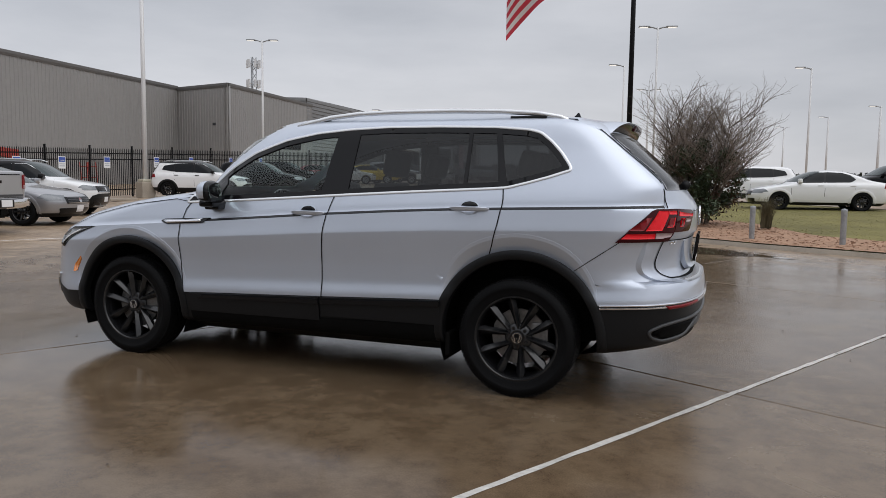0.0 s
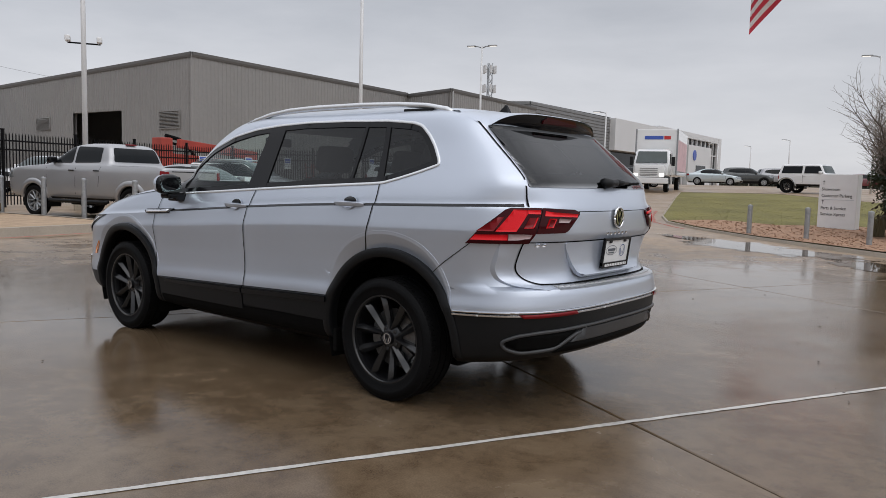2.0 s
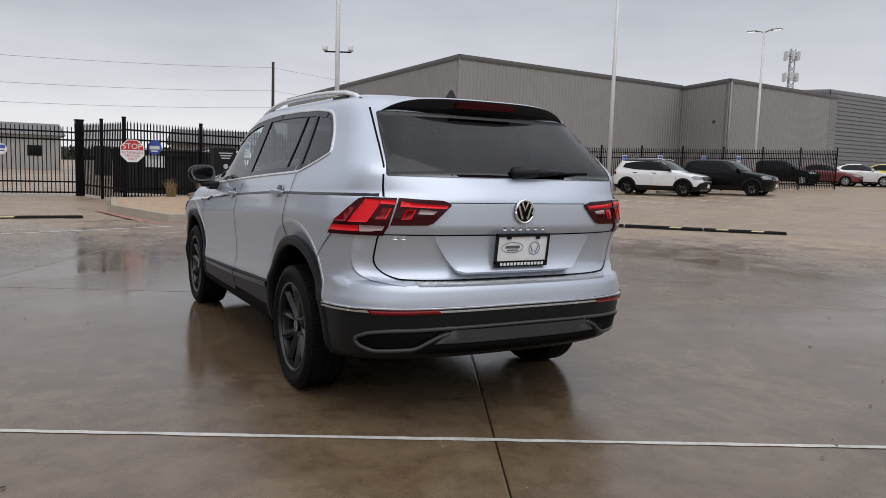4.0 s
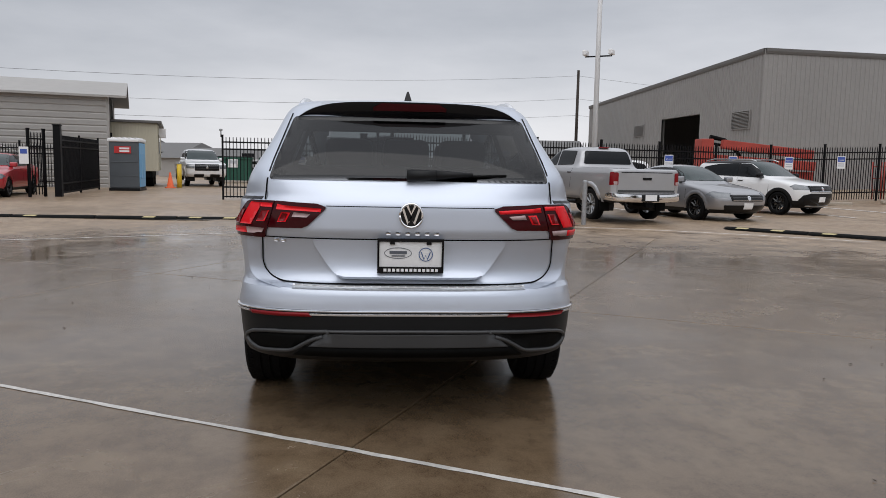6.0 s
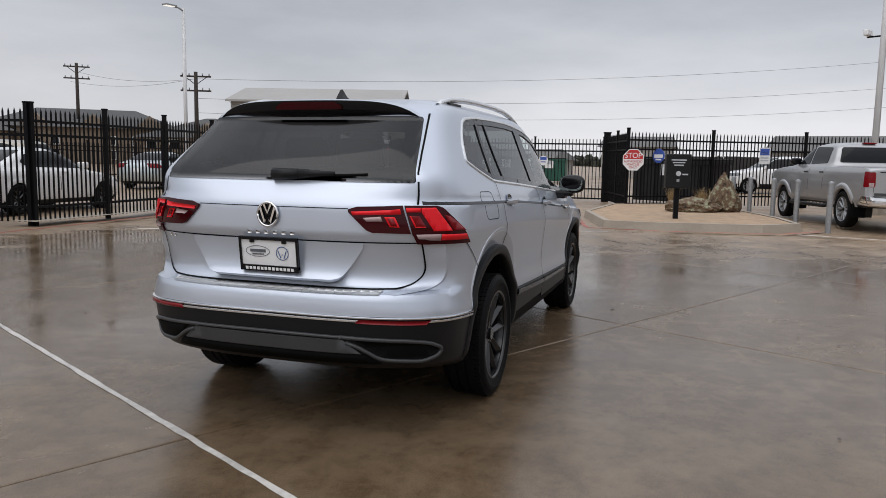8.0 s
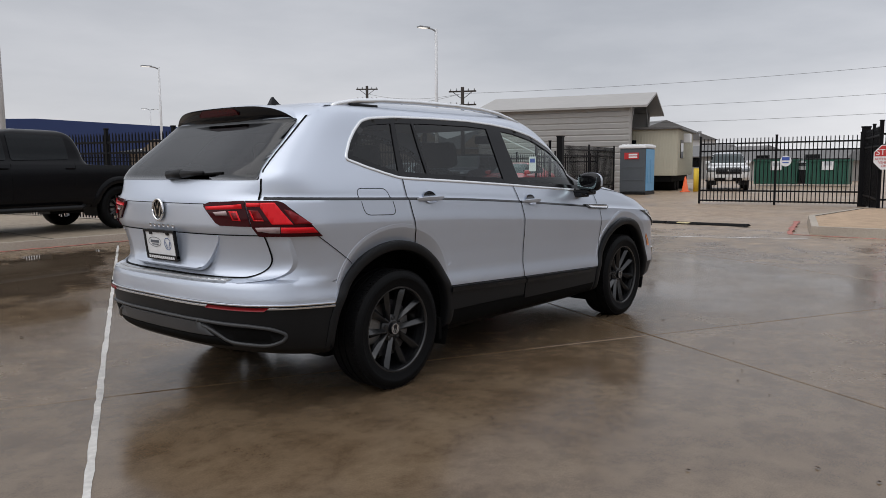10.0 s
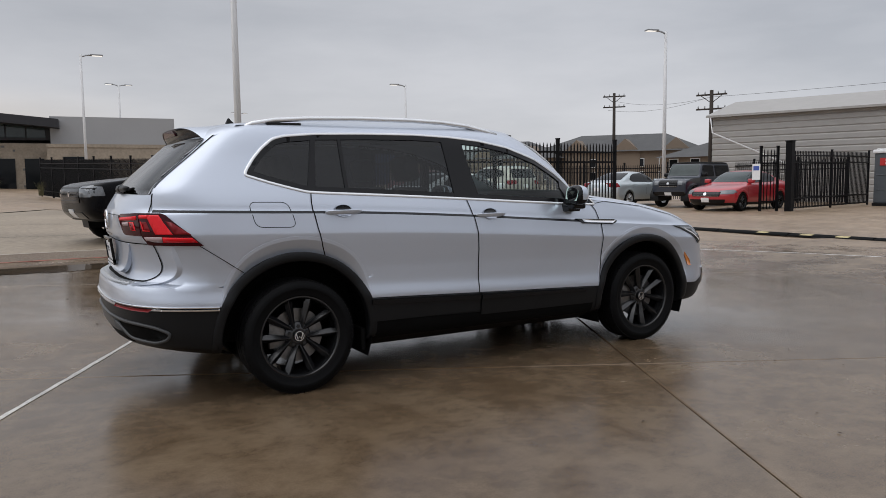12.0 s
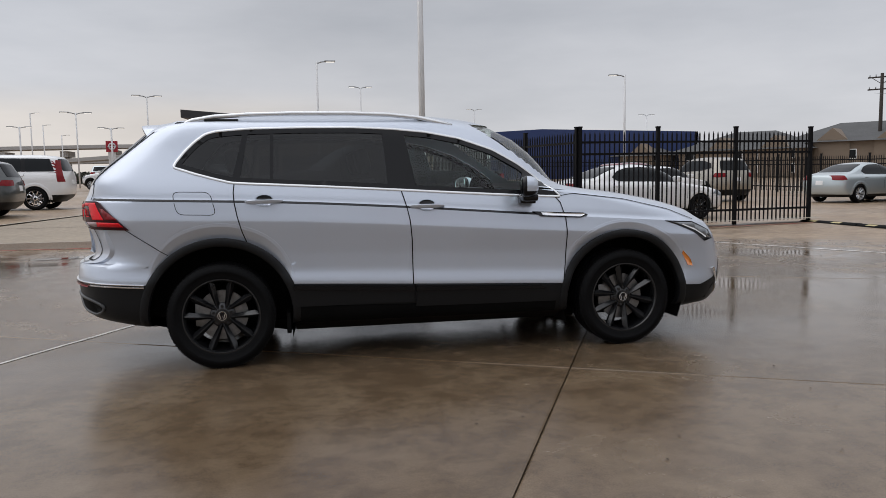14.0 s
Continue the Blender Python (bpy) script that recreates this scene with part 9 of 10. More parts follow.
def box_truck():
    root = thing("box_truck", on_ground(15.05, -40.7, 106), "white box truck with a plain cargo body, facing the lot", "truck")
    bm = bmesh.new()
    box(bm, -7.6, -0.9, -1.27, 1.27, 1.05, 3.95, 0.04)
    part("cargo_box", bm, PAINT_WHITE, root)
    for y in (-1.27, 1.27):
        bm = bmesh.new()
        box(bm, -0.97, -0.86, y - 0.05, y + 0.05, 1.05, 3.97, 0.02)
        part("corner_rail", bm, GALV, root)
    pinkish = material("printed_pink", (0.62, 0.42, 0.44), 0.5, vary=0.25, scale=0.7, fine=3)
    for q in (1, -1):
        bm = bmesh.new()
        box(bm, -7.3, -1.3, q * 1.275 - 0.006, q * 1.275 + 0.006, 1.35, 3.3)
        part("printed_panel", bm, pinkish, root, "faded pink printed side panel")
    for y0, y1, mat in ((0.45, 0.85, SIGN_RED), (-0.75, 0.40, SIGN_BLUE)):
        bm = bmesh.new()
        box(bm, -0.905, -0.885, y0, y1, 3.30, 3.52)
        part("printed_bar", bm, mat, root)
    bm = bmesh.new()
    sect = [(-0.75, 0.95), (1.05, 0.95), (1.10, 1.72), (0.62, 2.50), (0.40, 2.62), (-0.75, 2.66)]
    A = [[bm.verts.new((x, y * (1.0 if z < 1.8 else 0.93), z)) for x, z in sect] for y in (-1.08, 1.08)]
    for k in range(6):
        bm.faces.new((A[0][k], A[0][(k + 1) % 6], A[1][(k + 1) % 6], A[1][k]))
    bm.faces.new(A[0][::-1])
    bm.faces.new(A[1])
    bmesh.ops.recalc_face_normals(bm, faces=bm.faces)
    bmesh.ops.bevel(bm, geom=bm.edges[:], offset=0.09, segments=3, affect="EDGES")
    part("cab", bm, PAINT_WHITE, root, "", True, 50)
    bm = bmesh.new()
    box(bm, 0.8, 2.15, -0.88, 0.88, 0.85, 1.66, 0.16)
    part("bonnet", bm, PAINT_WHITE, root, "", True, 50)
    bm = bmesh.new()
    vs = [bm.verts.new(p) for p in ((1.10, -0.93, 1.76), (1.10, 0.93, 1.76), (0.66, 0.86, 2.46), (0.66, -0.86, 2.46))]
    vs += [bm.verts.new(v.co + Vector((0.03, 0, 0.02))) for v in vs]
    for k in ((4, 5, 6, 7), (0, 1, 5, 4), (1, 2, 6, 5), (2, 3, 7, 6), (3, 0, 4, 7)):
        bm.faces.new([vs[i] for i in k])
    bmesh.ops.recalc_face_normals(bm, faces=bm.faces)
    part("windscreen", bm, GLASS_GREEN, root)
    for q in (1, -1):
        bm = bmesh.new()
        box(bm, -0.25, 0.70, q * 1.05 - 0.03, q * 1.05 + 0.03, 1.72, 2.32, 0.02)
        part("side_window", bm, GLASS_CAR, root)
    for z in (1.02, 1.14, 1.26, 1.38):
        bm = bmesh.new()
        box(bm, 2.13, 2.18, -0.52, 0.52, z, z + 0.05, 0.01)
        part("grille_bar", bm, GALV, root)
    bm = bmesh.new()
    box(bm, 2.08, 2.14, -0.48, 0.48, 0.95, 1.42, 0.02)
    part("grille", bm, RUBBER, root)
    bm = bmesh.new()
    box(bm, 2.0, 2.3, -1.15, 1.15, 0.5, 0.85, 0.05)
    part("bumper", bm, PAINT_WHITE, root)
    for s in (1, -1):
        bm = bmesh.new()
        box(bm, 1.95, 2.16, s * 0.75 - 0.14, s * 0.75 + 0.14, 0.92, 1.12, 0.03)
        part("headlight", bm, LED, root)
        bm = bmesh.new()
        box(bm, 0.7, 0.85, s * 1.25 - 0.1, s * 1.25 + 0.1, 1.6, 2.15, 0.03)
        part("side_mirror", bm, PLASTIC, root)
        for x in (1.45, -4.6):
            wheel(root, (x, s * 0.98, 0.48), s, 0.48, 0.26, 0.29, GALV, 5, False)


box_truck()


def dealer_building():
    """Modern dealership across the lot: stone and white render under a long dark sloping roof."""
    root = thing("dealership", None, "modern dealership with a dark sloping roof, stone and pale render", "building")
    stone = material("pale_stone_cladding", (0.32, 0.27, 0.21), 0.8, vary=0.25, scale=1.2, fine=6, bump=0.3)
    render = material("pale_render", (0.50, 0.50, 0.50), 0.6, vary=0.05, scale=0.5)
    roofm = material("dark_roof_fascia", (0.020, 0.020, 0.024), 0.5, vary=0.1)
    O = Vector((-10.4, 63.6))
    e = Vector((0.995, -0.10)).normalized()
    b = Vector((0.10, 0.995)).normalized()

    def blk(nm, u0, u1, v0, v1, z0, z1, mat, bev=0.0):
        bm = bmesh.new()
        M = Matrix(((e.x, b.x, 0, O.x), (e.y, b.y, 0, O.y), (0, 0, 1, 0), (0, 0, 0, 1)))
        u0, u1 = 1.1 + 0.73 * u0, 1.1 + 0.73 * u1
        box(bm, u0, u1, v0, v1, z0, z1, bev, rot=M)
        return part(nm, bm, mat, root)

    blk("render_wall", 0, 4.6, 0, 10, 0.3, 4.9, render)
    blk("stone_wall", 4.6, 12.5, -0.4, 10, 0.3, 4.6, stone)
    blk("side_wall", -0.5, 0, 0.2, 9, 0.3, 5.4, roofm)
    blk("upper_storey", 0.6, 12.5, 0.5, 9, 4.9, 6.0, roofm)
    blk("entrance_glass", 1.5, 4.5, -0.08, 0.3, 0.6, 3.5, GLASS_CAR)
    for k in (1.5, 2.95, 4.45):
        blk("mullion", k, k + 0.08, -0.12, 0.3, 0.6, 3.5, roofm)
    blk("mullion", 1.5, 4.5, -0.12, 0.3, 2.5, 2.58, roofm)
    for k in range(6):
        blk("clerestory_pane", 0.5 + k * 1.95, 2.3 + k * 1.95, 0.40, 0.6, 5.1, 6.25 - 0.03 * k, GLASS_GREEN)
    for u, z in ((7.2, 1.0), (10.0, 1.0)):
        blk("window", u, u + 1.9, -0.48, 0, z, z + 2.4, GLASS_CAR)
    bm = bmesh.new()
    v = []
    for u, z in ((0.2, 7.40), (11.0, 6.42)):
        for w in (-2.2, 9):
            p = O + e * u + b * w
            v.append([bm.verts.new((p.x, p.y, z)), bm.verts.new((p.x, p.y, z - 0.68))])
    q = lambda *i: bm.faces.new(i)
    q(v[0][0], v[2][0], v[3][0], v[1][0])
    q(v[0][1], v[1][1], v[3][1], v[2][1])
    q(v[0][0], v[0][1], v[2][1], v[2][0])
    q(v[1][0], v[3][0], v[3][1], v[1][1])
    q(v[0][0], v[1][0], v[1][1], v[0][1])
    q(v[2][0], v[2][1], v[3][1], v[3][0])
    part("sloping_roof", bm, roofm, root)
    # lower stone wing and the grey hall behind
    blk("stone_wing", 12.6, 28, -5.0, 8, 0.3, 4.3, stone)
    blk("parapet", 12.6, 28, -5.06, -5.0, 4.1, 4.35, stone)
    blk("grey_hall", 12.6, 25.4, -0.5, 16, 0.3, 6.75, material("pale_grey_hall", (0.34, 0.34, 0.345), 0.6, vary=0.06, scale=0.4))
    blk("wing_window", 14.0, 16.0, -5.1, -4.9, 1.0, 3.4, GLASS_CAR)
    rng = random.Random(4)
    for i in range(40):
        u, z = rng.uniform(4.8, 12.2), rng.uniform(0.6, 4.3)
        blk("stone_block", u, u + rng.uniform(0.2, 0.5), -0.45, -0.39, z, z + 0.16, GREY_TRIM if i % 3 == 0 else stone)


dealer_building()


def blue_hall():
    root = thing("blue_hall", None, "long low blue-walled hall behind the fence", "building")
    blue = material("blue_wall_panel", (0.012, 0.030, 0.115), 0.5, vary=0.05, scale=0.3)
    p, q = (20.5, 75.0), (40.5, 66.5)
    wall_face(root, "wall", (25.8, 73.0), p, 0, 6.4, 6.2, blue, 1.2, 0.02)
    wall_face(root, "wall", q, (25.8, 73.0), 0, 5.7, 6.4, blue, 1.2, 0.02)
    wall_face(root, "end_wall", (52, 86), q, 0, 5.7, 5.7, blue, 1.2, 0.02)
    bm = bmesh.new()
    bm.faces.new([bm.verts.new(v) for v in ((*p, 6.2), (25.8, 73.0, 6.4), (*q, 5.7), (52, 86, 5.7), (32, 95, 6.3))])
    part("roof", bm, WHITE, root)
    grey = thing("grey_hall", None, "low pale grey hall beside the blue one", "building")
    wall_face(grey, "wall", (19.9, 75.2), (6, 79), 0, 6.4, 6.2, RIB_GREY, 1.2, 0.02)


blue_hall()


def apartments():
    """Tan three-storey apartment block with hipped grey roofs, beyond the fence."""
    tan = material("tan_stucco", (0.20, 0.155, 0.115), 0.8, vary=0.1, scale=0.5)
    shingle = material("grey_shingle", (0.085, 0.085, 0.085), 0.85, vary=0.2, scale=1, fine=8)
    for k, (x, y, yaw, L, h) in enumerate(((55.0, 56.0, 128, 17, 3.3), (45.5, 63.5, 128, 12, 2.6), (36.0, 74.0, 128, 14, 2.3), (56.5, 42.5, 100, 9, 2.7))):
        root = thing("apartment_block", on_ground(x, y, yaw), "tan apartment block with a hipped grey roof", "building", "apartment blocks")
        bm = bmesh.new()
        box(bm, -L / 2, L / 2, -5, 5, -0.5, h)
        part("wall", bm, tan, root)
        bm = bmesh.new()
        o = 0.6
        a = [bm.verts.new(v) for v in ((-L / 2 - o, -5 - o, h), (L / 2 + o, -5 - o, h), (L / 2 + o, 5 + o, h), (-L / 2 - o, 5 + o, h), (-L / 2 + 4, 0, h + 2.0), (L / 2 - 4, 0, h + 2.0))]
        for f in ((0, 1, 5, 4), (1, 2, 5), (2, 3, 4, 5), (3, 0, 4), (3, 2, 1, 0)):
            bm.faces.new([a[i] for i in f])
        part("roof", bm, shingle, root)
        n = int(L / 2.2)
        for i in range(n):
            for z in (0.4, 1.75):
                xx = -L / 2 + (i + 0.5) * L / n
                for s in (1, -1):
                    w = thing("window")
                    w.parent = root
                    bm = bmesh.new()
                    box(bm, xx - 0.5, xx + 0.5, s * 5.02 - 0.04, s * 5.02 + 0.04, z - 0.08, z + 0.83)
                    part("frame", bm, WHITE, w)
                    bm = bmesh.new()
                    box(bm, xx - 0.42, xx + 0.42, s * 5.04 - 0.05, s * 5.04 + 0.05, z, z + 0.75)
                    part("pane", bm, GLASS_CAR, w)
        for i in range(int(L / 5)):
            g = -L / 2 + 2.5 + i * 5
            bm = bmesh.new()
            v = [bm.verts.new(p) for p in ((g - 1.5, 5.2, 0), (g + 1.5, 5.2, 0), (g + 1.5, 5.2, h), (g, 5.2, h + 1.3), (g - 1.5, 5.2, h), (g - 1.5, 3, h), (g + 1.5, 3, h), (g, 2, h + 1.3))]
            bm.faces.new(v[:5])
            bm.faces.new((v[3], v[4], v[5], v[7]))
            bm.faces.new((v[2], v[3], v[7], v[6]))
            part("gable", bm, tan, root)


apartments()


def utility_pole(x, y, h, arms=2, yaw=40):
    root = thing("utility_pole", on_ground(x, y, yaw), "dark wooden utility pole with crossarms" if arms else "plain dark wooden utility pole", "utility pole", "utility poles")
    wood = material("creosoted_wood", (0.035, 0.027, 0.022), 0.85, vary=0.3, scale=2)
    bm = bmesh.new()
    tube(bm, [(0, 0, -0.3), (0, 0, h)], 0.19, 8, 0.14)
    part("pole", bm, wood, root)
    for k in range(arms):
        bm = bmesh.new()
        z = h - 0.35 - k * 1.1
        box(bm, -1.15, 1.15, -0.06, 0.06, z - 0.06, z + 0.06)
        part("crossarm", bm, wood, root)
        for q in (-1.0, -0.5, 0.5, 1.0):
            bm = bmesh.new()
            tube(bm, [(q, 0, z + 0.05), (q, 0, z + 0.25)], 0.05, 6)
            part("insulator", bm, GALV, root)
    for s in (-1, 1) if arms else ():
        bm = bmesh.new()
        tube(bm, [(0, 0, h - 1.0), (s * 0.8, 0, h - 0.4)], 0.03, 5)
        part("brace", bm, wood, root)


utility_pole(52.3, 54.5, 9.5, 2, 130)
utility_pole(44.5, 35.2, 7.7, 2, 118)
utility_pole(74.6, -20.7, 11.8, 0, 80)
cable = material("power_cable", (0.03, 0.03, 0.03), 0.6, vary=0)


def wire(a, b, sag, r=0.011):
    a, b = Vector(a), Vector(b)
    bm = bmesh.new()
    tube(bm, [a.lerp(b, k / 14) - Vector((0, 0, 4 * sag * (k / 14) * (1 - k / 14))) for k in range(15)], r, 4)
    tagged(part("power_line", bm, cable), "thin dark overhead power line", "power line", "power lines")


for dz, dx in ((0, 0), (-2.4, 0.4), (-4.2, 0.2)):
    wire((74.6 + dx, -20.7, 11.5 + dz), (44.5 + dx * 0.6, 35.2, 7.5 + dz * 0.62), 0.9)
    wire((74.6 + dx, -20.7, 11.5 + dz), (95, -75, 12 + dz), 0.8)
wire((52.3, 54.5, 9.4), (44.5, 35.2, 7.5), 0.5)
wire((51.5, 54.5, 8.4), (44.0, 35.2, 7.4), 0.5)


# ---------------------------------------------------------------- far things
def cell_tower():
    root = thing("cell_tower", on_ground(66.0, -93.6, 20), "grey lattice cell tower with antenna drums", "tower")
    bm = bmesh.new()
    H = 18.5
    leg = [(0.5, -0.3), (-0.5, -0.3), (0, 0.55)]
    for x, y in leg:
        tube(bm, [(x, y, 0), (x * 0.7, y * 0.7, H)], 0.09, 5)
    for i in range(16):
        z0, z1 = H * i / 16, H * (i + 1) / 16
        for a in range(3):
            p, q = leg[a], leg[(a + 1) % 3]
            tube(bm, [(p[0] * 0.9, p[1] * 0.9, z0), (q[0] * 0.9, q[1] * 0.9, z1)], 0.045, 4)
    part("mast", bm, GALV, root)
    for z in (14.5, 17.5):
        for a in range(6):
            bm = bmesh.new()
            c, s = math.cos(a * 1.047), math.sin(a * 1.047)
            box(bm, 0.8, 1.1, -0.15, 0.15, z - 0.6, z + 0.6, rot=Matrix.Rotation(a * 1.047, 4, "Z"))
            tube(bm, [(0.2 * c, 0.2 * s, z), (0.9 * c, 0.9 * s, z)], 0.05, 4)
            part("antenna_panel", bm, PANEL_WHITE, root)


cell_tower()


def flag_pole():
    x, y = 6.9, -74.8
    g = ground_height(x, y)
    root = thing("flag_pole", pose(x, y, g), "tall black flag pole beyond the lot", "flag pole")
    bm = bmesh.new()
    tube(bm, [(0, 0, 0), (0, 0, 30)], 0.28, 10, 0.22)
    part("pole", bm, BLACK_FENCE, root)
    red = material("flag_red", (0.52, 0.035, 0.06), 0.7, vary=0.08, scale=0.4)
    white = material("flag_white", (0.70, 0.66, 0.66), 0.7, vary=0.06, scale=0.4)
    bm = bmesh.new()
    nx, nz = 46, 26
    L, H = 13.9, 7.4
    grid = []
    for i in range(nx + 1):
        col = []
        for j in range(nz + 1):
            u, v = i / nx, j / nz
            xx = 0.3 + L * u * 0.92
            yy = 0.9 * math.sin(u * 9 + v * 2.2) * (0.3 + u) + 0.5 * math.sin(u * 17 - v * 3)
            zz = 28.0 - H * v - 5.5 * u ** 2.4 + 0.4 * math.sin(u * 9 + 1) * u
            col.append(bm.verts.new((xx, yy, zz)))
        grid.append(col)
    for i in range(nx):
        for j in range(nz):
            f = bm.faces.new((grid[i][j], grid[i + 1][j], grid[i + 1][j + 1], grid[i][j + 1]))
            f.material_index = (j // 2) % 2
            f.smooth = True
    ob = tagged(part("flag", bm, [red, white]), "large red and white striped flag in the wind", "flag")
    ob.matrix_world = pose(x, y, g, 0, 0, 10)


flag_pole()


def overpass():
    """The far road bridges, pale concrete on piers."""
    root = thing("overpass", None, "long pale concrete road bridges on piers", "bridge")
    conc = material("bridge_concrete", (0.36, 0.35, 0.34), 0.7, vary=0.1, scale=0.05)

    def deck(pts, w, th):
        bm = bmesh.new()
        prev = None
        for (x, y, z) in pts:
            cur = [bm.verts.new((x, y - w / 2, z)), bm.verts.new((x, y + w / 2, z)), bm.verts.new((x, y + w / 2, z - th)), bm.verts.new((x, y - w / 2, z - th))]
            if prev:
                for k in range(4):
                    bm.faces.new((prev[k], prev[(k + 1) % 4], cur[(k + 1) % 4], cur[k]))
            prev = cur
        bmesh.ops.recalc_face_normals(bm, faces=bm.faces)
        part("deck", bm, conc, root)

    main = [(-260, 330, 2), (-220, 325, 4.5), (-190, 320, 8), (-165, 316, 11.5), (-140, 312, 14.2), (-110, 308, 15.6), (-70, 305, 16), (-20, 300, 16), (60, 296, 16)]
    deck(main, 12, 1.3)
    deck([(x, y + 30, z * 0.62 + 1) for x, y, z in main], 10, 1.1)
    deck([(-200, 240, 0.8), (-130, 228, 3.2), (-80, 220, 7.0), (-40, 216, 9.5), (30, 212, 10)], 9, 1.0)
    for x, y, z in main[3:]:
        for k in (0, 22):
            bm = bmesh.new()
            zz = z if k == 0 else z + 0.2
            tube(bm, [(x + k, y, 0), (x + k, y, zz - 4)], 1.3, 10)
            box(bm, x + k - 1.4, x + k + 1.4, y - 5, y + 5, zz - 4.2, zz - 2.0)
            part("pier", bm, conc, root)


overpass()


def brand_pylon():
    root = thing("pylon_sign", on_ground(-19.6, 77.0, -75), "red dealership pylon sign with a pale ring", "sign")
    bm = bmesh.new()
    box(bm, -0.2, 0.2, -0.35, 0.35, 0, 3.3)
    part("plinth", bm, PANEL_WHITE, root)
    bm = bmesh.new()
    box(bm, -0.3, 0.3, -0.56, 0.56, 3.3, 4.42)
    part("panel", bm, material("pylon_red", (0.34, 0.012, 0.025), 0.4, vary=0.05), root)
    bm = bmesh.new()
    tube(bm, [(0.34, 0.3 * math.cos(a), 3.86 + 0.3 * math.sin(a)) for a in [2 * math.pi * i / 24 for i in range(25)]], 0.08, 6)
    box(bm, 0.30, 0.36, -0.4, 0.4, 3.81, 3.91)
    tube(bm, [(-0.34, 0.3 * math.cos(a), 3.86 + 0.3 * math.sin(a)) for a in [2 * math.pi * i / 24 for i in range(25)]], 0.08, 6)
    box(bm, -0.36, -0.30, -0.4, 0.4, 3.81, 3.91)
    part("ring", bm, PANEL_WHITE, root)


brand_pylon()


def far_buildings():
    """Low roofs along the horizon."""
    mats = [RIB_GREY, PANEL_WHITE, SHED_METAL, GREY_METAL]
    rng = random.Random(9)
    for x, y, w, d, h, yaw, k in ((72, 3.2, 6.6, 7, 3.0, 90, 2), (78, 30, 12, 8, 2.2, 80, 3), (60, -12.6, 9, 8, 2.5, 80, 3), (62, 14, 10, 6, 1.6, 80, 2), (70, 22, 9, 6, 2.2, 70, 3), (120, 60, 30, 20, 5, 60, 1)):
        root = thing("far_building", on_ground(x, y, yaw), "low pale building far behind the yard", "building", "far buildings")
        bm = bmesh.new()
        box(bm, -w / 2, w / 2, -d / 2, d / 2, 0, h)
        part("wall", bm, mats[k], root)
        bm = bmesh.new()
        a = [bm.verts.new(v) for v in ((-w / 2 - 0.4, -d / 2 - 0.4, h), (w / 2 + 0.4, -d / 2 - 0.4, h), (w / 2 + 0.4, d / 2 + 0.4, h), (-w / 2 - 0.4, d / 2 + 0.4, h), (-w / 2, 0, h + d * 0.16), (w / 2, 0, h + d * 0.16))]
        for f in ((0, 1, 5, 4), (1, 2, 5), (2, 3, 4, 5), (3, 0, 4)):
            bm.faces.new([a[i] for i in f])
        part("roof", bm, GREY_TRIM, root)
        for i in range(int(w / 4)):
            for s in (1, -1):
                bm = bmesh.new()
                box(bm, -w / 2 + 1.5 + i * 4, -w / 2 + 2.6 + i * 4, s * d / 2 - 0.05, s * d / 2 + 0.05, 1.2, 2.1)
                part("window", bm, GLASS_CAR, root)


far_buildings()


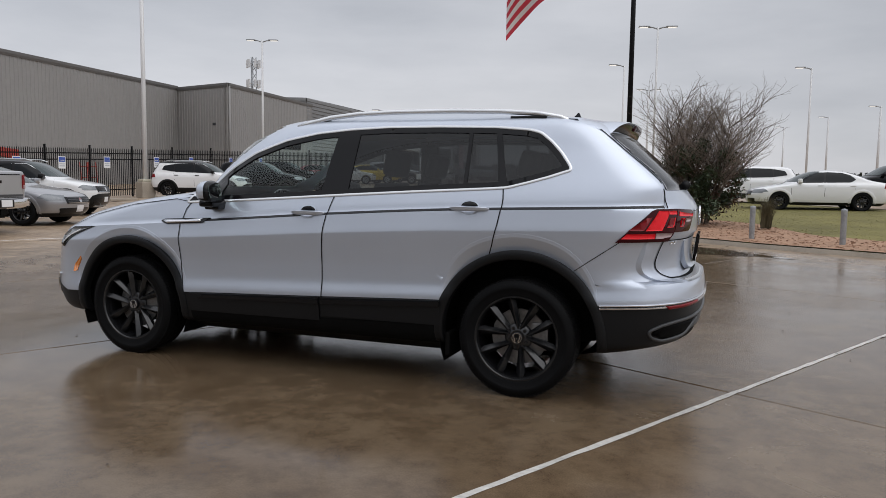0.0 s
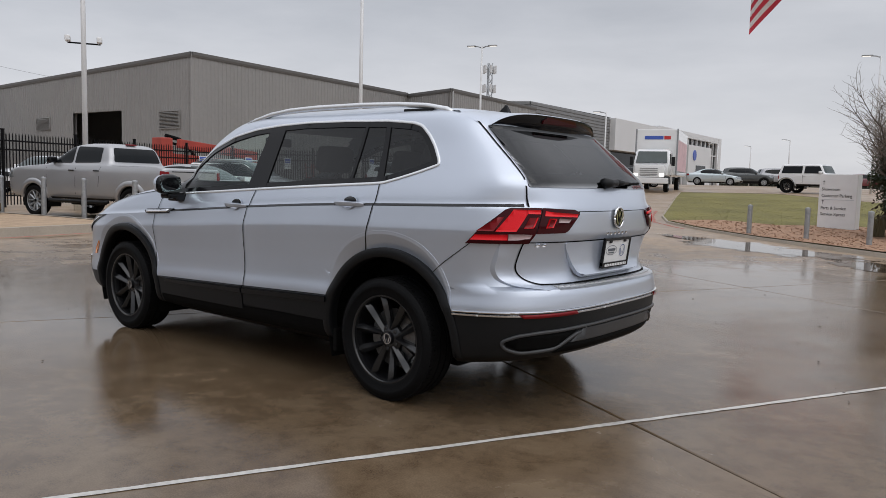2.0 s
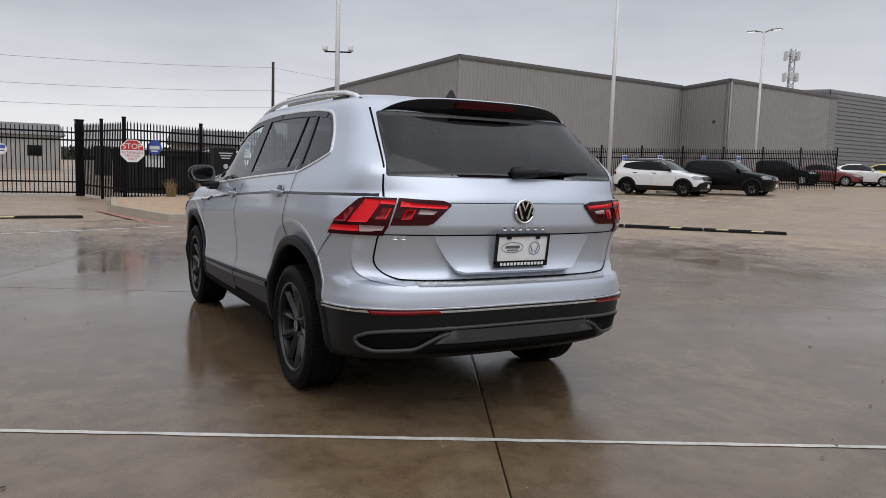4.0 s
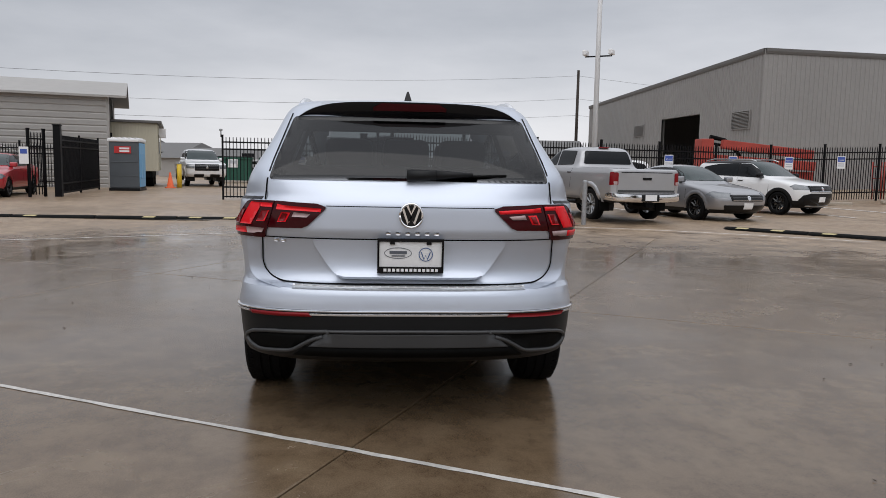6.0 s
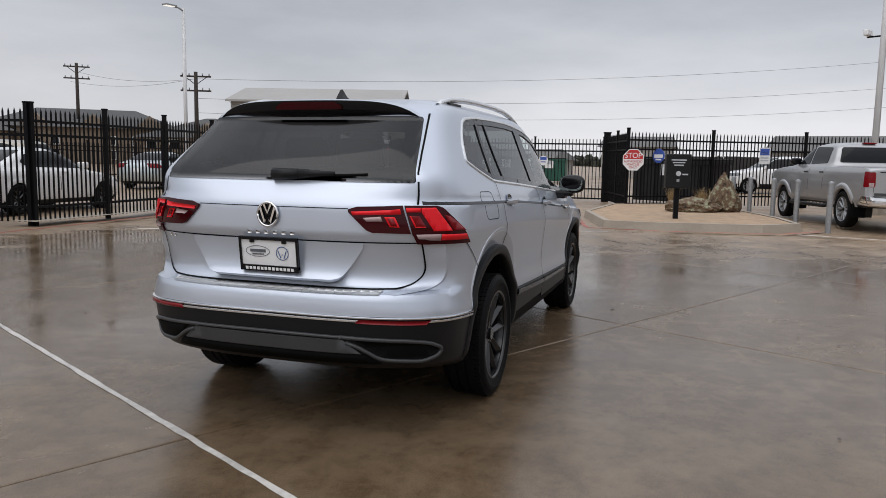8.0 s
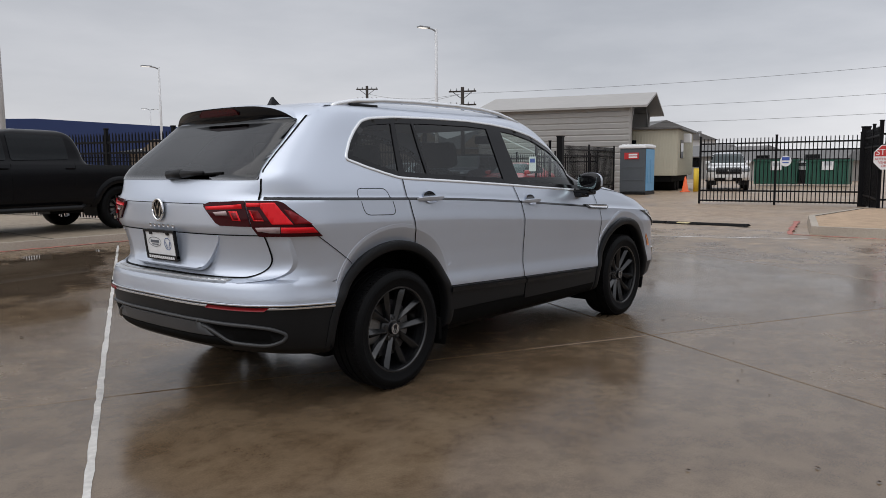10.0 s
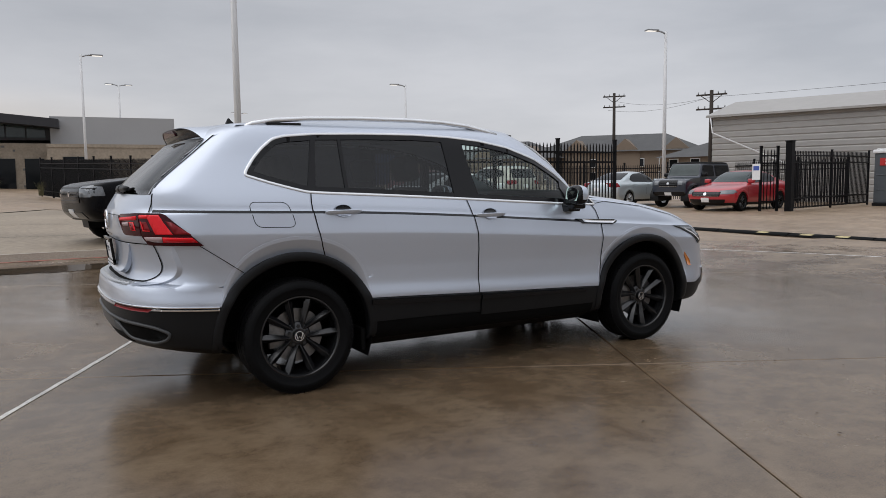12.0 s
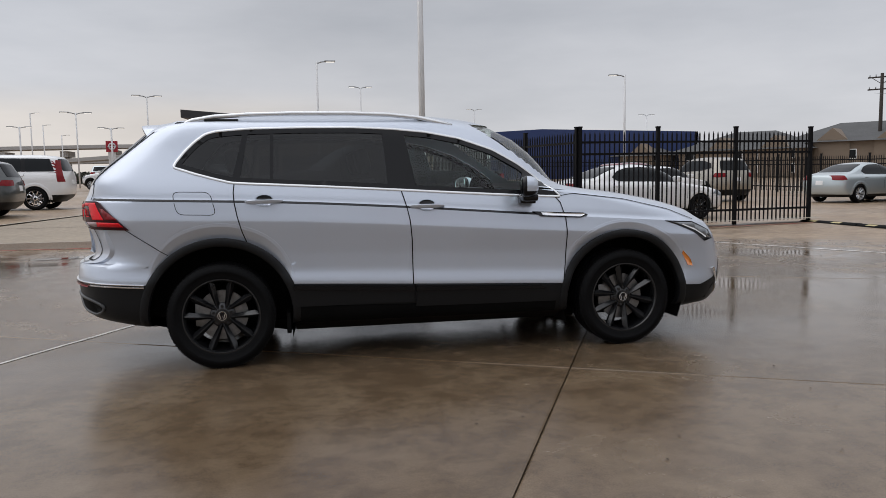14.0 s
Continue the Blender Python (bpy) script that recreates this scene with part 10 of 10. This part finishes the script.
# ---------------------------------------------------------------- planting
def bed():
    edge = [(-9.5, -8.0), (-7.5, -8.8), (-5.2, -9.85), (-3.2, -11.0), (-1.0, -12.75), (1.0, -14.25), (3.2, -16.1), (4.6, -17.6), (5.6, -19.6), (7.2, -24.0), (10.5, -33.0), (13.0, -40.0)]
    inner = [(8.0, -42.0), (-2.0, -30.0), (-16.0, -20.0), (-18.0, -9.0)]
    kerbed("grass_bank", (edge + inner)[::-1], GRASS, 0.055, "mown winter grass bank beyond the drive", "grass", 0.08, KERB)
    mul = edge[:8] + [(3.4, -19.0), (1.6, -18.2), (0.2, -19.2), (-1.6, -18.9), (-3.4, -17.4), (-4.6, -14.2), (-6.4, -12.2), (-9.8, -11.0)]
    mul = [(x, y - 0.22) if i < 8 else (x, y) for i, (x, y) in enumerate(mul)]
    kerbed("mulch_bed", mul[::-1], MULCH, 0.07, "red-brown bark mulch along the kerb", "mulch", kind="structure")
    band("red_kerb_paint", [(3.4, -15.9), (4.9, -17.5), (5.9, -19.6), (7.0, -22.5)], 0.10, PAINT_RED, 0.006, "faded red paint along the grass kerb", "line", 0.03, 9)
    rng = random.Random(8)
    # chips
    bm = bmesh.new()
    for _ in range(9000):
        x, y = rng.uniform(-10, 5), rng.uniform(-19.5, -8.5)
        if not inside(mul, x, y):
            continue
        z = ground_height(x, y) + 0.073
        l, w, t, k = rng.uniform(0.012, 0.038), rng.uniform(0.005, 0.013), rng.uniform(0, 3.14), rng.uniform(0.0, 0.012)
        M = Matrix.Translation((x, y, z)) @ Matrix.Rotation(t, 4, "Z")
        bm.faces.new([bm.verts.new(M @ Vector(p)) for p in ((-l, -w, 0), (l, -w, k), (l, w, k + 0.01), (-l, w, 0.01))])
    tagged(part("mulch_chips", bm, MULCH), "loose red-brown bark chips", "mulch", kind="stuff")
    verts, faces = [], []
    area = (edge + inner)
    while len(faces) < 26000:
        x, y = rng.uniform(-17, 12), rng.uniform(-34, -9)
        if not inside(area, x, y) or inside(mul, x, y):
            continue
        z = ground_height(x, y) + 0.05
        a, h, w = rng.uniform(0, 6.28), rng.uniform(0.006, 0.018), rng.uniform(0.008, 0.016)
        c, s = math.cos(a), math.sin(a)
        lx, ly = rng.uniform(-0.07, 0.07), rng.uniform(-0.07, 0.07)
        i = len(verts)
        verts += [(x - c * w, y - s * w, z), (x + c * w, y + s * w, z), (x + lx, y + ly, z + h)]
        faces.append((i, i + 1, i + 2))
    me = bpy.data.meshes.new("grass_blades")
    me.from_pydata(verts, [], faces)
    me.materials.append(GRASS_BLADE)
    tagged(new("grass_blades", me), "short yellow-green winter grass", "grass", kind="stuff")


bed()
BARK = material("grey_bark", (0.075, 0.058, 0.045), 0.85, vary=0.3, scale=6, fine=50, bump=0.5)
TWIG = material("bare_twigs", (0.19, 0.155, 0.13), 0.85, vary=0.3, scale=4)
LEAF = material("dark_evergreen_leaf", (0.030, 0.046, 0.018), 0.5, vary=0.5, scale=2, fine=9)
LEAF_RED = material("reddish_leaf", (0.060, 0.030, 0.018), 0.55, vary=0.5, scale=2, fine=9)


def bare_shrub(x, y, seed=3):
    """A multi-stemmed bare shrub with upswept twigs, evergreen undergrowth at its foot."""
    rng = random.Random(seed)
    root = thing("shrub", on_ground(x, y, 0, 0.1), "bare multi-stemmed shrub with upswept twigs over evergreen undergrowth", "shrub")
    stems, twigs, fine = bmesh.new(), bmesh.new(), bmesh.new()

    def grow(bm, p, d, L, r, n, wob, lift):
        pts = [Vector(p)]
        d = Vector(d).normalized()
        for i in range(n):
            d = (d + Vector((rng.uniform(-wob, wob), rng.uniform(-wob, wob), rng.uniform(-wob, wob) + lift))).normalized()
            pts.append(pts[-1] + d * L / n)
        tube(bm, pts, r, 5 if r > 0.006 else 3, r * 0.45, caps=False)
        return pts, d

    for s in range(12):
        a = 2 * math.pi * s / 12 + rng.uniform(-0.2, 0.2)
        out = rng.uniform(0.08, 0.50)
        base = (0.16 * math.cos(a), 0.16 * math.sin(a), 0)
        P, d = grow(stems, base, (out * math.cos(a), out * math.sin(a), 1.0), rng.uniform(1.7, 2.7), rng.uniform(0.025, 0.05), 6, 0.10, 0.05)
        for q in P[3:]:
            for _ in range(3):
                b = rng.uniform(0, 6.28)
                P2, d2 = grow(stems, q, (d.x + 0.7 * math.cos(b), d.y + 0.7 * math.sin(b), 0.75), rng.uniform(0.7, 1.3), 0.013, 5, 0.16, 0.05)
                for w in P2[1:]:
                    for _ in range(2):
                        c = rng.uniform(0, 6.28)
                        P3, d3 = grow(twigs, w, (d2.x + 0.7 * math.cos(c), d2.y + 0.7 * math.sin(c), 0.65), rng.uniform(0.35, 0.8), 0.0065, 4, 0.25, 0.06)
                        for v in P3[1:]:
                            c = rng.uniform(0, 6.28)
                            grow(fine, v, (d3.x + math.cos(c), d3.y + math.sin(c), 0.5), rng.uniform(0.12, 0.32), 0.0036, 2, 0.3, 0.05)
    tagged(part("stem_cluster", stems, BARK, root, smooth=True), kind="stuff")
    tagged(part("twig_cluster", twigs, TWIG, root), kind="stuff")
    tagged(part("twig_spray", fine, TWIG, root), kind="stuff")
    for mat, n, nm, rad, h in ((LEAF, 7800, "evergreen_leaves", 0.95, 2.25), (LEAF_RED, 1200, "reddish_leaves", 0.9, 1.7)):
        bm = bmesh.new()
        clumps = [(rng.uniform(-rad, rad), rng.uniform(-rad, rad), rng.uniform(0.2, 1.0) ** 1.4 * h, rng.uniform(0.15, 0.36)) for _ in range(52)]
        clumps = [c for c in clumps if math.hypot(c[0], c[1]) < rad]
        for i in range(n):
            cx, cy, cz, cr = clumps[i % len(clumps)]
            p = Vector((rng.gauss(0, 1), rng.gauss(0, 1), rng.gauss(0, 1)))
            p = p.normalized() * cr * rng.uniform(0.3, 1.0) + Vector((cx, cy, cz))
            if p.z < 0.03:
                continue
            M = Matrix.Translation(p) @ Euler((rng.uniform(-1, 1), rng.uniform(-1, 1), rng.uniform(0, 6.28))).to_matrix().to_4x4()
            l, w = rng.uniform(0.045, 0.085), rng.uniform(0.016, 0.030)
            bm.faces.new([bm.verts.new(M @ Vector(v)) for v in ((-l, 0, 0), (0, -w, 0.006), (l, 0, 0), (0, w, 0.006))])
        tagged(part(nm, bm, mat, root), kind="stuff")


bare_shrub(-1.95, -16.7)


def grass_tuft(x, y, h, n, seed, mat, label):
    rng = random.Random(seed)
    bm = bmesh.new()
    for _ in range(n):
        a, o, L = rng.uniform(0, 6.28), rng.uniform(0.05, 0.55), h * rng.uniform(0.6, 1.1)
        b = (rng.uniform(-0.12, 0.12), rng.uniform(-0.12, 0.12))
        d = Vector((math.cos(a), math.sin(a), 0))
        s = Vector((-d.y, d.x, 0)) * 0.006
        pts = [Vector((*b, 0)) + d * o * t * t * L + Vector((0, 0, L * (t - 0.35 * t * t * o))) for t in (0, 0.4, 0.75, 1)]
        v = [(bm.verts.new(p + s * (1 - i / 3.2)), bm.verts.new(p - s * (1 - i / 3.2))) for i, p in enumerate(pts)]
        for p, q in zip(v, v[1:]):
            bm.faces.new((p[0], p[1], q[1], q[0]))
    ob = tagged(part("grass_tuft", bm, mat), label, "grass tuft", "grass tufts")
    ob.matrix_world = on_ground(x, y, 0, 0.1)


grass_tuft(-3.55, -15.7, 0.85, 420, 2, material("dry_grass", (0.10, 0.085, 0.045), 0.8, vary=0.3), "dark arching ornamental grass tuft in the mulch")
grass_tuft(-1.2, -16.0, 0.6, 240, 3, material("dry_grass", (0.10, 0.085, 0.045), 0.8, vary=0.3), "dark arching ornamental grass tuft in the mulch")
STRAW = material("straw_grass", (0.34, 0.24, 0.12), 0.85, vary=0.3)
for i, (x, y) in enumerate(((17.0, -2.2), (16.2, -2.5), (17.5, -1.4))):
    grass_tuft(x, y, 0.6, 200, 10 + i, STRAW, "straw-coloured dry grass tuft on the island")
for i in range(9):
    grass_tuft(-17 + i * 2.2, 41.5 + (i % 3) * 0.8, 0.9, 160, 30 + i, material("hedge_grass", (0.12, 0.11, 0.05), 0.85, vary=0.4), "low brown planting along the far drive")


def tree_line():
    """Dark woods along the horizon."""
    rng = random.Random(12)
    leaf = material("far_woods", (0.045, 0.048, 0.035), 0.9, vary=0.35, scale=0.05, fine=0.6)
    verts, faces = [], []
    for a0, a1, r, h in ((-75, 20, 420, 5.5), (20, 150, 480, 6), (150, 285, 420, 6)):
        n = int((a1 - a0) * 9)
        for i in range(n):
            a = radians(a0 + (a1 - a0) * i / n)
            rr = r + rng.uniform(-25, 25)
            cx, cy = rr * math.cos(a), rr * math.sin(a)
            g = ground_height(cx, cy)
            hh = h * rng.uniform(0.45, 1.15)
            for _ in range(22):
                p = Vector((cx + rng.uniform(-4, 4), cy + rng.uniform(-4, 4), g + hh * rng.random() ** 0.8))
                s = rng.uniform(0.7, 1.7)
                M = Euler((rng.uniform(0, 3), rng.uniform(0, 3), rng.uniform(0, 3))).to_matrix()
                k = len(verts)
                verts += [tuple(p + M @ Vector(v) * s) for v in ((-1, -0.6, 0), (1, -0.7, 0.2), (0.8, 0.8, 0), (-0.7, 0.7, -0.2))]
                faces.append((k, k + 1, k + 2, k + 3))
    me = bpy.data.meshes.new("far_woods")
    me.from_pydata(verts, [], faces)
    me.materials.append(leaf)
    tagged(new("far_woods", me), "dark winter woods along the horizon", "woods", kind="stuff")


tree_line()

# the near slabs last
slabs()
